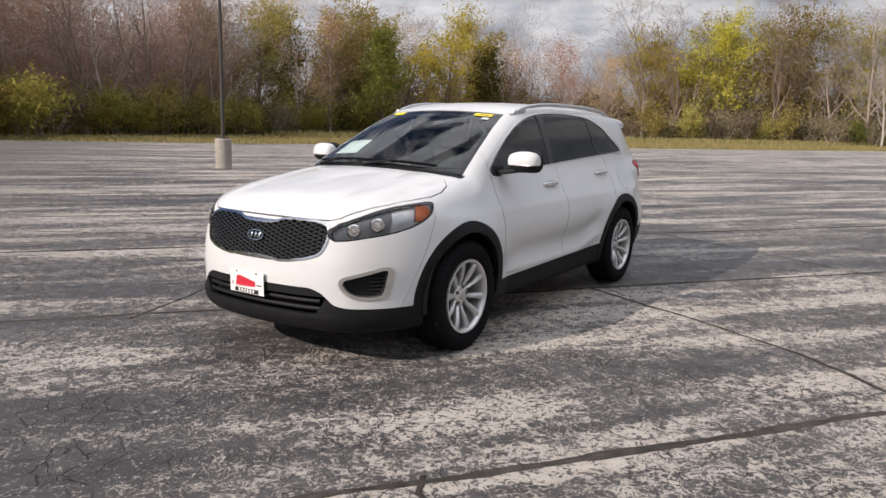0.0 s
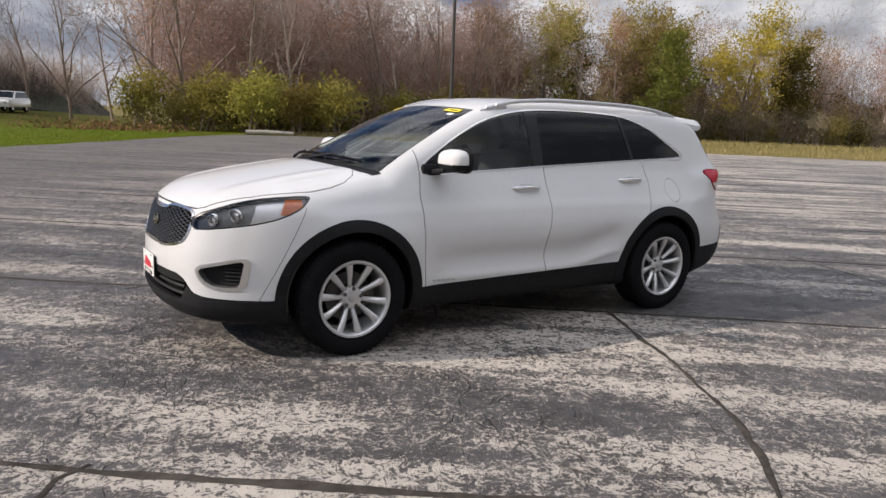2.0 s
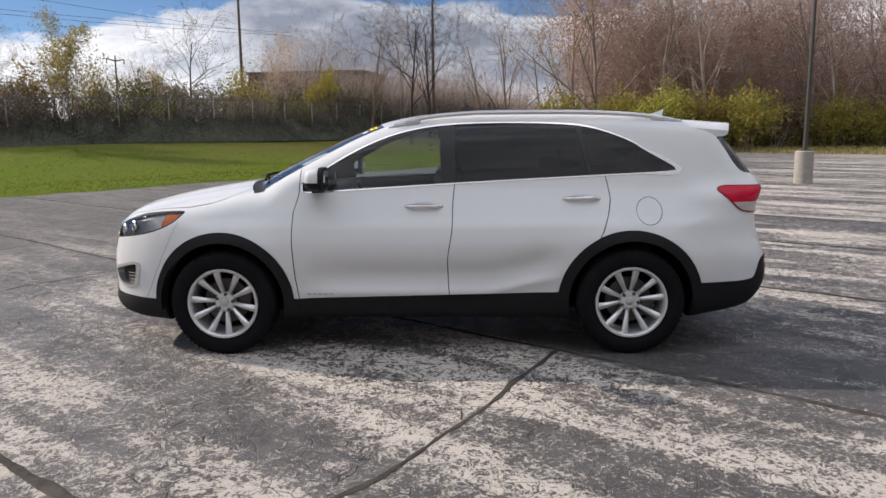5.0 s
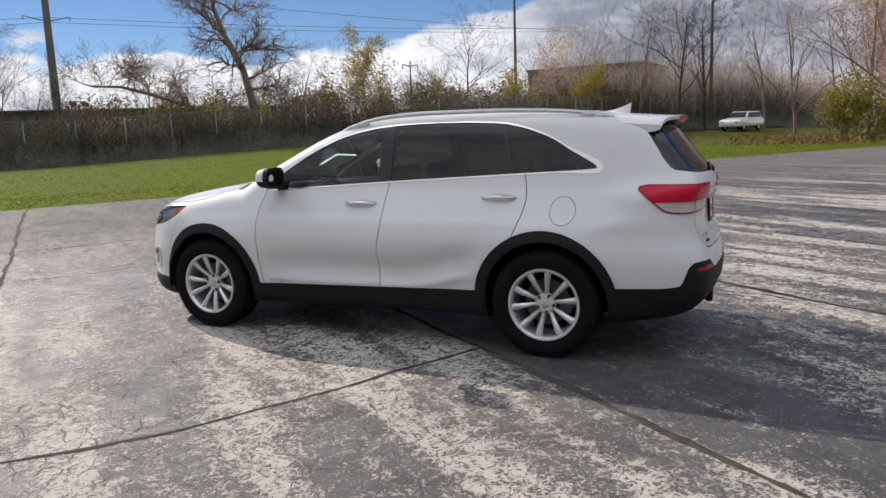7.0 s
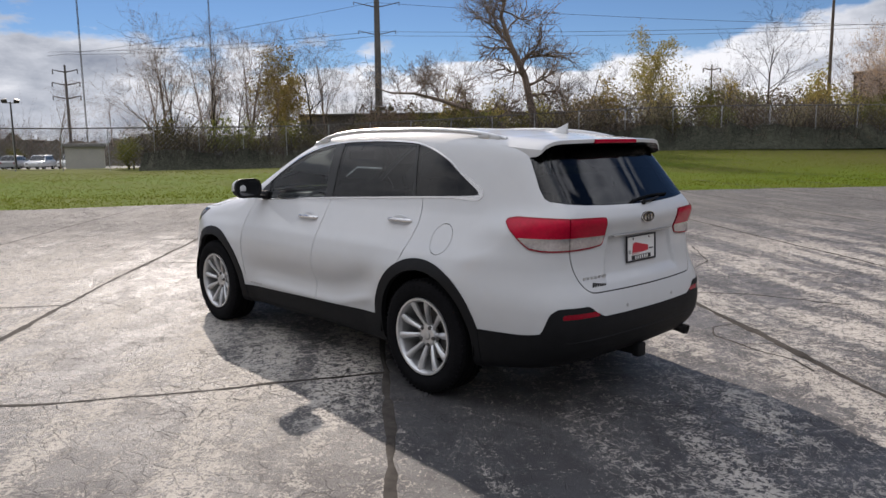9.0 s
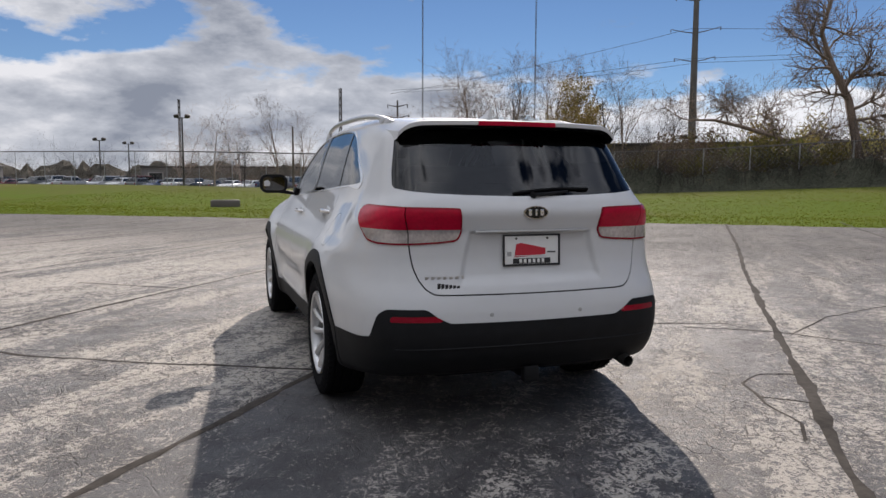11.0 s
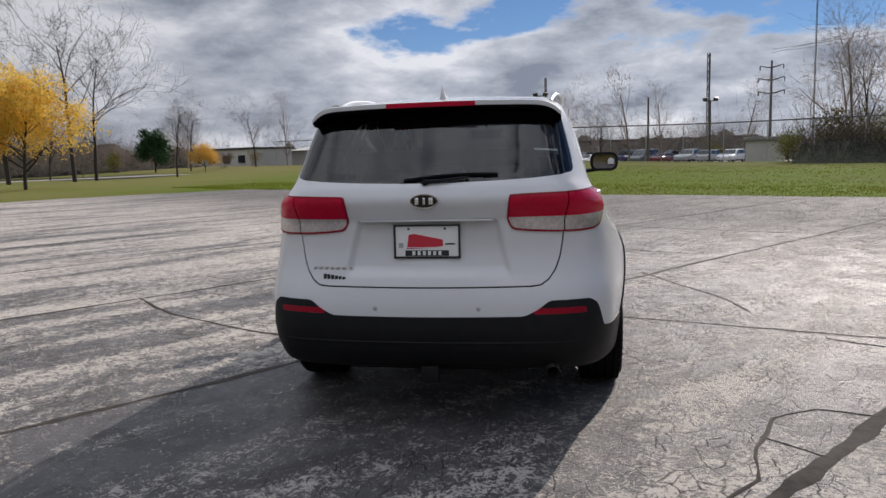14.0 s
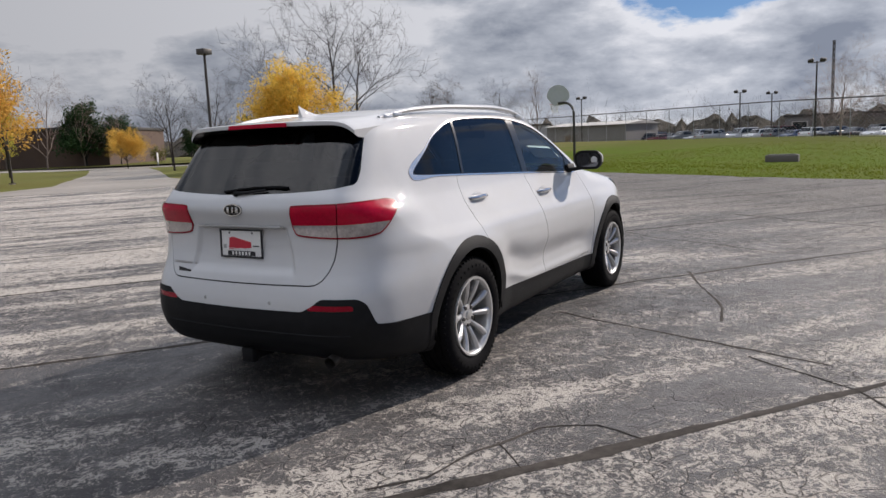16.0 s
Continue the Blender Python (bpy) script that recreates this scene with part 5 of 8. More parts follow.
for r0, r1 in zip(rings, rings[1:]):
    for j in range(5):
        bm.faces.new((r0[j], r0[(j + 1) % 5], r1[(j + 1) % 5], r1[j]))
bm.faces.new(rings[0])
bm.faces.new(rings[-1][::-1])
part("stop_lamp", bm, "lamp_red", spoiler, "red high stop lamp")

# rear wiper, badge, plate, tow hitch, exhaust
rw = new("rear_wiper")
rw.parent = car


def on_glass(y, z, off=0.0):
    return (float(hit_x(y, z, 2.7, 1.7)) + off, y, z)


bm = bmesh.new()
bm_tube(bm, [on_glass(0.0, 1.185, 0.01), on_glass(0.0, 1.185, 0.022)], 0.016, 14)
bm_tube(bm, [on_glass(0.0, 1.186, 0.018), on_glass(0.08, 1.190, 0.016), on_glass(0.2, 1.203, 0.012)], [0.010, 0.009, 0.006], 8)
part("wiper_arm", bm, "black_plastic", rw)
bm = bmesh.new()
bm_tube(bm, [on_glass(-0.10 + 0.43 * i / 10, 1.193 + 0.010 * math.sin(math.pi * i / 10) + 0.020 * i / 10, 0.005) for i in range(11)], 0.008, 6)
part("wiper_blade", bm, "rubber", rw)


def build_badge(x, y, z, facing, tilt, rx, ry):
    b = new("badge")
    b.parent = car
    b.matrix_local = pose(x, y, z, 90 + tilt, 0, 90 if facing > 0 else -90)
    bm = bmesh.new()
    bm_prism(bm, oval(rx, ry), 0.006)
    part("plate", bm, "gloss_black", b, "black oval emblem plate")
    bm = bmesh.new()
    o, i = oval(rx, ry), oval(rx * 0.92, ry * 0.86)
    for k in range(28):
        j = (k + 1) % 28
        vs = [bm.verts.new((*p, h)) for p, h in ((o[k], 0.009), (o[j], 0.009), (i[j], 0.009), (i[k], 0.009), (o[k], 0.0), (o[j], 0.0))]
        bm.faces.new(vs[:4])
        bm.faces.new((vs[0], vs[4], vs[5], vs[1]))
    part("rim", bm, "chrome", b)
    for dx, w in ((-0.5, 0.16), (0.0, 0.10), (0.48, 0.18)):
        bm = bmesh.new()
        bm_box(bm, (rx * w * 1.6, ry * 0.95, 0.004), Matrix.Translation((rx * dx, 0, 0.008)), 0.001)
        part("mark", bm, "chrome", b)


build_badge(float(hit_x(0, 1.10, 2.7, 1.7)) - 0.002, 0.0, 1.10, 1, -2, 0.066, 0.033)
build_badge(float(hit_x(0, 0.775, -2.8, -1.5)) + 0.004, 0.0, 0.775, -1, -14, 0.066, 0.033)


def build_plate(x, y, z, facing, tilt, framed=True):
    p = new("plate_holder")
    p.parent = car
    p.matrix_local = pose(x, y, z, 90 + tilt, 0, 90 if facing > 0 else -90)

    def bit(name, mat, w, h, cx, cy, z0, d=0.002, lab=""):
        bm = bmesh.new()
        bm_box(bm, (w, h, d), Matrix.Translation((cx, cy, z0 + d / 2)), min(0.0008, d / 3), 1)
        return part(name, bm, mat, p, lab)
    bit("card", "plate_white", 0.292, 0.142, 0, 0, 0.004, 0.002, "white dealer card")
    for w, h, cx, cy in ((0.312, 0.008, 0, 0.074), (0.312, 0.010, 0, -0.074), (0.008, 0.14, -0.152, 0), (0.008, 0.14, 0.152, 0)) if framed else ():
        bit("frame_bar", "print_black", w, h, cx, cy, 0.003, 0.009)
    bm = bmesh.new()
    bm_prism(bm, [(-0.095, -0.035), (-0.085, 0.030), (-0.06, 0.036), (0.075, 0.008), (0.075, -0.022), (0.0, -0.030)], 0.002, Matrix.Translation((0, 0, 0.006)))
    part("red_shape", bm, "print_red", p, "red wedge shape")
    bit("line", "plate_white", 0.17, 0.003, -0.01, -0.028, 0.0085)
    bit("dark_band", "print_black", 0.205, 0.026, 0, -0.054, 0.0065)
    for k in range(6):
        bit("letter_bar", "plate_white", 0.014, 0.019, -0.062 + 0.0245 * k, -0.054, 0.009, 0.001)
    bit("small_mark", "print_black", 0.045, 0.007, 0.108, -0.012, 0.0065)
    bit("small_mark", "print_grey", 0.022, 0.022, -0.122, -0.018, 0.0065)
    for sx in (-0.085, 0.085):
        bm = bmesh.new()
        bm_prism(bm, oval(0.006, 0.006, 10), 0.004, Matrix.Translation((sx, 0.058, 0.005)))
        part("screw", bm, "dark_metal", p)


build_plate(float(hit_x(0, 0.91, 2.7, 1.7)) + 0.002, 0.0, 0.912, 1, -2)
bm = bmesh.new()
bm_box(bm, (0.03, 0.27, 0.12), Matrix.Translation((-2.375, 0.034, 0.48)), 0.01)
part("plate_bracket", bm, "black_plastic", front_bumper)
build_plate(-2.392, 0.034, 0.490, -1, 0, False)
bm = bmesh.new()
for i, (y0, w) in enumerate(((-0.50, 0.2),)):
    for k in range(7):
        x = float(hit_x(-0.545 + 0.029 * k, 0.79, 2.7, 1.7))
        bm_box(bm, (0.004, 0.019, 0.016), Matrix.Translation((x + 0.001, -0.545 + 0.029 * k, 0.79)), 0.001)
part("name_strip", bm, "satin_silver", car)
bm = bmesh.new()
for k in range(6):
    y = -0.492 + 0.019 * k
    bm_box(bm, (0.003, 0.015, 0.034 - 0.003 * k), Matrix.Translation((float(hit_x(y, 0.746, 2.7, 1.7)) + 0.0012, y, 0.748 - 0.0012 * k)), 0.0008)
part("dealer_strip", bm, "print_black", car)
for side in (-1, 1):
    bm = bmesh.new()
    for k in range(5):
        xx = -0.80 + 0.038 * k
        bm_box(bm, (0.028, 0.003, 0.013), Matrix.Translation((xx, side * (float(hit_y(xx, 0.415)) + 0.001), 0.418)), 0.0008)
    part("sill_strip", bm, "print_grey", car)
bm = bmesh.new()
bm_box(bm, (0.02, 0.62, 0.010), Matrix.Translation((float(hit_x(0, 1.018, 2.7, 1.7)) - 0.004, 0, 1.008)), 0.004)
part("plate_light_strip", bm, "satin_silver", car)
for y in (-0.24, 0.24, -0.62, 0.62):
    bm = bmesh.new()
    x = float(hit_x(y, 0.61, 2.7, 1.7))
    if abs(y) < 0.5:
        bm_lathe(bm, [(0.001, 0.003), (0.009, 0.0025), (0.011, 0.0)], 14, "x", Matrix.Translation((x, y, 0.61)))
        part("parking_sensor", bm, "print_grey", rear_bumper)
    else:
        bm.free()
bm = bmesh.new()
bm_tube(bm, [(float(hit_x(-0.70 + 0.07 * k, 0.452, 2.7, 1.7)) + 0.002, -0.70 + 0.07 * k, 0.452) for k in range(21)], 0.006, 6)
part("bumper_crease", bm, "black_plastic", rear_bumper)
bm = bmesh.new()
bm_box(bm, (0.25, 0.062, 0.062), Matrix.Translation((2.24, 0, 0.285)), 0.006)
bm_box(bm, (0.05, 0.085, 0.085), Matrix.Translation((2.355, 0, 0.285)), 0.012)
bm_box(bm, (0.10, 0.9, 0.06), Matrix.Translation((2.15, 0, 0.29)), 0.01)
part("tow_hitch", bm, "black_plastic", car, "dark square tow hitch receiver")
bm = bmesh.new()
bm_tube(bm, [(1.9, 0.56, 0.34), (2.2, 0.56, 0.33), (2.36, 0.57, 0.30)], 0.032, 14, False)
part("exhaust_pipe", bm, "dark_metal", car, "dull steel exhaust tailpipe")

# grille lattice
bm = bmesh.new()
for sgn in (-1, 1):
    for k in range(-22, 23):
        run = []
        for i in range(60):
            y, z = 0.066 * k + sgn * (i * 0.009 - 0.27) * 1.55, 0.62 + i * 0.0049
            run.append((y, z))
        ys, zs = np.array([p[0] for p in run]), np.array([p[1] for p in run])
        ok = poly_dist(np.abs(ys), zs, GRILLE) < 0.004
        if ok.sum() < 3:
            continue
        ys, zs = ys[ok], zs[ok]
        xs = hit_x(ys, zs, -2.8, -1.5) + 0.009
        step_by = max(1, len(ys) // 14)
        bm_tube(bm, list(zip(xs[::step_by], ys[::step_by], zs[::step_by])), 0.0062, 4, False)
part("grille_mesh", bm, "grille_black", car, "gloss black diamond grille mesh", 60)

# lower intake bars and fog slats
for z in (0.382, 0.425):
    bm = bmesh.new()
    bm_tube(bm, [(float(hit_x(y, z, -2.8, -1.5)) + 0.02, y, z) for y in np.linspace(-0.47, 0.47, 21)], 0.012, 6)
    part("intake_bar", bm, "black_plastic", front_bumper)
for side in (-1, 1):
    for k in range(6):
        z = 0.475 + 0.022 * k
        bm = bmesh.new()
        a0, a1 = 0.70, 0.765
        bm_tube(bm, [(float(hit_x(a, z, -2.8, -1.2)) + 0.022, side * a, z) for a in np.linspace(a0, a1, 5)], 0.005, 5)
        part("fog_slat", bm, "black_plastic", front_bumper)

# headlight insides
for side in (-1, 1):
    for a, z, r in ((0.615, 0.838, 0.040), (0.70, 0.868, 0.042)):
        x = float(hit_x(a, z, -2.8, -1.2))
        base = pose(x + 0.022, side * a, z, 0, 0, -side * 42)
        bm = bmesh.new()
        bm_lathe(bm, [(r, -0.004), (r - 0.006, -0.010), (r - 0.012, -0.004), (r - 0.014, 0.02)], 28, "x", base)
        part("bezel", bm, "chrome", car)
        bm = bmesh.new()
        bm_lathe(bm, [(0.001, -0.012), (r * 0.4, -0.009), (r * 0.66, 0.004), (r * 0.68, 0.02)], 24, "x", base)
        part("projector", bm, "mirror_glass", car, "round projector lens")

# wipers and stickers on the windshield
for y0, y1 in ((-0.50, 0.10), (0.06, 0.58)):
    w = new("front_wiper")
    w.parent = car
    bm = bmesh.new()

    def on_shield(s, y, off):
        x = s + 0.27 * y * y
        return (x - off * 0.5, y, float(top_height(np.array(x), np.array(abs(y)))) + off)
    bm_tube(bm, [on_shield(-1.225, y0 + (y1 - y0) * i / 8, 0.014) for i in range(9)], 0.009, 6)
    part("wiper_blade", bm, "rubber", w)
    bm = bmesh.new()
    bm_tube(bm, [on_shield(-1.285, y1 - 0.05, 0.01), on_shield(-1.255, (y0 + y1) / 2 + 0.08, 0.028), on_shield(-1.225, (y0 + y1) / 2, 0.024)], [0.012, 0.009, 0.007], 6)
    part("wiper_arm", bm, "black_plastic", w)


def sticker(name, mat, s0, s1, y0, y1, off, label, below=False):
    bm = bmesh.new()
    g = []
    for i in range(7):
        row = []
        for j in range(5):
            y, s = y0 + (y1 - y0) * i / 6, s0 + (s1 - s0) * j / 4
            x = s + 0.27 * y * y
            row.append(bm.verts.new((x, y, float(top_height(np.array(x), np.array(abs(y)))) + off)))
        g.append(row)
    for r0, r1 in zip(g, g[1:]):
        for j in range(4):
            bm.faces.new((r0[j], r1[j], r1[j + 1], r0[j + 1]))
    part(name, bm, mat, car, label)


sticker("price_sticker", "sticker_yellow", -0.455, -0.405, -0.47, -0.33, 0.003, "yellow dealer sticker with black marks")
sticker("sticker_mark", "print_black", -0.440, -0.425, -0.45, -0.37, 0.0045, "black mark bar on a sticker")
sticker("small_sticker", "paper_white", -0.515, -0.480, -0.475, -0.425, 0.003, "small white sticker")
sticker("price_sticker", "sticker_yellow", -0.46, -0.405, 0.35, 0.47, 0.003, "yellow dealer sticker with black marks")
sticker("paper_sheet", "paper_white", -1.10, -0.90, 0.30, 0.56, -0.012, "white paper sheet behind the windshield")


# ---- ground and paving ----
EDGE = Vector((-17.0, 0.0, 0.0))      # a point on the lawn side of the lot
ALONG, OUT = Vector((0.54, 0.84, 0)), Vector((-0.84, 0.54, 0))


def at_edge(s, out, z=0.0):
    p = EDGE + ALONG * s + OUT * out
    return (p.x, p.y, z)


def fence_out(s):
    """How far beyond the lot's edge the fence stands."""
    return 34.0 - 8.5 * float(step(np.array([float(s)]), 18, 46)[0])


LOT = [(-24.6, -13.2), (-20.6, -5.6), (-17.0, 0.0), (-12.6, 9.0), (-7.2, 17.0), (-2.6, 22.6), (2.6, 29.6), (7.2, 36.4), (11.0, 40.6), (15.5, 40.4), (20.0, 36.6), (33.0, 27.0), (46.0, 17.6), (60.0, 7.6),
       (90.0, -14.0), (130.0, -60.0), (60.0, -110.0), (14.0, -42.0), (-1.0, -31.0), (-12.5, -22.6), (-20.0, -18.4)]


def land(x, y):
    """Height of the ground: level under the lot, a low bank beyond the lawn."""
    s = (x - EDGE.x) * ALONG.x + (y - EDGE.y) * ALONG.y
    o = (x - EDGE.x) * OUT.x + (y - EDGE.y) * OUT.y
    d = poly_dist(x, y, LOT)
    return -0.05 + 0.05 * step(d, 0.3, 4.0) + 1.15 * step(s, 4, 40) * step(o, 8, 33) * (1 - step(s, 70, 95)) - 0.12 * step(o, 3, 9) * (1 - step(o, 12, 18)) * (1 - step(s, 20, 40)) + 0.35 * step(-s, 6, 30) * step(o, 14, 34) * (1 - step(o, 38, 48)) - 0.95 * step(o, 38, 62) * (1 - step(s, -14, 6))


def build_ground():
    axis = np.concatenate([[-3000, -1500, -700, -350, -220, -170], np.arange(-140, 141, 2.5), [170, 220, 350, 700, 1500, 3000]])
    gx, gy = np.meshgrid(axis, axis, indexing="ij")
    gz = land(gx.ravel(), gy.ravel())
    n = len(axis)
    i = np.arange(n * n).reshape(n, n)
    f = np.stack([i[:-1, :-1].ravel(), i[1:, :-1].ravel(), i[1:, 1:].ravel(), i[:-1, 1:].ravel()], 1)
    ob = put("ground", mesh_from("ground", np.stack([gx.ravel(), gy.ravel(), gz], 1), f, "lawn"))
    tagged(ob, "green mown lawn ground with browner patches beyond the lot", "lawn", kind="structure")


def slab(name, pts, material, top, label, category, jitter=0.25, pitch=0.8, seed=3):
    rnd = random.Random(seed)
    out = []
    for (ax, ay), (bx, by) in zip(pts, pts[1:] + pts[:1]):
        k = max(1, int(math.hypot(bx - ax, by - ay) / pitch))
        for i in range(k):
            t = i / k
            out.append((ax + (bx - ax) * t + rnd.uniform(-jitter, jitter), ay + (by - ay) * t + rnd.uniform(-jitter, jitter)))
    bm = bmesh.new()
    hi = [bm.verts.new((x, y, top)) for x, y in out]
    lo = [bm.verts.new((x, y, top - 0.12)) for x, y in out]
    face = bm.faces.new(hi)
    for i in range(len(out)):
        j = (i + 1) % len(out)
        bm.faces.new((lo[i], lo[j], hi[j], hi[i]))
    bmesh.ops.triangulate(bm, faces=[face])
    ob = part(name, bm, material, None, "", 0)
    return tagged(ob, label, category, kind="structure")


build_ground()
lot = slab("pavement", LOT, "worn_asphalt", 0.0, "worn sealed asphalt parking lot with pale streaks and cracks", "pavement", 0.16)
slab("driveway", [(-12.2, -22.4), (-8.0, -26.6), (-15.0, -29.4), (-26.0, -42.8), (-35.0, -55.5), (-38.6, -52.6), (-29.8, -40.2), (-21.0, -28.6), (-17.0, -20.6)], "pale_paving", 0.006, "pale worn driveway leaving the parking lot", "driveway", 0.05, 1.5, 5)
slab("side_road", [(-92.0, -22.0), (-62.0, -38.0), (-44.0, -50.0), (-38.0, -60.0), (-37.0, -90.0), (-33.0, -90.0), (-33.4, -58.0), (-41.0, -46.0), (-60.0, -33.6), (-90.0, -17.6)], "pale_paving", 0.02, "pale narrow road crossing the lawn", "road", 0.05, 2.0, 6)
slab("driveway", [(31.5, 25.5), (45.0, 16.0), (60.0, 5.6), (82.0, -10.0), (80.0, -12.5), (57.0, 2.6), (43.0, 12.0), (31.0, 22.5)], "pale_paving", 0.006, "pale sandy strip along the edge of the lot", "driveway", 0.35, 1.2, 9)


def build_seam(name, pts, width, seed, label="", wobble=0.03):
    """A filled paving joint: a narrow dark ribbon of uneven width, slightly domed."""
    rnd = random.Random(seed)
    fine = []
    for (ax, ay), (bx, by) in zip(pts, pts[1:]):
        k = max(1, int(math.hypot(bx - ax, by - ay) / 0.09))
        fine += [(ax + (bx - ax) * i / k, ay + (by - ay) * i / k) for i in range(k)]
    fine.append(pts[-1])
    bm = bmesh.new()
    rows = []
    for i, (x, y) in enumerate(fine):
        px, py = fine[max(i - 1, 0)]
        qx, qy = fine[min(i + 1, len(fine) - 1)]
        d = Vector((qx - px, qy - py, 0)).normalized()
        s = Vector((-d.y, d.x, 0))
        o = wobble * (noise.noise(Vector((x * 1.3, y * 1.3, seed))) + 0.5 * noise.noise(Vector((x * 5, y * 5, seed))))
        w = width * (0.44 + 0.75 * abs(noise.noise(Vector((x * 1.6, y * 1.6, seed + 7)))) + rnd.uniform(-0.16, 0.2))
        c = Vector((x, y, 0)) + s * o
        rows.append([bm.verts.new(c + s * a * w + Vector((0, 0, z))) for a, z in ((-0.5, 0.0015), (-0.22, 0.004), (0.2, 0.0045), (0.5, 0.0015))])
    for r0, r1 in zip(rows, rows[1:]):
        for j in range(3):
            bm.faces.new((r0[j], r1[j], r1[j + 1], r0[j + 1]))
    return part(name, bm, "crack_filler", lot, label)


LN, LT = Vector((0.605, 0.796, 0)), Vector((0.796, -0.605, 0))


def lane_point(n, u):
    p = LN * n + LT * u
    return (p.x, p.y)


for k, (n, w, u0, u1) in enumerate(((-3.22, 0.085, -15, 30), (-0.13, 0.075, -15, 30), (2.87, 0.095, -16, 30), (5.95, 0.07, -18, 30), (9.0, 0.07, -20, 34), (12.1, 0.08, -22, 34),
                                    (-6.3, 0.07, -14, 26), (-9.4, 0.08, -13, 26), (-12.4, 0.07, -12, 26), (15.1, 0.07, -23, 36), (18.2, 0.08, -25, 38))):
    build_seam("paving_joint", [lane_point(n + 0.02 * math.sin(u * 0.7 + k) - 0.02 * min(u + 2.0, 0.0), u) for u in np.arange(u0, u1, 1.0)], w, k + 1, "", 0.025)
for k, (pts, w) in enumerate((([(0.92, -0.80), (0.80, -1.08), (0.58, -1.48), (0.42, -1.85), (0.08, -2.42), (-0.32, -2.99), (-0.77, -3.47)], 0.055), ([(-3.0, -1.72), (-3.14, -1.78), (-3.3, -2.05), (-3.9, -2.9)], 0.06),
                              ([(-5.05, -0.02), (-4.62, 0.5), (-4.19, 1.32), (-3.7, 2.1)], 0.03), ([(-0.27, 0.83), (0.18, 1.93), (0.46, 2.81)], 0.04), ([(0.47, 2.35), (0.87, 2.95), (1.52, 3.34), (2.4, 3.5)], 0.03),
                              ([(2.0, 2.15), (1.9, 1.85), (2.05, 1.62), (2.41, 1.45), (2.75, 1.38), (2.95, 1.2)], 0.022), ([(2.28, 1.5), (2.5, 1.72), (2.62, 1.66)], 0.014), ([(-2.3, 1.42), (-1.76, 1.60), (-1.3, 1.80), (-0.80, 1.99), (-0.35, 2.05)], 0.035),
                              ([(1.0, 3.0), (0.5, 3.9), (0.2, 5.0), (-0.6, 6.1)], 0.03), ([(-7.5, 1.1), (-6.6, 2.4), (-5.8, 3.9)], 0.03), ([(3.4, -2.9), (4.4, -1.3), (5.0, 0.2)], 0.03))):
    build_seam("crack", pts, w, 40 + k, "", 0.035)


# ---- trees ----
def tubes(segs, name, material):
    """Many short tapered bars as one mesh. segs: rows of p0, p1, r0, r1."""
    V, F, base = [], [], 0
    for sides, lo, hi in ((6, 0.05, 9), (3, 0.0, 0.05)):
        S = [s for s in segs if lo <= s[2] < hi]
        if not S:
            continue
        p0, p1 = np.array([s[0] for s in S], float), np.array([s[1] for s in S], float)
        r0, r1 = np.array([s[2] for s in S]), np.array([s[3] for s in S])
        d = p1 - p0
        d /= np.maximum(np.linalg.norm(d, axis=1), 1e-9)[:, None]
        ref = np.where(np.abs(d[:, 2:3]) < 0.9, np.array([[0, 0, 1.0]]), np.array([[1.0, 0, 0]]))
        s = np.cross(d, ref)
        s /= np.linalg.norm(s, axis=1)[:, None]
        u = np.cross(s, d)
        ring0, ring1 = [], []
        for k in range(sides):
            a = 2 * math.pi * k / sides
            w = s * math.cos(a) + u * math.sin(a)
            ring0.append(p0 + w * r0[:, None])
            ring1.append(p1 + w * r1[:, None])
        vs = np.stack(ring0 + ring1, 1).reshape(-1, 3)
        n = len(S)
        o = base + np.arange(n)[:, None] * (2 * sides)
        for k in range(sides):
            j = (k + 1) % sides
            F.append(np.concatenate([o + k, o + j, o + sides + j, o + sides + k], 1))
        V.append(vs)
        base += len(vs)
    return mesh_from(name, np.concatenate(V), np.concatenate(F), material)


def leaves(points, name, material, size, rng, droop=0.0, per=1):
    """Small bent cards, each turned its own way."""
    p = np.repeat(np.array(points, float), per, 0)
    n = len(p)
    p = p + rng.normal(0, max(size * 0.9, 0.22), (n, 3))
    a = rng.normal(0, 1, (n, 3))
    a /= np.linalg.norm(a, axis=1)[:, None]
    a[:, 2] -= droop
    b = np.cross(a, rng.normal(0, 1, (n, 3)))
    b /= np.maximum(np.linalg.norm(b, axis=1), 1e-6)[:, None]
    s = size * rng.uniform(0.6, 1.35, n)[:, None]
    V = np.stack([p - a * s * 0.6, p + b * s * 0.42, p + a * s * 0.6], 1).reshape(-1, 3)
    F = np.arange(3 * n).reshape(-1, 3)
    return mesh_from(name, V, F, material, smooth=False)


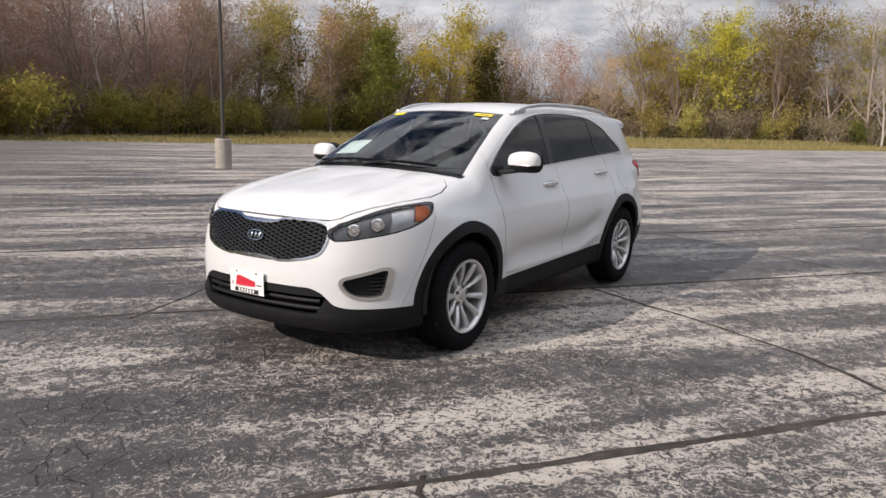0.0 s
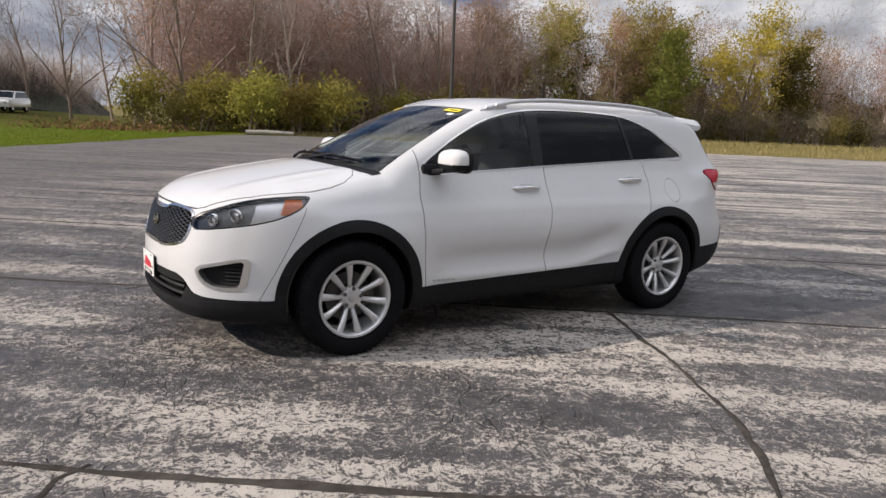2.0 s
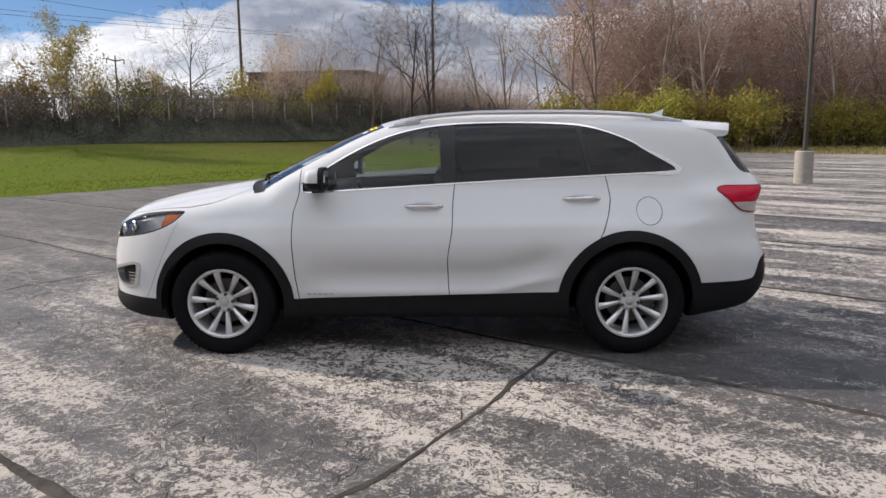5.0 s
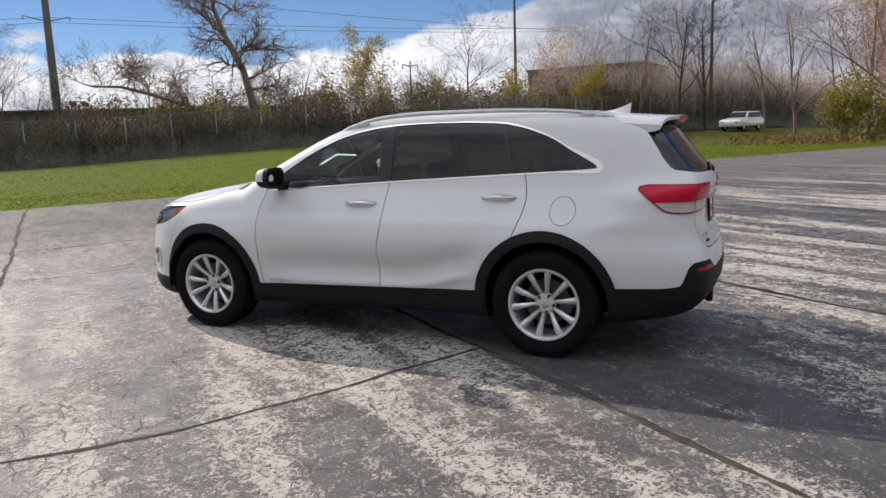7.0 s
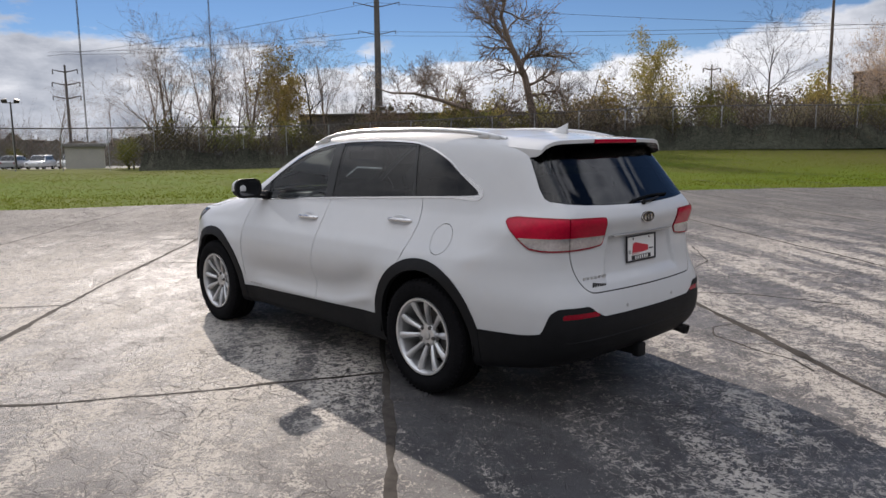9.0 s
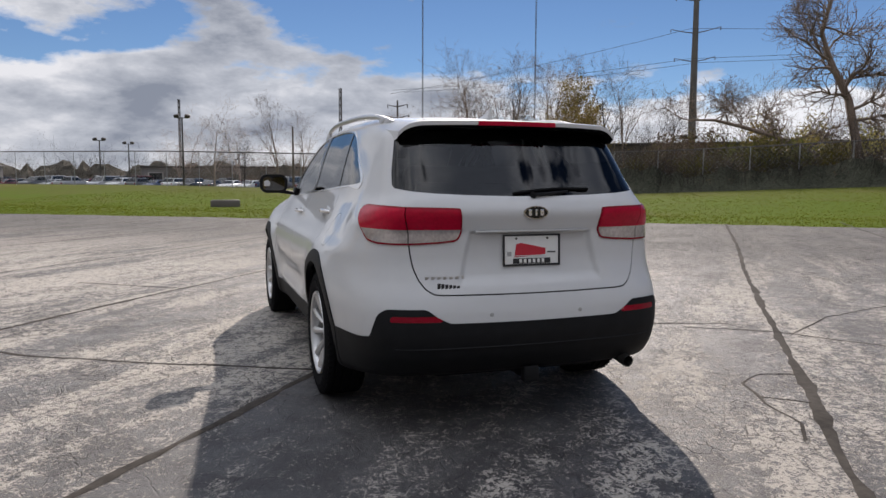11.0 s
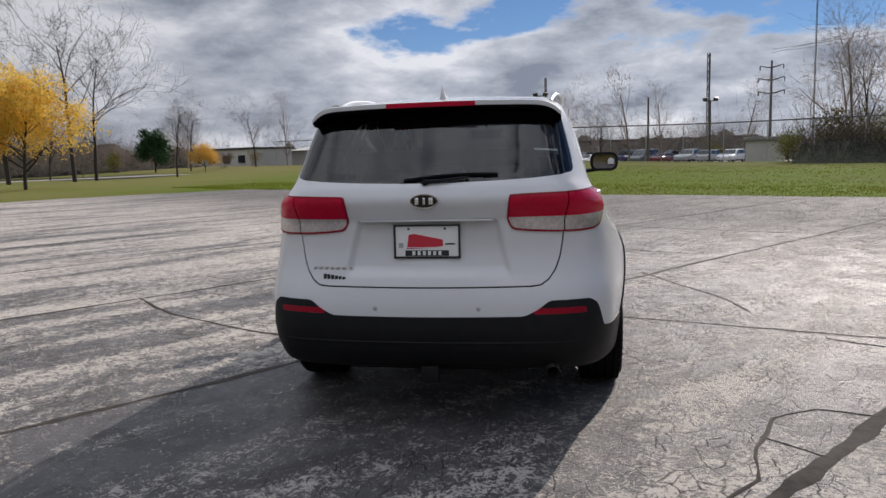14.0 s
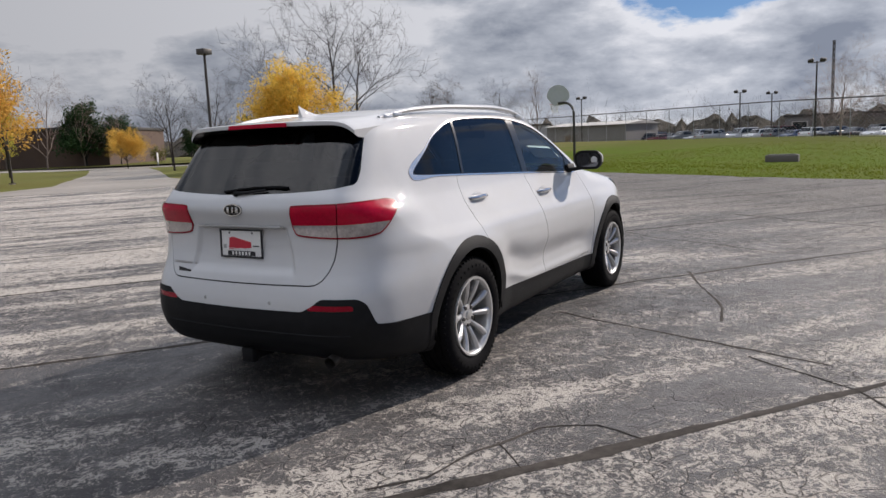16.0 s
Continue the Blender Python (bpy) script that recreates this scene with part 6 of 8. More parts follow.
def grow(rng, height, trunk_r, spread, fork=0.35, levels=4, counts=(10, 6, 6, 3), up=0.35, lean=0.0, stems=1):
    """Segments of a branching plant, and the ends of its twigs."""
    segs, ends = [], []

    def branch(p, d, length, r, level):
        k = (7, 4, 3, 2, 1)[min(level, 4)]
        pts = [np.array(p, float)]
        dirs = []
        for i in range(k):
            d = d + rng.normal(0, 0.05 + 0.07 * level, 3)
            d[2] += up * 0.10 * (level > 0)
            d = d / np.linalg.norm(d)
            dirs.append(d)
            pts.append(pts[-1] + d * length / k)
        for i in range(k):
            a = r * (1 - 0.75 * i / k)
            b = r * (1 - 0.75 * (i + 1) / k)
            segs.append((pts[i], pts[i + 1], max(a, 0.007), max(b, 0.006)))
        if level >= levels - 1:
            ends.extend(pts[1:])
        if level >= levels:
            return
        n = counts[min(level, len(counts) - 1)]
        for j in range(n):
            t = fork + (1 - fork) * (j + rng.uniform(0.1, 0.9)) / n if level == 0 else rng.uniform(0.25, 1.0)
            t = min(t, 0.999)
            i = int(t * k)
            q = pts[i] + (pts[i + 1] - pts[i]) * (t * k - i)
            side = np.cross(dirs[i], rng.normal(0, 1, 3))
            side /= np.linalg.norm(side)
            ang = rng.uniform(0.5, 1.05) * (1.0 if level else spread)
            nd = dirs[i] * math.cos(ang) + side * math.sin(ang)
            nd[2] += up * (0.5 if level == 0 else 0.2)
            nd /= np.linalg.norm(nd)
            ln = length * (rng.uniform(0.42, 0.68) if level else rng.uniform(0.34, 0.5) * (1.25 - 0.55 * t) * (0.6 + 0.7 * spread))
            branch(q, nd, ln, max(r * (1 - 0.75 * t) * rng.uniform(0.45, 0.7), 0.008), level + 1)

    for s in range(stems):
        d0 = np.array([lean + (rng.normal(0, 0.28) if stems > 1 else 0), rng.normal(0, 0.28) if stems > 1 else 0, 1.0])
        branch((rng.normal(0, 0.25) if stems > 1 else 0, rng.normal(0, 0.25) if stems > 1 else 0, -0.1), d0 / np.linalg.norm(d0), height * (0.86 if stems == 1 else rng.uniform(0.6, 0.9)), trunk_r, 0)
    return segs, ends


def make_tree(name, label, seed, height, bark, leaf_mat=None, leaf_size=0.2, per=3, category="tree", keep=1.0, **kw):
    rng = np.random.default_rng(seed)
    segs, ends = grow(rng, height, **kw)
    t = thing(name, label, category, "trees and bushes round the lot")
    thick = [s for s in segs if s[2] >= 0.035]
    thin = [s for s in segs if (0.016 if leaf_mat else 0.0) <= s[2] < 0.035]
    trunk = put("stem" if kw.get("stems", 1) > 1 else "trunk", tubes(thick or segs[:6], "trunk", bark), t)
    if kw.get("stems", 1) > 1:
        tagged(trunk, kind="stuff")
    crown = put("crown", tubes(thin, "crown", bark), t, "fine bare twigs") if thin and not leaf_mat else None
    if leaf_mat:
        e = [p for p in ends if p[2] > 0.25 and rng.uniform() < keep]
        crown = put("crown", leaves(e, "crown", leaf_mat, leaf_size, rng, 0.1, per), t)
        if thin:
            tagged(put("twig_work", tubes(thin, "twig_work", bark), crown), kind="stuff")
    t.location = (0, 0, -200)
    return t


KINDS = {}


def kinds():
    bare = dict(trunk_r=0.15, spread=0.85, fork=0.10, levels=4, counts=(11, 6, 4, 2))
    for i in range(4):
        KINDS["bare", i] = make_tree("bare_tree", "tall bare grey-brown tree with fine twigs in autumn", 11 + i, (11.5, 12.5, 10.5, 12.0)[i], ("bark_grey", "bark_brown", "bark_grey", "bark_brown")[i], **dict(bare, spread=(0.7, 0.9, 1.05, 0.6)[i]))
    # near-black bark; beyond the fence it paints in a backlit look
    KINDS["dark", 0] = make_tree("bare_tree", "bare dark tree standing beyond the fence", 31, 11.0, "bark_dark", **dict(bare, spread=1.0, fork=0.3))
    KINDS["dark", 1] = make_tree("bare_tree", "bare dark upright tree beyond the fence", 32, 11.0, "bark_dark", **dict(bare, spread=0.55, fork=0.18))
    KINDS["pale", 0] = make_tree("bare_tree", "pale bare tree with thin whitish twigs", 33, 12.0, "bark_pale", **dict(bare, spread=0.75, stems=2, counts=(10, 6, 4, 2)))
    full = dict(trunk_r=0.14, spread=0.85, fork=0.06, levels=3, counts=(14, 7, 5))
    for i, (m, lab) in enumerate((("leaf_olive", "olive green autumn tree with thinning leaves"), ("leaf_olive", "olive green autumn tree with thinning leaves"), ("leaf_green", "dark green tree still in leaf"))):
        KINDS["olive", i] = make_tree("leafy_tree", lab, 51 + i, (11.0, 10.0, 9.5)[i], "bark_brown", m, 0.23, 8, keep=(0.8, 0.7, 1.0)[i], **dict(full, spread=(0.8, 0.65, 0.55)[i]))
    KINDS["yellow", 0] = make_tree("leafy_tree", "yellow-green autumn tree with a full crown", 61, 9.5, "bark_brown", "leaf_yellow", 0.23, 8, keep=0.85, **dict(full, fork=0.12))
    for i in range(2):
        KINDS["russet", i] = make_tree("leafy_tree", "russet brown tree with thin dry leaves", 71 + i, (11.5, 10.5)[i], "bark_grey", "leaf_russet", 0.15, 4, keep=0.8, **dict(full, counts=(13, 7, 5), spread=(0.75, 0.6)[i]))
    bush = dict(trunk_r=0.05, spread=1.0, fork=0.12, levels=2, counts=(8, 6, 3), stems=5, up=0.5)
    KINDS["bush", 0] = make_tree("bush", "yellow-green leafy bush at the edge of the woods", 81, 3.4, "bark_brown", "leaf_bush", 0.20, 3, "bush", **bush)
    KINDS["bush", 1] = make_tree("bush", "olive green leafy bush at the edge of the woods", 82, 3.2, "bark_brown", "leaf_olive", 0.20, 3, "bush", **bush)
    KINDS["bush", 2] = make_tree("bush", "brown dry brush with bare twigs", 83, 3.2, "bark_grey", "leaf_brush", 0.17, 3, "bush", keep=0.8, **bush)
    KINDS["bush", 3] = make_tree("bush", "dark tangled brush beneath the trees", 84, 3.0, "bark_dark", "leaf_green", 0.17, 3, "bush", keep=0.8, **bush)
    KINDS["gold", 0] = make_tree("leafy_tree", "round golden yellow autumn tree on the lawn", 91, 6.3, "bark_dark", "leaf_gold", 0.19, 13, **dict(full, trunk_r=0.14, spread=1.35, fork=0.22, counts=(16, 8, 6)))
    KINDS["pine", 0] = make_tree("evergreen_tree", "dark green broad evergreen tree", 95, 6.0, "bark_dark", "leaf_pine", 0.30, 10, **dict(full, spread=1.0, fork=0.05, counts=(14, 7, 4)))


kinds()
PLACE = random.Random(5)


def plant(kind, i, x, y, s=1.0, turn=None):
    z = float(land(np.array([x]), np.array([y]))[0])
    ob = copy_thing(KINDS[kind, i], pose(x, y, z, 0, 0, PLACE.uniform(0, 360) if turn is None else turn) @ Matrix.Scale(s, 4))
    return ob


# woods along the north-east side
WOODS = [(7.0, 49.0), (14.0, 46.0), (22.0, 47.0), (32.0, 48.5), (45.0, 49.5), (57.0, 48.0), (70.0, 43.0), (82.0, 33.0), (88.0, 20.0), (92.0, 5.0), (98.0, -10.0), (108.0, -25.0)]


def along(pts, gap):
    out, carry = [], 0.0
    for (ax, ay), (bx, by) in zip(pts, pts[1:]):
        ln = math.hypot(bx - ax, by - ay)
        t = carry
        while t < ln:
            out.append((ax + (bx - ax) * t / ln, ay + (by - ay) * t / ln, (bx - ax) / ln, (by - ay) / ln))
            t += gap
        carry = t - ln
    return out


for row, (gap, back) in enumerate(((3.6, 2.5), (3.8, 7.5))):
    for x, y, dx, dy in along(WOODS, gap):
        o = back + PLACE.uniform(-1.8, 1.8)
        px, py = x - dy * o + PLACE.uniform(-1, 1), y + dx * o + PLACE.uniform(-1, 1)
        az = math.degrees(math.atan2(py + 3, px + 4))
        r = PLACE.random()
        if az > 52:
            k = ("bare", PLACE.randrange(4)) if r < 0.62 else ("russet", PLACE.randrange(2))
            s = PLACE.uniform(1.0, 1.25)
        elif az > 30:
            k = ("olive", PLACE.randrange(2)) if r < 0.42 else ("yellow", 0) if r < 0.46 else ("olive", 2) if r < 0.54 else ("russet", PLACE.randrange(2)) if r < 0.78 else ("bare", PLACE.randrange(4))
            s = PLACE.uniform(0.95, 1.2)
        elif az > 19:
            k = ("russet", PLACE.randrange(2)) if r < 0.6 else ("bare", PLACE.randrange(4))
            s = PLACE.uniform(0.85, 1.05)
        else:
            k = ("yellow", 0) if r < 0.22 else ("olive", PLACE.randrange(2)) if r < 0.62 else ("bare", PLACE.randrange(4))
            s = PLACE.uniform(1.1, 1.4)
        plant(*k, px, py, s)
for x, y, dx, dy in along(WOODS, 2.3):
    o = PLACE.uniform(-0.8, 1.4)
    az = math.degrees(math.atan2(y + 3, x + 4))
    k = PLACE.choice((0, 0, 1, 2)) if 60 < az < 76 else PLACE.choice((0, 1, 1, 3, 2)) if az > 40 else PLACE.choice((2, 2, 1, 3))
    plant("bush", k, x - dy * o, y + dx * o, PLACE.uniform(0.75, 1.25))
plant("bush", 0, 13.0, 43.4, 1.15)
plant("bush", 0, 15.8, 42.8, 1.0)
plant("bush", 0, 18.4, 42.0, 1.1)
plant("olive", 2, 56.5, 45.5, 1.0)
plant("pale", 0, 83.0, 47.5, 1.45)
plant("pale", 0, 90.0, 2.0, 0.95)

# beyond the fence on the north-west side
# dark kinds here carry backlit shade in their bark colour
for x, y, kind, i, s in ((-58.3, 37.2, "dark", 0, 0.92), (-63.4, 28.4, "bare", 0, 0.95), (-60.8, 32.0, "bare", 3, 0.95), (-67.0, 31.0, "dark", 1, 1.0), (-66.0, 26.0, "bare", 1, 1.0), (-40.8, 55.4, "dark", 0, 0.72),
                         (-26.3, 67.1, "dark", 0, 0.95), (-16.0, 77.8, "bare", 1, 0.8), (-12.0, 76.0, "bare", 1, 0.8), (-19.0, 79.0, "russet", 0, 0.78), (-2.7, 64.9, "dark", 1, 1.05), (-5.2, 66.0, "bare", 0, 0.9),
                         (-3.8, 54.3, "dark", 0, 0.98), (-7.5, 59.1, "bare", 3, 0.85), (-14.2, 63.2, "bare", 2, 0.85), (-16.5, 66.0, "russet", 0, 0.7), (4.5, 62.0, "bare", 1, 0.9), (7.9, 63.7, "bare", 2, 0.95), (2.0, 70.0, "bare", 3, 0.9),
                         (-68.9, 6.6, "bare", 3, 0.68), (-69.4, 0.6, "bare", 2, 0.62), (-73.9, 28.2, "bare", 0, 1.0), (-71.6, 33.5, "bare", 3, 1.15), (-76.0, 31.0, "dark", 1, 1.05), (-65.8, 44.1, "bare", 1, 0.95), (-63.1, 48.0, "dark", 1, 0.75),
                         (-70.0, 37.0, "bare", 3, 1.05), (-88.0, 12.0, "bare", 1, 0.7), (-80.0, 20.0, "bare", 3, 0.7), (-95.0, 5.0, "dark", 1, 0.6), (-49.0, 62.0, "dark", 0, 0.6), (-33.0, 70.0, "bare", 2, 0.62), (-22.0, 84.0, "bare", 0, 0.8)):
    plant(kind, i, x, y, s)
plant("olive", 1, -60.0, 34.6, 0.9)
plant("olive", 1, -68.2, 40.1, 0.78)
plant("olive", 1, -36.8, 64.1, 0.9)
plant("yellow", 0, -27.6, 63.2, 0.5)
plant("yellow", 0, -12.7, 63.5, 0.5)
for s in np.arange(-4, 66, 2.2):
    x, y, _ = at_edge(float(s), fence_out(s) + 2.5 + PLACE.uniform(-1.2, 2.5))
    plant("bush", PLACE.choice((2, 3, 3)), x, y, PLACE.uniform(0.7, 1.15))
    if s > 12:
        x, y, _ = at_edge(float(s), fence_out(s) + 10 + PLACE.uniform(-3, 6))
        plant("bush", PLACE.choice((2, 3, 1)), x, y, PLACE.uniform(1.0, 1.7))
for s in np.arange(-60, 0, 3.4):
    x, y, _ = at_edge(float(s), 88 + PLACE.uniform(-8, 14))
    plant(*PLACE.choice((("bush", 3), ("bush", 2), ("bare", 2), ("dark", 0), ("bush", 2))), x, y, PLACE.uniform(0.5, 0.9) if s < -2 else 1.0)
for s in np.arange(0, 70, 4.5):
    x, y, _ = at_edge(float(s), 62 + PLACE.uniform(-6, 14))
    plant(*PLACE.choice((("bush", 3), ("bare", 1), ("dark", 0), ("bush", 2))), x, y, PLACE.uniform(0.55, 0.95))

# south-west lawn
plant("gold", 0, -30.0, -28.2, 0.74)
plant("gold", 0, -14.6, -35.2, 0.80)
for x, y, kind, i, s in ((-43.5, -35.0, "dark", 0, 1.08), (-47.5, -36.0, "dark", 0, 0.95), (-40.0, -37.5, "dark", 0, 0.78), (-55.2, -33.4, "dark", 1, 0.6), (-32.0, -37.0, "dark", 0, 0.5), (-40.0, -50.9, "dark", 0, 0.5), (-30.2, -39.1, "dark", 0, 0.5), (-48.8, -76.0, "pine", 0, 0.95),
                         (-52.0, -74.0, "pine", 0, 0.75), (-24.5, -49.1, "dark", 1, 0.8), (-27.0, -55.0, "yellow", 0, 0.5), (-36.9, -52.9, "gold", 0, 0.4), (-77.2, -35.6, "dark", 0, 0.6), (-65.9, -36.2, "gold", 0, 0.34), (-70.0, -40.0, "dark", 1, 0.6),
                         (-41.0, -38.5, "dark", 0, 0.55), (-50.0, -42.0, "dark", 1, 0.6), (-20.0, -46.0, "yellow", 0, 0.6)):
    plant(kind, i, x, y, s)
for a in np.arange(-160, -116, 2.4):
    d = 96 + PLACE.uniform(-12, 16)
    plant(*PLACE.choice((("bush", 3), ("bush", 2), ("dark", 1), ("bare", 1), ("pine", 0))), 4 + d * math.cos(radians(a)), 2 + d * math.sin(radians(a)), PLACE.uniform(0.45, 0.75))
# dense growth behind, too far and tangled to tell apart
def far_woods(label, path, depth, height, n, mat, seed, size=0.5, low=0.0):
    rng = np.random.default_rng(seed)
    q = along(path, 0.5)
    i = rng.integers(0, len(q), n)
    a = np.array(q)[i]
    o = rng.uniform(0, depth, n)
    x, y = a[:, 0] - a[:, 3] * o + rng.normal(0, 0.4, n), a[:, 1] + a[:, 2] * o + rng.normal(0, 0.4, n)
    top = np.array([0.72 + 0.55 * noise.noise(Vector((u * 0.16, v * 0.16, seed))) + 0.25 * noise.noise(Vector((u * 0.6, v * 0.6, seed))) for u, v in zip(x, y)])
    z = land(x, y) + low + (height * top - low) * rng.uniform(0, 1, n) ** 1.15
    ob = put("far_woods", leaves(np.stack([x, y, z], 1), "far_woods", mat, size, rng))
    tagged(ob, label, "woods", kind="stuff")


back = [(x * 1.0 + (6.0 if x < 60 else 9.0), y + 15.0 if x < 60 else y + 11.0) for x, y in WOODS]
far_woods("brown undergrowth at the foot of the woods", [(x + 1.5, y + 4.0) for x, y in WOODS], 5.0, 2.6, 20000, "leaf_brush", 23, 0.26)
far_woods("dense green-brown brush along the edge of the woods", [(x - 0.3, y + 0.6) for x, y in WOODS[:7]], 3.4, 4.3, 24000, "leaf_green", 41, 0.22)
far_woods("olive brush among the first trees of the woods", [(x + 0.3, y + 1.6) for x, y in WOODS], 4.0, 5.0, 20000, "leaf_olive", 42, 0.22)
far_woods("pinkish brown haze of fine twigs in the bare woods", [(x + 0.5, y + 3.2) for x, y in WOODS[:5]], 7.0, 15.0, 120000, "leaf_twig", 43, 0.19, 2.0)
far_woods("brown haze of fine twigs in the mixed woods", [(x + 0.5, y + 4.2) for x, y in WOODS[4:]], 7.0, 11.0, 24000, "leaf_twig", 44, 0.17, 2.0)
def brushwood(label, path, depth, height, mat, bark, seed, twigs, cards, card_mat, pitch=0.7, core=0.75):
    """A dense bank of growth: a lumpy uneven core, bare shoots standing out of it, dry leaves over it."""
    rng = np.random.default_rng(seed)
    q = np.array(along(path, pitch))
    levels = 9
    top = np.array([height * core * (0.95 + 0.40 * noise.noise(Vector((u * 0.11, v * 0.11, seed))) + 0.40 * noise.noise(Vector((u * 0.45, v * 0.45, seed))) + 0.3 * noise.noise(Vector((u * 1.3, v * 1.3, seed)))) for u, v in q[:, :2]])
    top = np.maximum(top, height * 0.2)
    ground = land(q[:, 0], q[:, 1]) - 0.2
    V = []
    for i, (u, v, dx, dy) in enumerate(q):
        for k in range(levels):
            f = k / (levels - 1)
            z = ground[i] + top[i] * f
            o = depth * 0.45 * f ** 1.6 + 0.16 * height * noise.noise(Vector((u * 0.9, v * 0.9, z * 1.1 + seed))) + 0.5 * noise.noise(Vector((u * 3.1, v * 3.1, z * 3.0 + seed)))
            V.append((u - dy * o, v + dx * o, z))
        V.append((u - dy * depth, v + dx * depth, ground[i]))
    m = levels + 1
    F = [(i * m + k, (i + 1) * m + k, (i + 1) * m + k + 1, i * m + k + 1) for i in range(len(q) - 1) for k in range(levels)]
    t = thing("far_woods", label, "woods")
    tagged(t, label, "woods", kind="stuff")
    put("growth", mesh_from("growth", np.array(V), np.array(F), mat, smooth=False), t)
    pick = rng.integers(0, len(q), twigs)
    o = rng.uniform(-0.1, 0.8, twigs) * depth
    x, y = q[pick, 0] - q[pick, 3] * o + rng.normal(0, 0.4, twigs), q[pick, 1] + q[pick, 2] * o + rng.normal(0, 0.4, twigs)
    ln = np.maximum(top[pick] / core, 0.4) * rng.uniform(0.35, 1.0, twigs) ** 0.7 * 1.25
    p0 = np.stack([x, y, land(x, y) + ln * 0.25 * rng.uniform(0, 1, twigs)], 1)
    d = np.stack([rng.normal(0, 0.42, twigs), rng.normal(0, 0.42, twigs), np.ones(twigs)], 1)
    p1 = p0 + d * ln[:, None] * 0.55
    p2 = p1 + (d + rng.normal(0, 0.25, (twigs, 3))) * ln[:, None] * 0.45
    r = 0.0034 * height * rng.uniform(0.5, 1.4, twigs)
    segs = list(zip(p0, p1, r, r * 0.6)) + list(zip(p1, p2, r * 0.6, r * 0.2))
    side = p1 + (d * 0.7 + rng.normal(0, 0.5, (twigs, 3))) * ln[:, None] * 0.35
    segs += list(zip(p1, side, r * 0.5, r * 0.15))
    put("twig_work", tubes(segs, "twig_work", bark), t, "bare upright shoots")
    if cards:
        pick = rng.integers(0, len(q), cards)
        o = rng.uniform(-0.1, 0.5, cards) * depth
        x, y = q[pick, 0] - q[pick, 3] * o, q[pick, 1] + q[pick, 2] * o
        z = land(x, y) + top[pick] * rng.uniform(0.05, 1.08, cards)
        put("foliage", leaves(np.stack([x, y, z], 1), "foliage", card_mat, 0.14 if height < 6 else 0.3, rng), t, "thin dry leaves")


brushwood("grey-brown tangle of bare woods behind the first trees", back[:5], 9.0, 10.0, "thicket_grey", "bark_grey", 21, 3500, 16000, "leaf_russet", 0.9, 0.72)
brushwood("olive and brown mass of distant woods", back[4:], 9.0, 9.0, "thicket_olive", "bark_brown", 22, 3500, 24000, "leaf_olive", 0.9, 0.72)
ring = [(4 + 150 * math.cos(radians(a)), 150 * math.sin(radians(a))) for a in range(250, 88, -6)]
brushwood("hazy dark far line of trees on the horizon", ring, 12.0, 6.0, "thicket_mid", "bark_dark", 24, 5000, 9000, "leaf_far", 1.1)
brushwood("dark tangle of brush along the fence", [at_edge(s, fence_out(s) + 2.4)[:2] for s in range(82, -8, -5)], 5.0, 3.3, "thicket_dark", "bark_dark", 25, 6000, 40000, "leaf_far", 0.5, 0.50)
brushwood("low brush and debris at the foot of the fence", [at_edge(s, fence_out(s) - 0.9)[:2] for s in range(76, 14, -4)], 1.0, 0.7, "thicket_dark", "bark_dark", 27, 900, 4000, "leaf_brush", 0.35)
brushwood("grey-brown bare growth beyond the fence", [at_edge(s, fence_out(s) + 16)[:2] for s in range(112, 56, -6)], 9.0, 6.2, "thicket_mid", "bark_grey", 26, 8000, 9000, "leaf_far", 0.8, 0.62)
brushwood("dark bare thicket behind the south lawn", [(2 + r * math.cos(radians(a)), r * math.sin(radians(a))) for a, r in ((228, 92), (222, 92), (215, 96), (208, 106))], 8.0, 3.6, "thicket_mid", "bark_brown", 29, 3000, 9000, "leaf_far", 0.6, 0.6)
brushwood("dark growth behind the fence and the car park", [at_edge(s, 92.0)[:2] for s in range(44, -70, -6)], 6.0, 4.6, "thicket_mid", "bark_brown", 28, 3000, 5000, "leaf_far", 0.9)

for k in KINDS.values():
    for o in k.children_recursive + [k]:
        bpy.data.objects.remove(o)


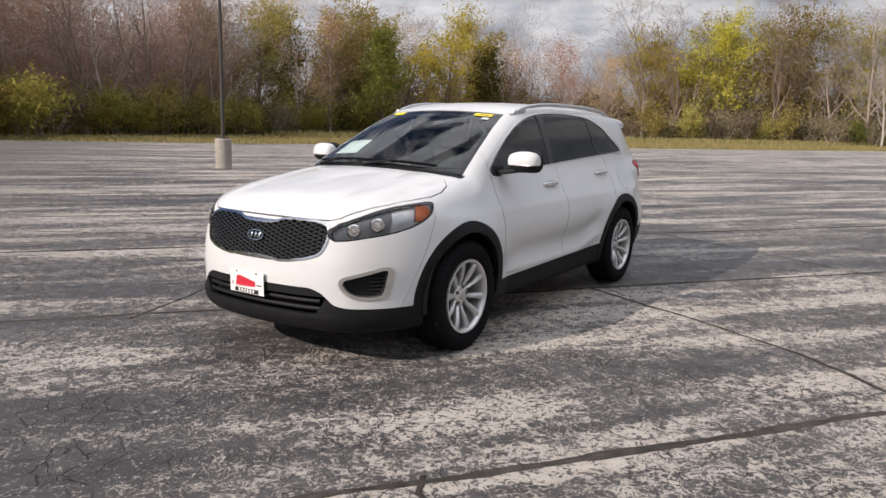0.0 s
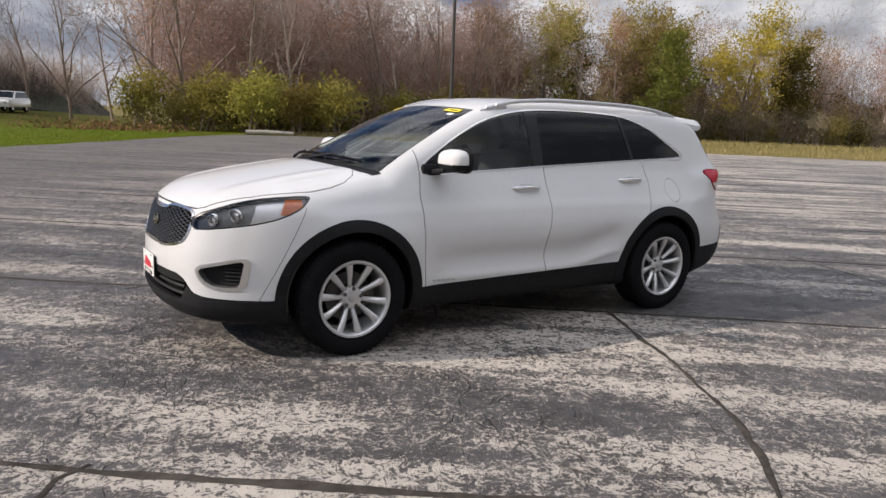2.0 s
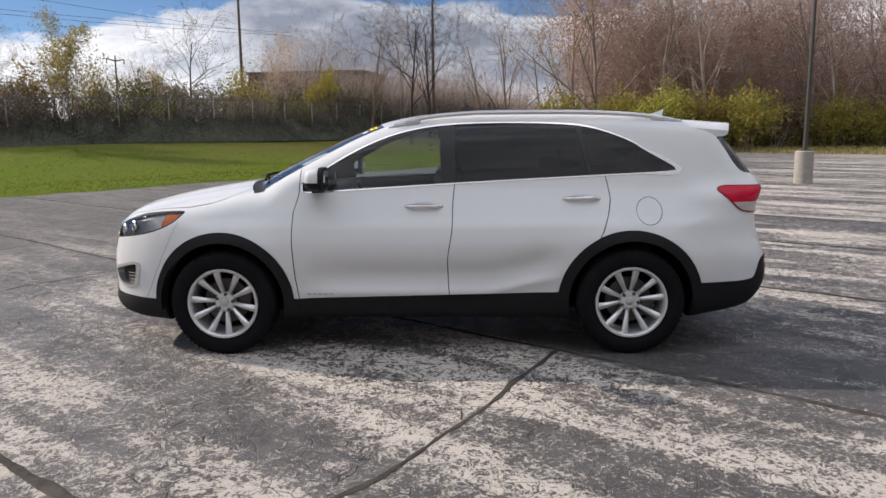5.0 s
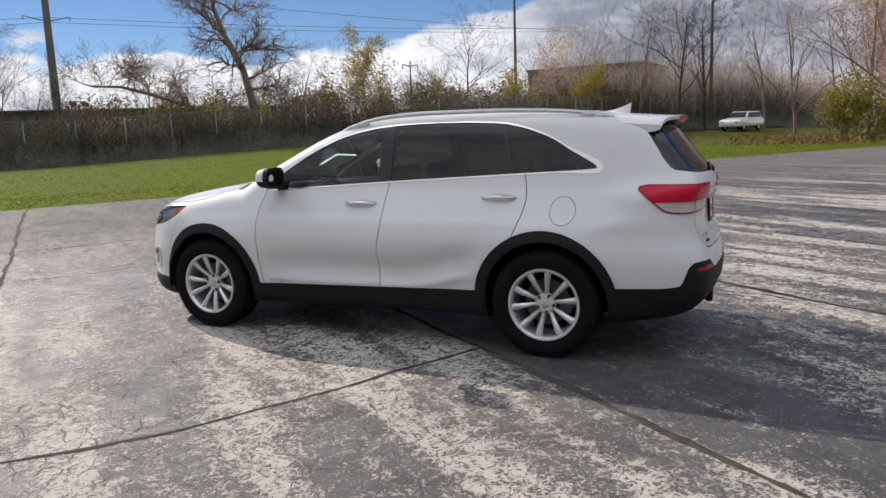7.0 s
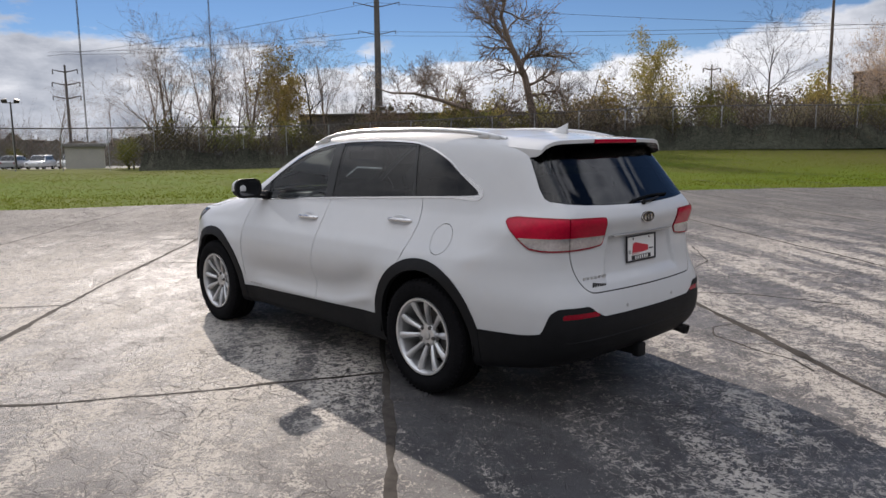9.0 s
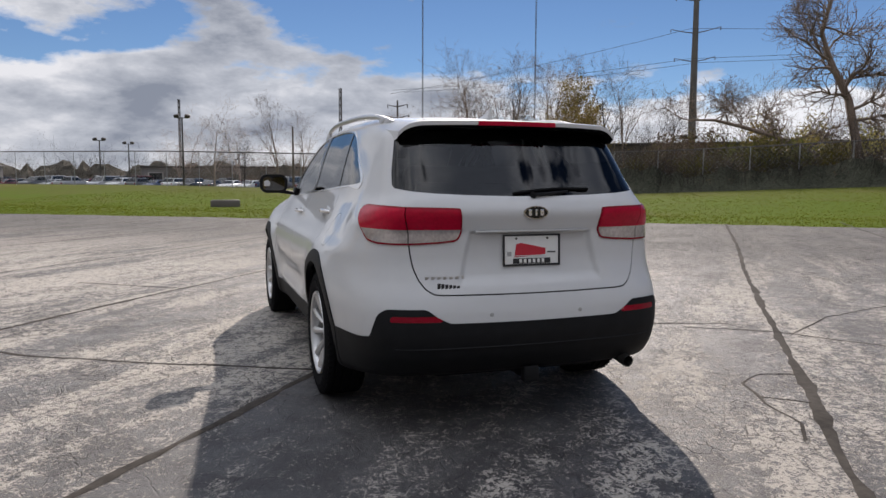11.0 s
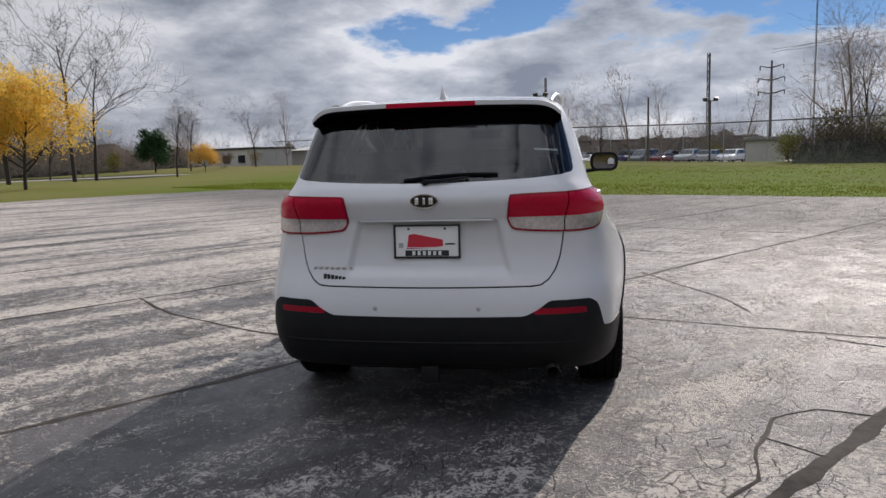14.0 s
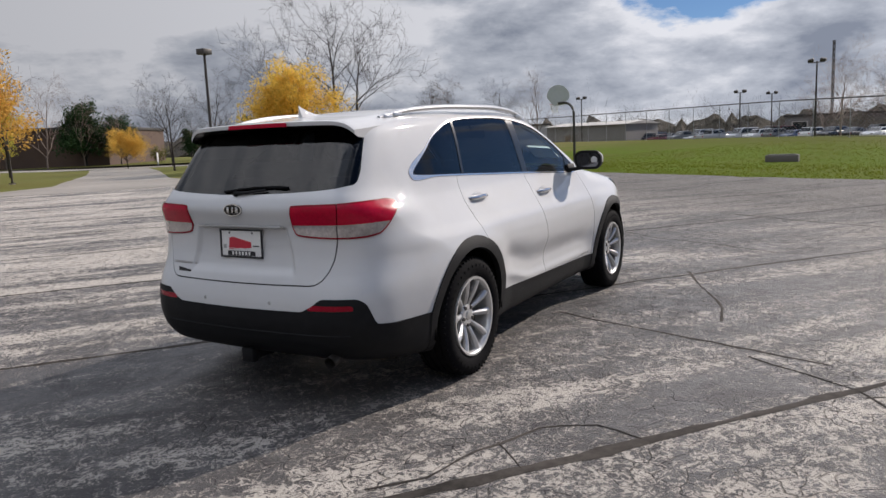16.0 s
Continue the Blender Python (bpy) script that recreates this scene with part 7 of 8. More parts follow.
# the old leaning tree by the fence
def old_tree():
    """A leaning trunk with a crooked top and one long low limb, both set with crooked twigs."""
    rng = np.random.default_rng(19)
    t = thing("old_tree", "large old bare dark tree with a long low limb", "tree", "trees and bushes round the lot")
    side, away = np.array([0.777, 0.63, 0.0]), np.array([-0.63, 0.777, 0.0])
    fine = []

    def twig(p, d, length, r, level):
        k = 4 if level < 2 else 3
        for i in range(k):
            d = d + rng.normal(0, 0.20, 3) + np.array([0, 0, 0.03])
            d /= np.linalg.norm(d)
            q = p + d * length / k
            fine.append((p, q, max(r * (1 - 0.7 * i / k), 0.012), max(r * (1 - 0.7 * (i + 1) / k), 0.010)))
            p = q
            if level < 4:
                for _ in range((3, 3, 2, 1)[level] if i else 1):
                    out = np.cross(d, rng.normal(0, 1, 3))
                    nd = d * 0.75 + out / np.linalg.norm(out) * rng.uniform(0.5, 0.95)
                    twig(p, nd / np.linalg.norm(nd), length * rng.uniform(0.42, 0.66), r * rng.uniform(0.4, 0.6), level + 1)

    def limb(name, line, r0, r1, start, boughs, reach):
        pts = [side * u + away * w + np.array([0, 0, z]) for u, w, z in line]
        n = len(pts) - 1
        bm = bmesh.new()
        bm_tube(bm, pts, [r0 + (r1 - r0) * i / n for i in range(n + 1)], 8)
        part(name, bm, "bark_brown", t)
        for j in range(boughs):
            f = start + (n - start) * (j + rng.uniform(0.2, 0.9)) / boughs
            i = min(int(f), n - 1)
            p = pts[i] + (pts[i + 1] - pts[i]) * (f - i)
            d = side * rng.normal(0, 0.8) + away * rng.normal(0, 0.6) + np.array([0, 0, rng.uniform(0.1, 0.9)])
            twig(p, d / np.linalg.norm(d), reach * rng.uniform(0.7, 1.15), (r0 + (r1 - r0) * f / n) * 0.5, 1)
        twig(pts[-1], (pts[-1] - pts[-2]) / np.linalg.norm(pts[-1] - pts[-2]), reach, r1 * 0.9, 1)

    limb("trunk", [(0.3, 0, -0.3), (0.2, 0, 1.2), (0.1, 0.2, 3.3), (-0.6, 0.3, 6.4), (-1.8, 0.1, 9.0), (-2.5, -0.2, 11.2), (-2.0, -0.3, 13.2)], 0.42, 0.12, 2.4, 19, 3.0)
    limb("low_limb", [(0.0, 0, 0.2), (-1.2, -0.2, 0.9), (-2.6, -0.3, 2.5), (-5.2, -0.5, 3.8), (-7.6, -0.4, 4.6), (-9.7, -0.2, 5.2), (-11.8, 0.1, 5.3)], 0.30, 0.07, 2.0, 14, 2.3)
    tagged(put("crown", tubes(fine, "crown", "bark_brown"), t), "crooked bare twigs", kind="stuff")
    t.location = (-35.4, 43.6, float(land(np.array([-35.4]), np.array([43.6]))[0]) - 0.3)


old_tree()


# grass blades, dry weeds and fallen leaves
def tufts(name, label, category, spots, height, mat, seed, blades=3, width=0.02):
    rng = np.random.default_rng(seed)
    p = np.repeat(np.array(spots), blades, 0)
    n = len(p)
    p = p + np.concatenate([rng.normal(0, 0.05, (n, 2)), np.zeros((n, 1))], 1)
    a = rng.uniform(0, 2 * math.pi, n)
    side = np.stack([np.cos(a), np.sin(a), np.zeros(n)], 1)
    h = height * rng.uniform(0.5, 1.3, n)
    lean = np.stack([rng.normal(0, 0.4, n) * h, rng.normal(0, 0.4, n) * h, h], 1)
    w = width * rng.uniform(0.6, 1.4, n)[:, None]
    V = np.stack([p - side * w, p + side * w, p + lean], 1).reshape(-1, 3)
    put_ob = put(name, mesh_from(name, V, np.arange(3 * n).reshape(-1, 3), mat, smooth=False))
    tagged(put_ob, label, category, kind="stuff")


def scatter(n, seed, inside):
    rng = np.random.default_rng(seed)
    s, o = rng.uniform(*inside[0], n), rng.uniform(0, 1, n) ** 2.4 * (inside[1][1] - inside[1][0]) + inside[1][0]
    x, y = EDGE.x + ALONG.x * s + OUT.x * o, EDGE.y + ALONG.y * s + OUT.y * o
    ok = poly_dist(x, y, LOT) > 0.02
    x, y = x[ok], y[ok]
    return np.stack([x, y, land(x, y) - 0.01], 1)


tufts("grass", "short green mown grass blades along the lot", "grass", scatter(60000, 3, ((-22, 60), (-0.5, 30))), 0.045, "blade_green", 4, 3, 0.02)
rngw = np.random.default_rng(8)
k = rngw.uniform(0, 1, 26000)
wx, wy = 12 + 76 * k, 42 - 54 * k
dd = rngw.uniform(0.4, 20, 26000)
wx, wy = wx + 0.57 * dd, wy + 0.82 * dd
ok = poly_dist(wx, wy, LOT) > 0.3
tufts("dry_grass", "dry straw-coloured grass and weeds before the woods", "grass", np.stack([wx, wy, land(wx, wy)], 1)[ok], 0.22, "blade_dry", 5, 2, 0.03)
k2 = rngw.uniform(0, 1, 5000)
tx, ty = 40 + 55 * k2, 44 - 44 * k2 + rngw.uniform(-3, 4, 5000)
tufts("weeds", "tall brown dry weeds in front of the trees", "grass", np.stack([tx + 3, ty + 2, land(tx + 3, ty + 2)], 1), 0.55, "blade_dry", 6, 3, 0.04)
lx, ly = rngw.normal(4.5, 2.6, 1300), rngw.normal(44.5, 1.6, 1300)
ob = put("fallen_leaves", leaves(np.stack([lx, ly, land(lx, ly) + 0.05 + np.abs(rngw.normal(0, 0.08, 1300))], 1), "fallen_leaves", "leaf_litter", 0.22, rngw))
tagged(ob, "heap of fallen orange-brown leaves on the grass", "leaves", kind="stuff")


# ---- lamps, hoop, fence, poles ----
def lot_lamp(x, y, base_h, base_r, pole_h, base_round, label):
    t = thing("street_lamp", label, "street lamp", "lamps of the parking lot", at=pose(x, y, 0))
    bm = bmesh.new()
    if base_round:
        bm_lathe(bm, [(base_r, -0.1), (base_r, base_h - 0.03), (base_r - 0.03, base_h)], 24, "z")
    else:
        bm_box(bm, (base_r * 2, base_r * 2, base_h + 0.1), Matrix.Translation((0, 0, base_h / 2 - 0.05)), 0.03)
    part("base", bm, "concrete", t, "weathered concrete lamp base")
    bm = bmesh.new()
    bm_tube(bm, [(0, 0, base_h), (0, 0, pole_h)], [0.06, 0.045], 10)
    bm_box(bm, (0.26, 0.26, 0.03), Matrix.Translation((0, 0, base_h + 0.015)), 0.008)
    part("pole", bm, "pole_dark", t)
    bm = bmesh.new()
    bm_box(bm, (0.42, 0.36, 0.20), Matrix.Translation((0, 0, pole_h + 0.05)), 0.03)
    part("lamp_head", bm, "pole_dark", t, "dark box lamp head")
    return t


lot_lamp(9.5, 14.5, 0.88, 0.24, 6.2, True, "dark lamp post on a round concrete base")
lot_lamp(-13.75, -17.5, 0.38, 0.14, 4.75, False, "dark lamp post on a square concrete base")
lot_lamp(-17.1, -36.1, 0.05, 0.12, 2.8, False, "short dark lamp post beside the driveway")


def flood_lamp(x, y, h):
    z = float(land(np.array([x]), np.array([y]))[0])
    t = thing("street_lamp", "tall dark twin flood lamp in the far car park", "street lamp", "lamps of the far car park", at=pose(x, y, z, 0, 0, 80))
    bm = bmesh.new()
    bm_tube(bm, [(0, 0, -0.1), (0, 0, h)], [0.12, 0.08], 8)
    part("pole", bm, "pole_dark", t)
    bm = bmesh.new()
    bm_tube(bm, [(-0.65, 0, h - 0.1), (0.65, 0, h - 0.1)], 0.05, 6)
    part("arm", bm, "pole_dark", t)
    for sx in (-0.6, 0.6):
        bm = bmesh.new()
        bm_box(bm, (0.55, 0.5, 0.35), pose(sx, 0, h + 0.12, 18, sx * 20, 0), 0.05)
        part("lamp_head", bm, "pole_dark", t)


for x, y, h in ((-84.5, -2.4, 8.6), (-87.4, 17.5, 7.6), (-112.0, -14.0, 7.2), (-110.0, -37.5, 7.6), (-124.0, -11.0, 7.2), (-60.0, 48.0, 5.0)):
    flood_lamp(x, y, h)


def basketball_hoop(x, y, turn):
    z = float(land(np.array([x]), np.array([y]))[0])
    t = thing("basketball_hoop", "basketball hoop on a curved dark post beside the lawn", "basketball hoop", at=pose(x, y, z, 0, 0, turn))
    bm = bmesh.new()
    pts = [(0, 0, -0.1), (0, 0, 2.35)] + [(0.75 * (1 - math.cos(a)), 0, 2.35 + 0.55 * math.sin(a)) for a in [math.pi / 2 * i / 8 for i in range(1, 9)]] + [(1.15, 0, 2.9)]
    bm_tube(bm, pts, 0.062, 12)
    part("post", bm, "pole_dark", t, "curved dark steel post")
    bm = bmesh.new()
    out = [(-0.30, 0.0), (0.30, 0.0), (0.66, 0.36)] + [(0.68 * math.cos(radians(a)), 0.42 + 0.56 * math.sin(radians(a))) for a in range(10, 171, 16)] + [(-0.66, 0.36)]
    bm_prism(bm, out, 0.035, pose(1.17, 0, 2.80, 90, 0, 90))
    part("backboard", bm, "board_white", t, "grey-white fan-shaped backboard")
    bm = bmesh.new()
    bm_lathe(bm, [(0.23 + 0.012 * math.cos(a), 0.012 * math.sin(a)) for a in [2 * math.pi * i / 6 for i in range(6)]], 24, "z", pose(1.50, 0, 2.86), closed=True)
    bm_box(bm, (0.12, 0.12, 0.05), Matrix.Translation((1.24, 0, 2.86)), 0.01)
    part("rim", bm, "rim_orange", t, "orange steel rim")
    bm = bmesh.new()
    for k in range(12):
        for sgn in (-1, 1):
            a0 = 2 * math.pi * k / 12
            pts = [(1.50 + r * math.cos(a0 + sgn * s), r * math.sin(a0 + sgn * s), 2.86 - h) for r, s, h in ((0.225, 0, 0.0), (0.19, 0.26, 0.13), (0.15, 0.52, 0.27), (0.125, 0.78, 0.40))]
            bm_tube(bm, pts, 0.006, 3, False)
    part("net", bm, "net_white", t, "white cord net")


basketball_hoop(-28.6, -9.3, -122)


def fence():
    t = thing("fence", "grey chain-link fence with steel posts beyond the lawn", "fence")
    span = list(np.arange(-62, 74, 3.0))
    tops = []
    for s in span:
        x, y, _ = at_edge(float(s), fence_out(s))
        z = float(land(np.array([x]), np.array([y]))[0])
        bm = bmesh.new()
        bm_tube(bm, [(x, y, z - 0.1), (x, y, z + 2.9)], 0.045 if s > 4 else 0.028, 6)
        part("post", bm, "galvanised", t)
        tops.append((x, y, z))
    for name, hgt, r in (("top_rail", 2.88, 0.045), ("bottom_wire", 0.08, 0.012)):
        bm = bmesh.new()
        bm_tube(bm, [(x, y, z + hgt) for x, y, z in tops], r, 5)
        part(name, bm, "pole_steel", t)
    segs = []
    for (ax, ay, az), (bx, by, bz) in zip(tops, tops[1:]):
        for k in range(-9, 10):
            for sgn in (-1, 1):
                u0, u1 = k / 9, k / 9 + 0.95
                if sgn < 0:
                    u0, u1 = u1, u0
                z0, z1 = 0.1, 2.85
                # clip the slanting wire to its bay
                c0, c1 = (0 - u0) / (u1 - u0), (1 - u0) / (u1 - u0)
                t0, t1 = max(0, min(c0, c1)), min(1, max(c0, c1))
                if t1 - t0 < 0.03:
                    continue
                p = []
                for w in (t0, t1):
                    u, h = u0 + (u1 - u0) * w, z0 + (z1 - z0) * w
                    p.append(np.array([ax + (bx - ax) * u, ay + (by - ay) * u, az + (bz - az) * u + h]))
                segs.append((p[0], p[1], 0.0045, 0.0045))
    tagged(put("wire_mesh", tubes(segs, "wire_mesh", "galvanised"), t), "thin slanting fence wires", kind="stuff")


fence()


def utility_pole(x, y, h, r, mat, arms, label, lean=0.0):
    z = float(land(np.array([x]), np.array([y]))[0])
    t = thing("utility_pole", label, "utility pole", "poles behind the lawn", at=pose(x, y, z, 0, lean, -38))
    bm = bmesh.new()
    bm_tube(bm, [(0, 0, -0.2), (0, 0, h)], [r, r * 0.55], 10)
    part("pole", bm, mat, t)
    for k, (ah, al) in enumerate(arms):
        for sgn in (-1, 1):
            bm = bmesh.new()
            lift = al * 0.22
            bm_tube(bm, [(0, 0, ah), (0, sgn * al * 0.5, ah + lift * 0.4), (0, sgn * al, ah + lift)], [0.12, 0.09, 0.06], 6)
            arm = part("cross_arm", bm, mat, t)
            bm = bmesh.new()
            bm_lathe(bm, [(0.05, 0.0), (0.11, -0.15), (0.05, -0.3), (0.11, -0.45), (0.04, -0.6)], 8, "z", Matrix.Translation((0, sgn * al, ah + lift - 0.05)))
            part("insulator", bm, mat, arm)
    return t


utility_pole(-112.5, 88.2, 37.6, 0.80, "pole_steel", ((22.1, 3.6), (27.3, 4.4), (33.2, 3.6)), "tall dark steel power pole with three pairs of arms")
utility_pole(-22.2, 70.8, 15.5, 0.19, "pole_wood", (), "tall thin wooden utility pole")
utility_pole(-2.6, 69.4, 15.0, 0.19, "pole_wood", (), "tall thin wooden utility pole")
utility_pole(-45.6, 93.4, 10.5, 0.16, "pole_wood", ((9.8, 1.2),), "wooden utility pole with a cross arm")
utility_pole(-110.0, 30.0, 14.2, 0.26, "pole_steel", ((9.5, 1.9), (11.4, 1.9), (13.2, 1.7)), "distant steel power pole with arms")
utility_pole(-84.0, 10.0, 8.0, 0.16, "pole_wood", (), "plain wooden utility pole")


def mast(x, y, h, r, label):
    t = thing("radio_mast", label, "radio mast", "masts on the horizon", at=pose(x, y, 0))
    bm = bmesh.new()
    for k in range(3):
        a = 2 * math.pi * k / 3
        bm_tube(bm, [(r * math.cos(a), r * math.sin(a), -0.2), (r * math.cos(a), r * math.sin(a), h)], r * 0.34, 4)
    part("mast_leg", bm, "pole_steel", t)
    bm = bmesh.new()
    n = int(h / (r * 5))
    for i in range(n):
        z0, z1 = h * i / n, h * (i + 1) / n
        for k in range(3):
            a, b = 2 * math.pi * (k + i) / 3, 2 * math.pi * (k + 1 + i) / 3
            bm_tube(bm, [(r * math.cos(a), r * math.sin(a), z0), (r * math.cos(b), r * math.sin(b), z1)], r * 0.16, 3, False)
    part("lattice", bm, "pole_steel", t)


mast(-463.0, 143.5, 172.0, 0.40, "tall thin lattice radio mast far away")
mast(-437.0, 212.0, 172.0, 0.40, "tall thin lattice radio mast far away")
mast(-142.0, 27.0, 18.5, 0.28, "short lattice tower far away")
mast(-144.6, -3.4, 15.5, 0.2, "thin lattice mast far away")

# overhead wires
wires = thing("overhead_wire", "thin dark overhead wires between the poles", "wire")
for k, (h0, h1, off) in enumerate(((22.9, 24.0, 3.6), (22.9, 24.0, -3.6), (28.2, 23.0, 4.4))):
    for a, b in (((-112.5, 88.2), (-40.0, 172.0)), ((-112.5, 88.2), (-190.0, 52.0))):
        bm = bmesh.new()
        pts = []
        for i in range(17):
            s = i / 16
            pts.append((a[0] + (b[0] - a[0]) * s + off * 0.5, a[1] + (b[1] - a[1]) * s - off * 0.6, h0 + (h1 - h0) * s - 1.6 * 4 * s * (1 - s) * 0.5))
        bm_tube(bm, pts, 0.034, 4)
        part("wire", bm, "pole_dark", wires)


# ---- buildings ----
def building(name, label, centre, turn, size, wall_mat, roof_mat, windows, storeys=1, rise=0.0, base=0.0):
    w, d, h = size
    t = thing(name, label, "building", at=pose(*centre, base, 0, 0, turn))
    bm = bmesh.new()
    bm_box(bm, (w, d, h + 0.5), Matrix.Translation((0, 0, h / 2 - 0.25)))
    part("wall", bm, wall_mat, t)
    bm = bmesh.new()
    if rise:
        bm_prism(bm, [(-d / 2 - 0.5, 0), (d / 2 + 0.5, 0), (0, rise)], w + 0.8, pose(-w / 2 - 0.4, 0, h, 90, 0, 90))
    else:
        bm_box(bm, (w + 0.4, d + 0.4, 0.35), Matrix.Translation((0, 0, h + 0.12)), 0.04)
    part("roof", bm, roof_mat, t)
    if windows:
        gap = w / windows
        for f in range(storeys):
            zc = h * (f + 0.55) / storeys
            for k in range(windows):
                x = -w / 2 + gap * (k + 0.5)
                bm = bmesh.new()
                bm_box(bm, (gap * 0.55, 0.16, h / storeys * 0.42), Matrix.Translation((x, -d / 2 - 0.02, zc)), 0.02)
                win = part("window", bm, "wall_pale", t)
                bm = bmesh.new()
                bm_box(bm, (gap * 0.46, 0.06, h / storeys * 0.36), Matrix.Translation((x, -d / 2 - 0.09, zc)))
                part("pane", bm, "window_dark", win)
    return t


building("warehouse", "long low dark warehouse behind the fence", (-66.0, 62.0), 47, (34, 14, 4.6), "wall_dark", "roof_dark", 0, base=0.3)
building("brick_building", "brown brick building above the trees", (-21.0, 106.0), -8, (17, 12, 8.6), "brick_brown", "roof_dark", 5, 2, base=1.0)
building("office_building", "low flat brown office building beyond the driveway", (-56.0, -86.5), 34, (22, 14, 4.2), "brick_brown", "roof_dark", 6, base=0.1)
building("office_building", "low flat brown office building beyond the driveway", (-36.0, -97.0), 20, (18, 12, 4.0), "brick_brown", "roof_dark", 5, base=0.1)
building("shed_building", "long pale grey metal shed behind parked cars", (-122.0, -38.0), -101 + 180, (15, 12, 3.4), "wall_grey", "wall_pale", 0, rise=0.6, base=-0.9)
building("shed_building", "grey industrial hall behind the far car park", (-134.0, 11.0), 86, (40, 14, 3.4), "wall_grey", "roof_dark", 9, base=-0.9)
building("shed_building", "low pale shop building behind the far car park", (-132.0, -64.0), 60, (24, 10, 4.0), "wall_pale", "roof_dark", 5, base=-0.9)
building("container", "small pale storage container beyond the lawn", (-72.0, 20.0), 70, (3.4, 2.4, 1.7), "wall_pale", "wall_grey", 0)

# low concrete block on the lawn
t = thing("concrete_block", "low grey concrete block lying on the lawn", "block", at=pose(-28.2, -0.2, float(land(np.array([-28.2]), np.array([-0.2]))[0]), 0, 0, 88))
bm = bmesh.new()
bm_box(bm, (1.25, 0.5, 0.34), Matrix.Translation((0, 0, 0.12)), 0.03)
part("block", bm, "wall_dark", t)
bm = bmesh.new()
bm_box(bm, (1.1, 0.36, 0.03), Matrix.Translation((0, 0, 0.30)), 0.01)
part("lid", bm, "dark_metal", t)
t = thing("log", "pale fallen log at the edge of the grass", "log", at=pose(13.6, 41.6, 0.08, 0, 0, -24))
bm = bmesh.new()
bm_tube(bm, [(-1.5, 0, 0.04), (-0.4, 0.05, 0.08), (0.6, -0.03, 0.07), (1.5, 0.04, 0.05)], [0.17, 0.16, 0.15, 0.12], 10)
part("trunk", bm, "bark_pale", t)
t = thing("sign", "small white sign on a post beside the driveway", "sign", at=pose(-42.0, -55.3, 0.05, 0, 0, 40))
bm = bmesh.new()
bm_box(bm, (0.6, 0.06, 0.9), Matrix.Translation((0, 0, 0.75)), 0.02)
part("panel", bm, "board_white", t)
bm = bmesh.new()
bm_tube(bm, [(0, 0, -0.1), (0, 0, 0.35)], 0.05, 6)
part("post", bm, "galvanised", t)


# ---- vehicles in the far car park ----
SHAPES = {
    "sedan": ([(-2.3, 0.35), (-2.3, 0.68), (-2.1, 0.80), (-1.0, 0.93), (2.1, 0.98), (2.3, 0.85), (2.3, 0.38)], [(-1.05, 0.92), (-0.25, 1.40), (0.95, 1.42), (1.75, 0.97)], 1.8),
    "suv": ([(-2.3, 0.40), (-2.3, 0.80), (-2.1, 0.98), (-1.0, 1.08), (2.15, 1.10), (2.3, 0.95), (2.3, 0.42)], [(-1.05, 1.06), (-0.35, 1.66), (1.75, 1.68), (2.15, 1.08)], 1.88),
    "van": ([(-2.5, 0.42), (-2.5, 0.85), (-2.3, 1.02), (-1.5, 1.15), (2.5, 1.18), (2.55, 0.95), (2.55, 0.42)], [(-1.6, 1.13), (-0.8, 1.92), (2.35, 1.95), (2.5, 1.15)], 1.98),
    "pickup": ([(-2.7, 0.50), (-2.7, 0.90), (-2.5, 1.10), (-1.3, 1.18), (2.8, 1.15), (2.85, 0.95), (2.85, 0.52)], [(-1.35, 1.16), (-0.65, 1.80), (0.75, 1.82), (0.98, 1.16)], 1.95),
}


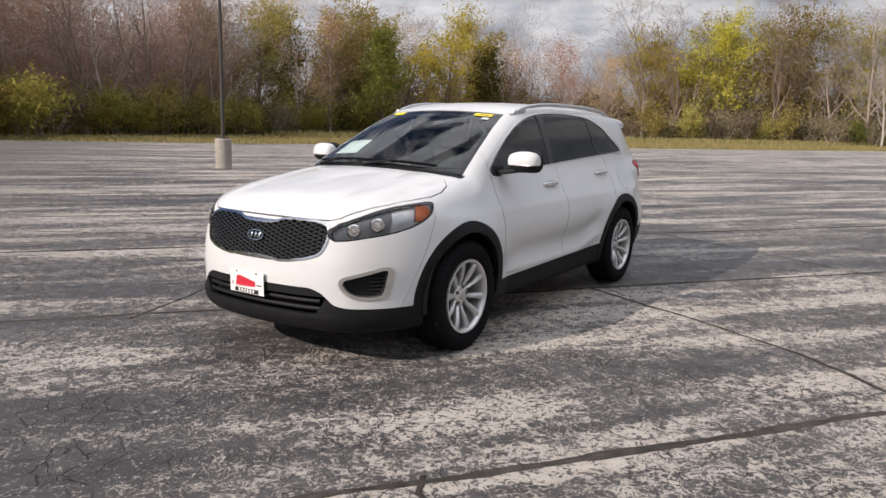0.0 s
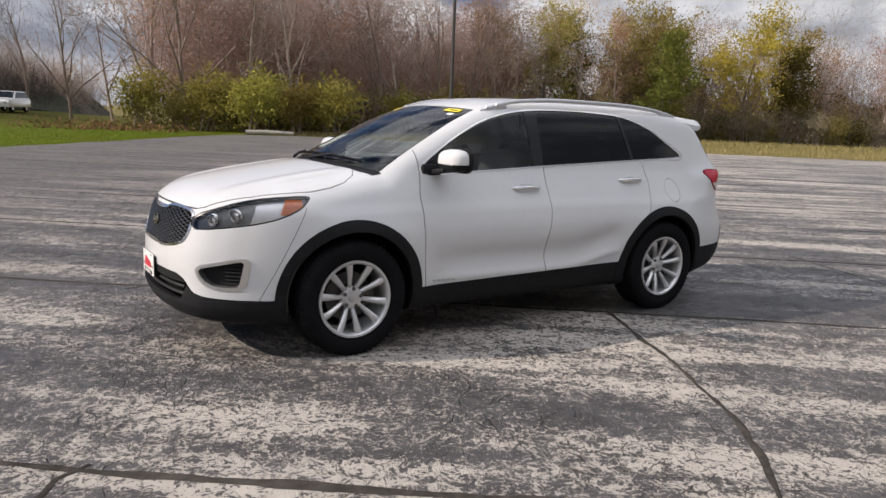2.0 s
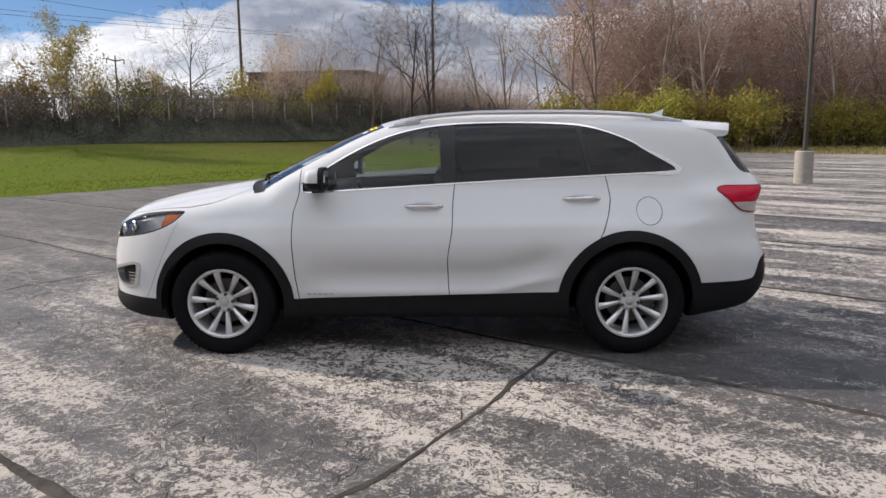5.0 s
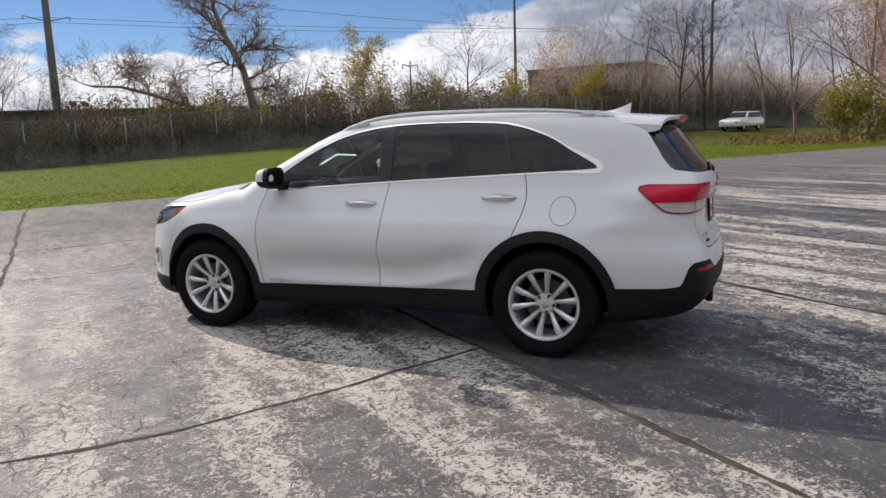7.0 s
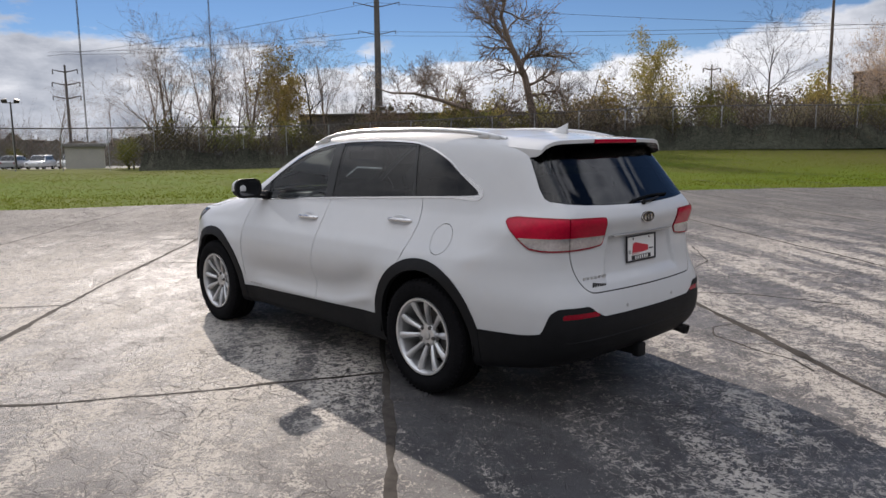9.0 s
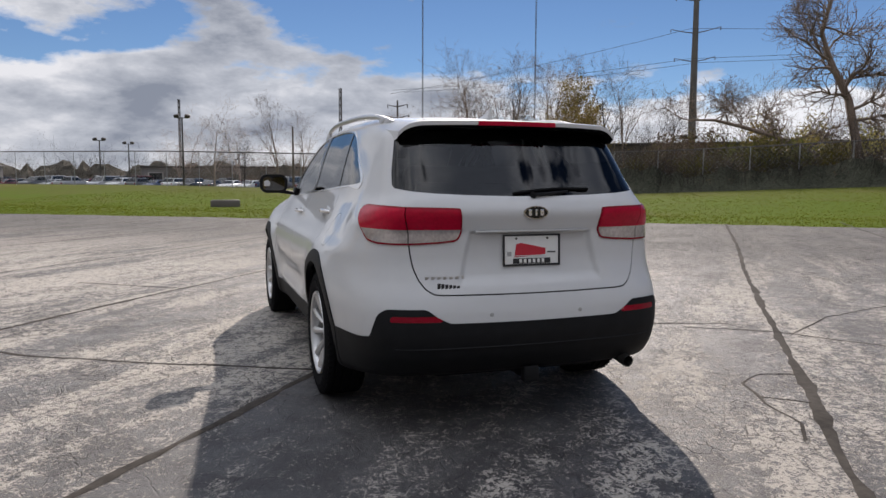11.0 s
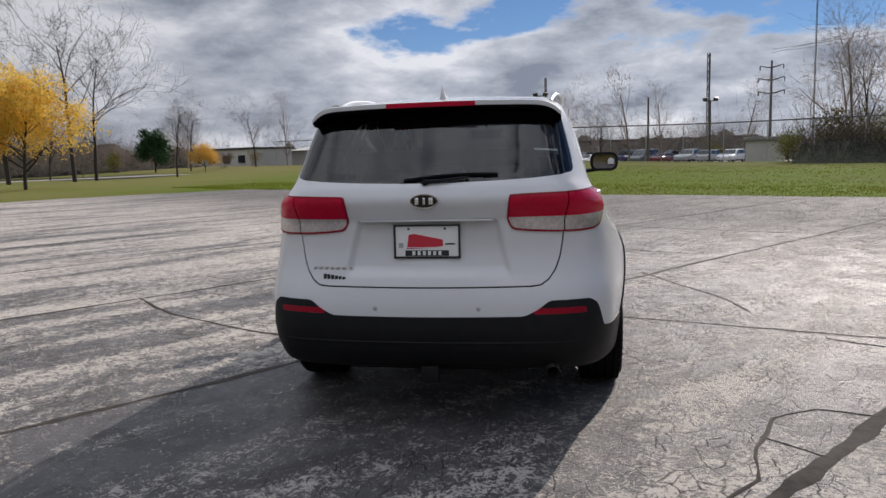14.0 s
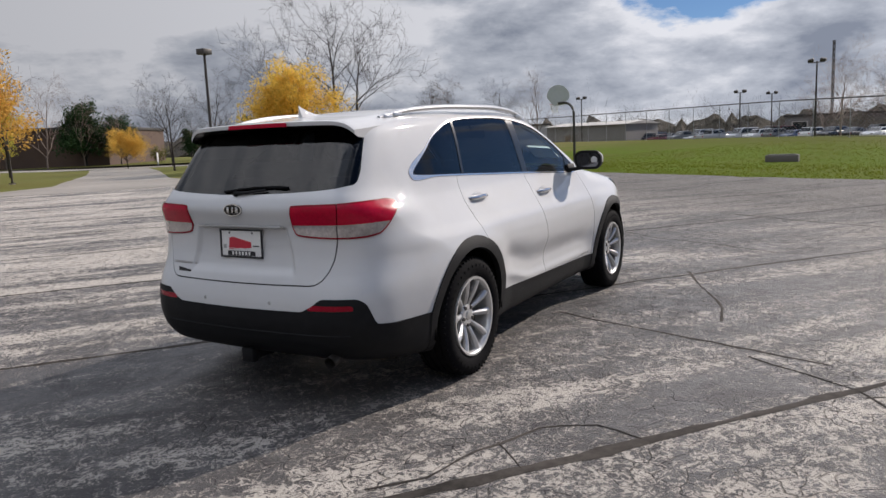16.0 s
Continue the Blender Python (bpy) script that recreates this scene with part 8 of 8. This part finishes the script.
def far_vehicle(shape, coat, label):
    lower, upper, width = SHAPES[shape]
    t = thing("parked_car", label, "car", "vehicles in the far car park")
    bm = bmesh.new()
    for outline, w0, w1 in ((lower, width, width), (upper, width - 0.12, width - 0.42)):
        zs = [p[1] for p in outline]
        lo, hi = min(zs), max(zs)
        L, R = [], []
        for x, z in outline:
            w = w0 + (w1 - w0) * (z - lo) / (hi - lo)
            L.append(bm.verts.new((x, -w / 2, z)))
            R.append(bm.verts.new((x, w / 2, z)))
        bm.faces.new(L)
        bm.faces.new(R[::-1])
        n = len(L)
        for i in range(n):
            j = (i + 1) % n
            bm.faces.new((L[i], R[i], R[j], L[j]))
    bmesh.ops.bevel(bm, geom=[e for e in bm.edges], offset=0.06, segments=2, affect="EDGES", profile=0.5, clamp_overlap=True)
    body = part("body", bm, "coat_" + coat, t)
    (ax, az), (bx, bz), (cx, cz), (dx, dz) = upper
    for side in (-1, 1):
        bm = bmesh.new()
        vs = []
        for x, z in ((ax + 0.28, az + 0.07), (bx + 0.06, bz - 0.09), (cx - 0.06, cz - 0.09), (dx - 0.22, dz + 0.07)):
            w = (width - 0.12) + (-0.30) * (z - az) / (bz - az) + 0.02
            vs.append((x, side * w / 2, z))
        lo = [bm.verts.new(v) for v in vs]
        hi = [bm.verts.new((v[0], v[1] + side * 0.012, v[2])) for v in vs]
        bm.faces.new(hi)
        bm.faces.new(lo[::-1])
        for i in range(4):
            bm.faces.new((lo[i], lo[(i + 1) % 4], hi[(i + 1) % 4], hi[i]))
        part("side_window", bm, "window_dark", t)
    for (x0, z0), (x1, z1), nm in (((ax, az), (bx, bz), "windshield"), ((dx, dz), (cx, cz), "rear_window")):
        bm = bmesh.new()
        out = -1 if nm == "windshield" else 1
        vs = []
        for f, sgn in ((0.12, -1), (0.12, 1), (0.88, 1), (0.88, -1)):
            x, z = x0 + (x1 - x0) * f, z0 + (z1 - z0) * f
            w = (width - 0.30) - 0.26 * f
            vs.append((x + out * 0.03, sgn * w / 2, z + 0.03))
        a = [bm.verts.new(v) for v in vs]
        b = [bm.verts.new((v[0] - out * 0.02, v[1], v[2] - 0.02)) for v in vs]
        bm.faces.new(a)
        bm.faces.new(b[::-1])
        for i in range(4):
            bm.faces.new((a[i], a[(i + 1) % 4], b[(i + 1) % 4], b[i]))
        part(nm, bm, "window_dark", t)
    for x in (lower[0][0] + 0.85, lower[-1][0] - 0.95):
        for side in (-1, 1):
            bm = bmesh.new()
            bm_lathe(bm, [(0.20, -0.10), (0.33, -0.10), (0.34, 0.0), (0.33, 0.10), (0.20, 0.10)], 18, "y", Matrix.Translation((x, side * (width / 2 - 0.11), 0.34)), closed=True)
            wheel = part("wheel", bm, "rubber", t)
            bm = bmesh.new()
            bm_lathe(bm, [(0.001, -0.08), (0.2, -0.08), (0.2, 0.08), (0.001, 0.08)], 14, "y", Matrix.Translation((x, side * (width / 2 - 0.11), 0.34)))
            part("rim", bm, "wheel_silver", wheel)
    for side in (-1, 1):
        bm = bmesh.new()
        bm_box(bm, (0.05, 0.28, 0.12), Matrix.Translation((lower[0][0] - 0.01, side * (width / 2 - 0.28), lower[1][1] - 0.04)), 0.015)
        part("headlight", bm, "lamp_clear", t)
        bm = bmesh.new()
        bm_box(bm, (0.05, 0.22, 0.16), Matrix.Translation((lower[-1][0] + 0.01, side * (width / 2 - 0.22), lower[-2][1] - 0.06)), 0.015)
        part("tail_light", bm, "lamp_red_dark", t)
    return t


def fill_car_park():
    rnd = random.Random(12)
    park = slab("parking_strip", [at_edge(-112, 66)[:2], at_edge(-12, 66)[:2], at_edge(-12, 112)[:2], at_edge(-112, 112)[:2]], "far_asphalt", -0.86, "grey asphalt of the far car park", "pavement", 0.0, 4.0, 2)
    made = {}
    rows = []
    for k in range(29):
        rows.append((-100 + 2.9 * k + rnd.uniform(-0.3, 0.3), 72.0))
    for k in range(22):
        rows.append((-98 + 3.6 * k + rnd.uniform(-0.3, 0.3), 86.0))
    for k in range(16):
        rows.append((-100 + 4.6 * k + rnd.uniform(-0.3, 0.3), 102.0))
    pal = ("white", "white", "silver", "black", "grey", "maroon", "grey", "silver", "blue", "black")
    words = {"white": "white", "silver": "silver", "black": "black", "grey": "dark grey", "maroon": "dark red", "blue": "dark blue"}
    forms = {"sedan": "sedan", "suv": "SUV", "van": "van", "pickup": "pickup truck"}
    for k, (s, o) in enumerate(rows):
        if rnd.random() < 0.10:
            continue
        shape, coat = rnd.choice(("sedan", "suv", "suv", "sedan", "van", "pickup")), rnd.choice(pal)
        if (shape, coat) not in made:
            made[shape, coat] = far_vehicle(shape, coat, words[coat] + " " + forms[shape] + " parked in the far car park")
            made[shape, coat].location = (0, 0, -300)
        x, y, _ = at_edge(s, o)
        copy_thing(made[shape, coat], pose(x, y, -0.86, 0, 0, math.degrees(math.atan2(OUT.y, OUT.x)) + (180 if rnd.random() < 0.5 else 0) + rnd.uniform(-3, 3)))
    for m in made.values():
        for o in m.children_recursive + [m]:
            bpy.data.objects.remove(o)


fill_car_park()
v = far_vehicle("suv", "white", "white SUV parked beyond the fence")
v.matrix_world = pose(0.3, 65.5, float(land(np.array([0.3]), np.array([65.5]))[0]) + 0.02, 0, 0, 66)
v = far_vehicle("pickup", "silver", "silver pickup truck parked beyond the lawn")
x, y, _ = at_edge(2.5, 50.0)
v.matrix_world = pose(x, y, float(land(np.array([x]), np.array([y]))[0]), 0, 0, 60)
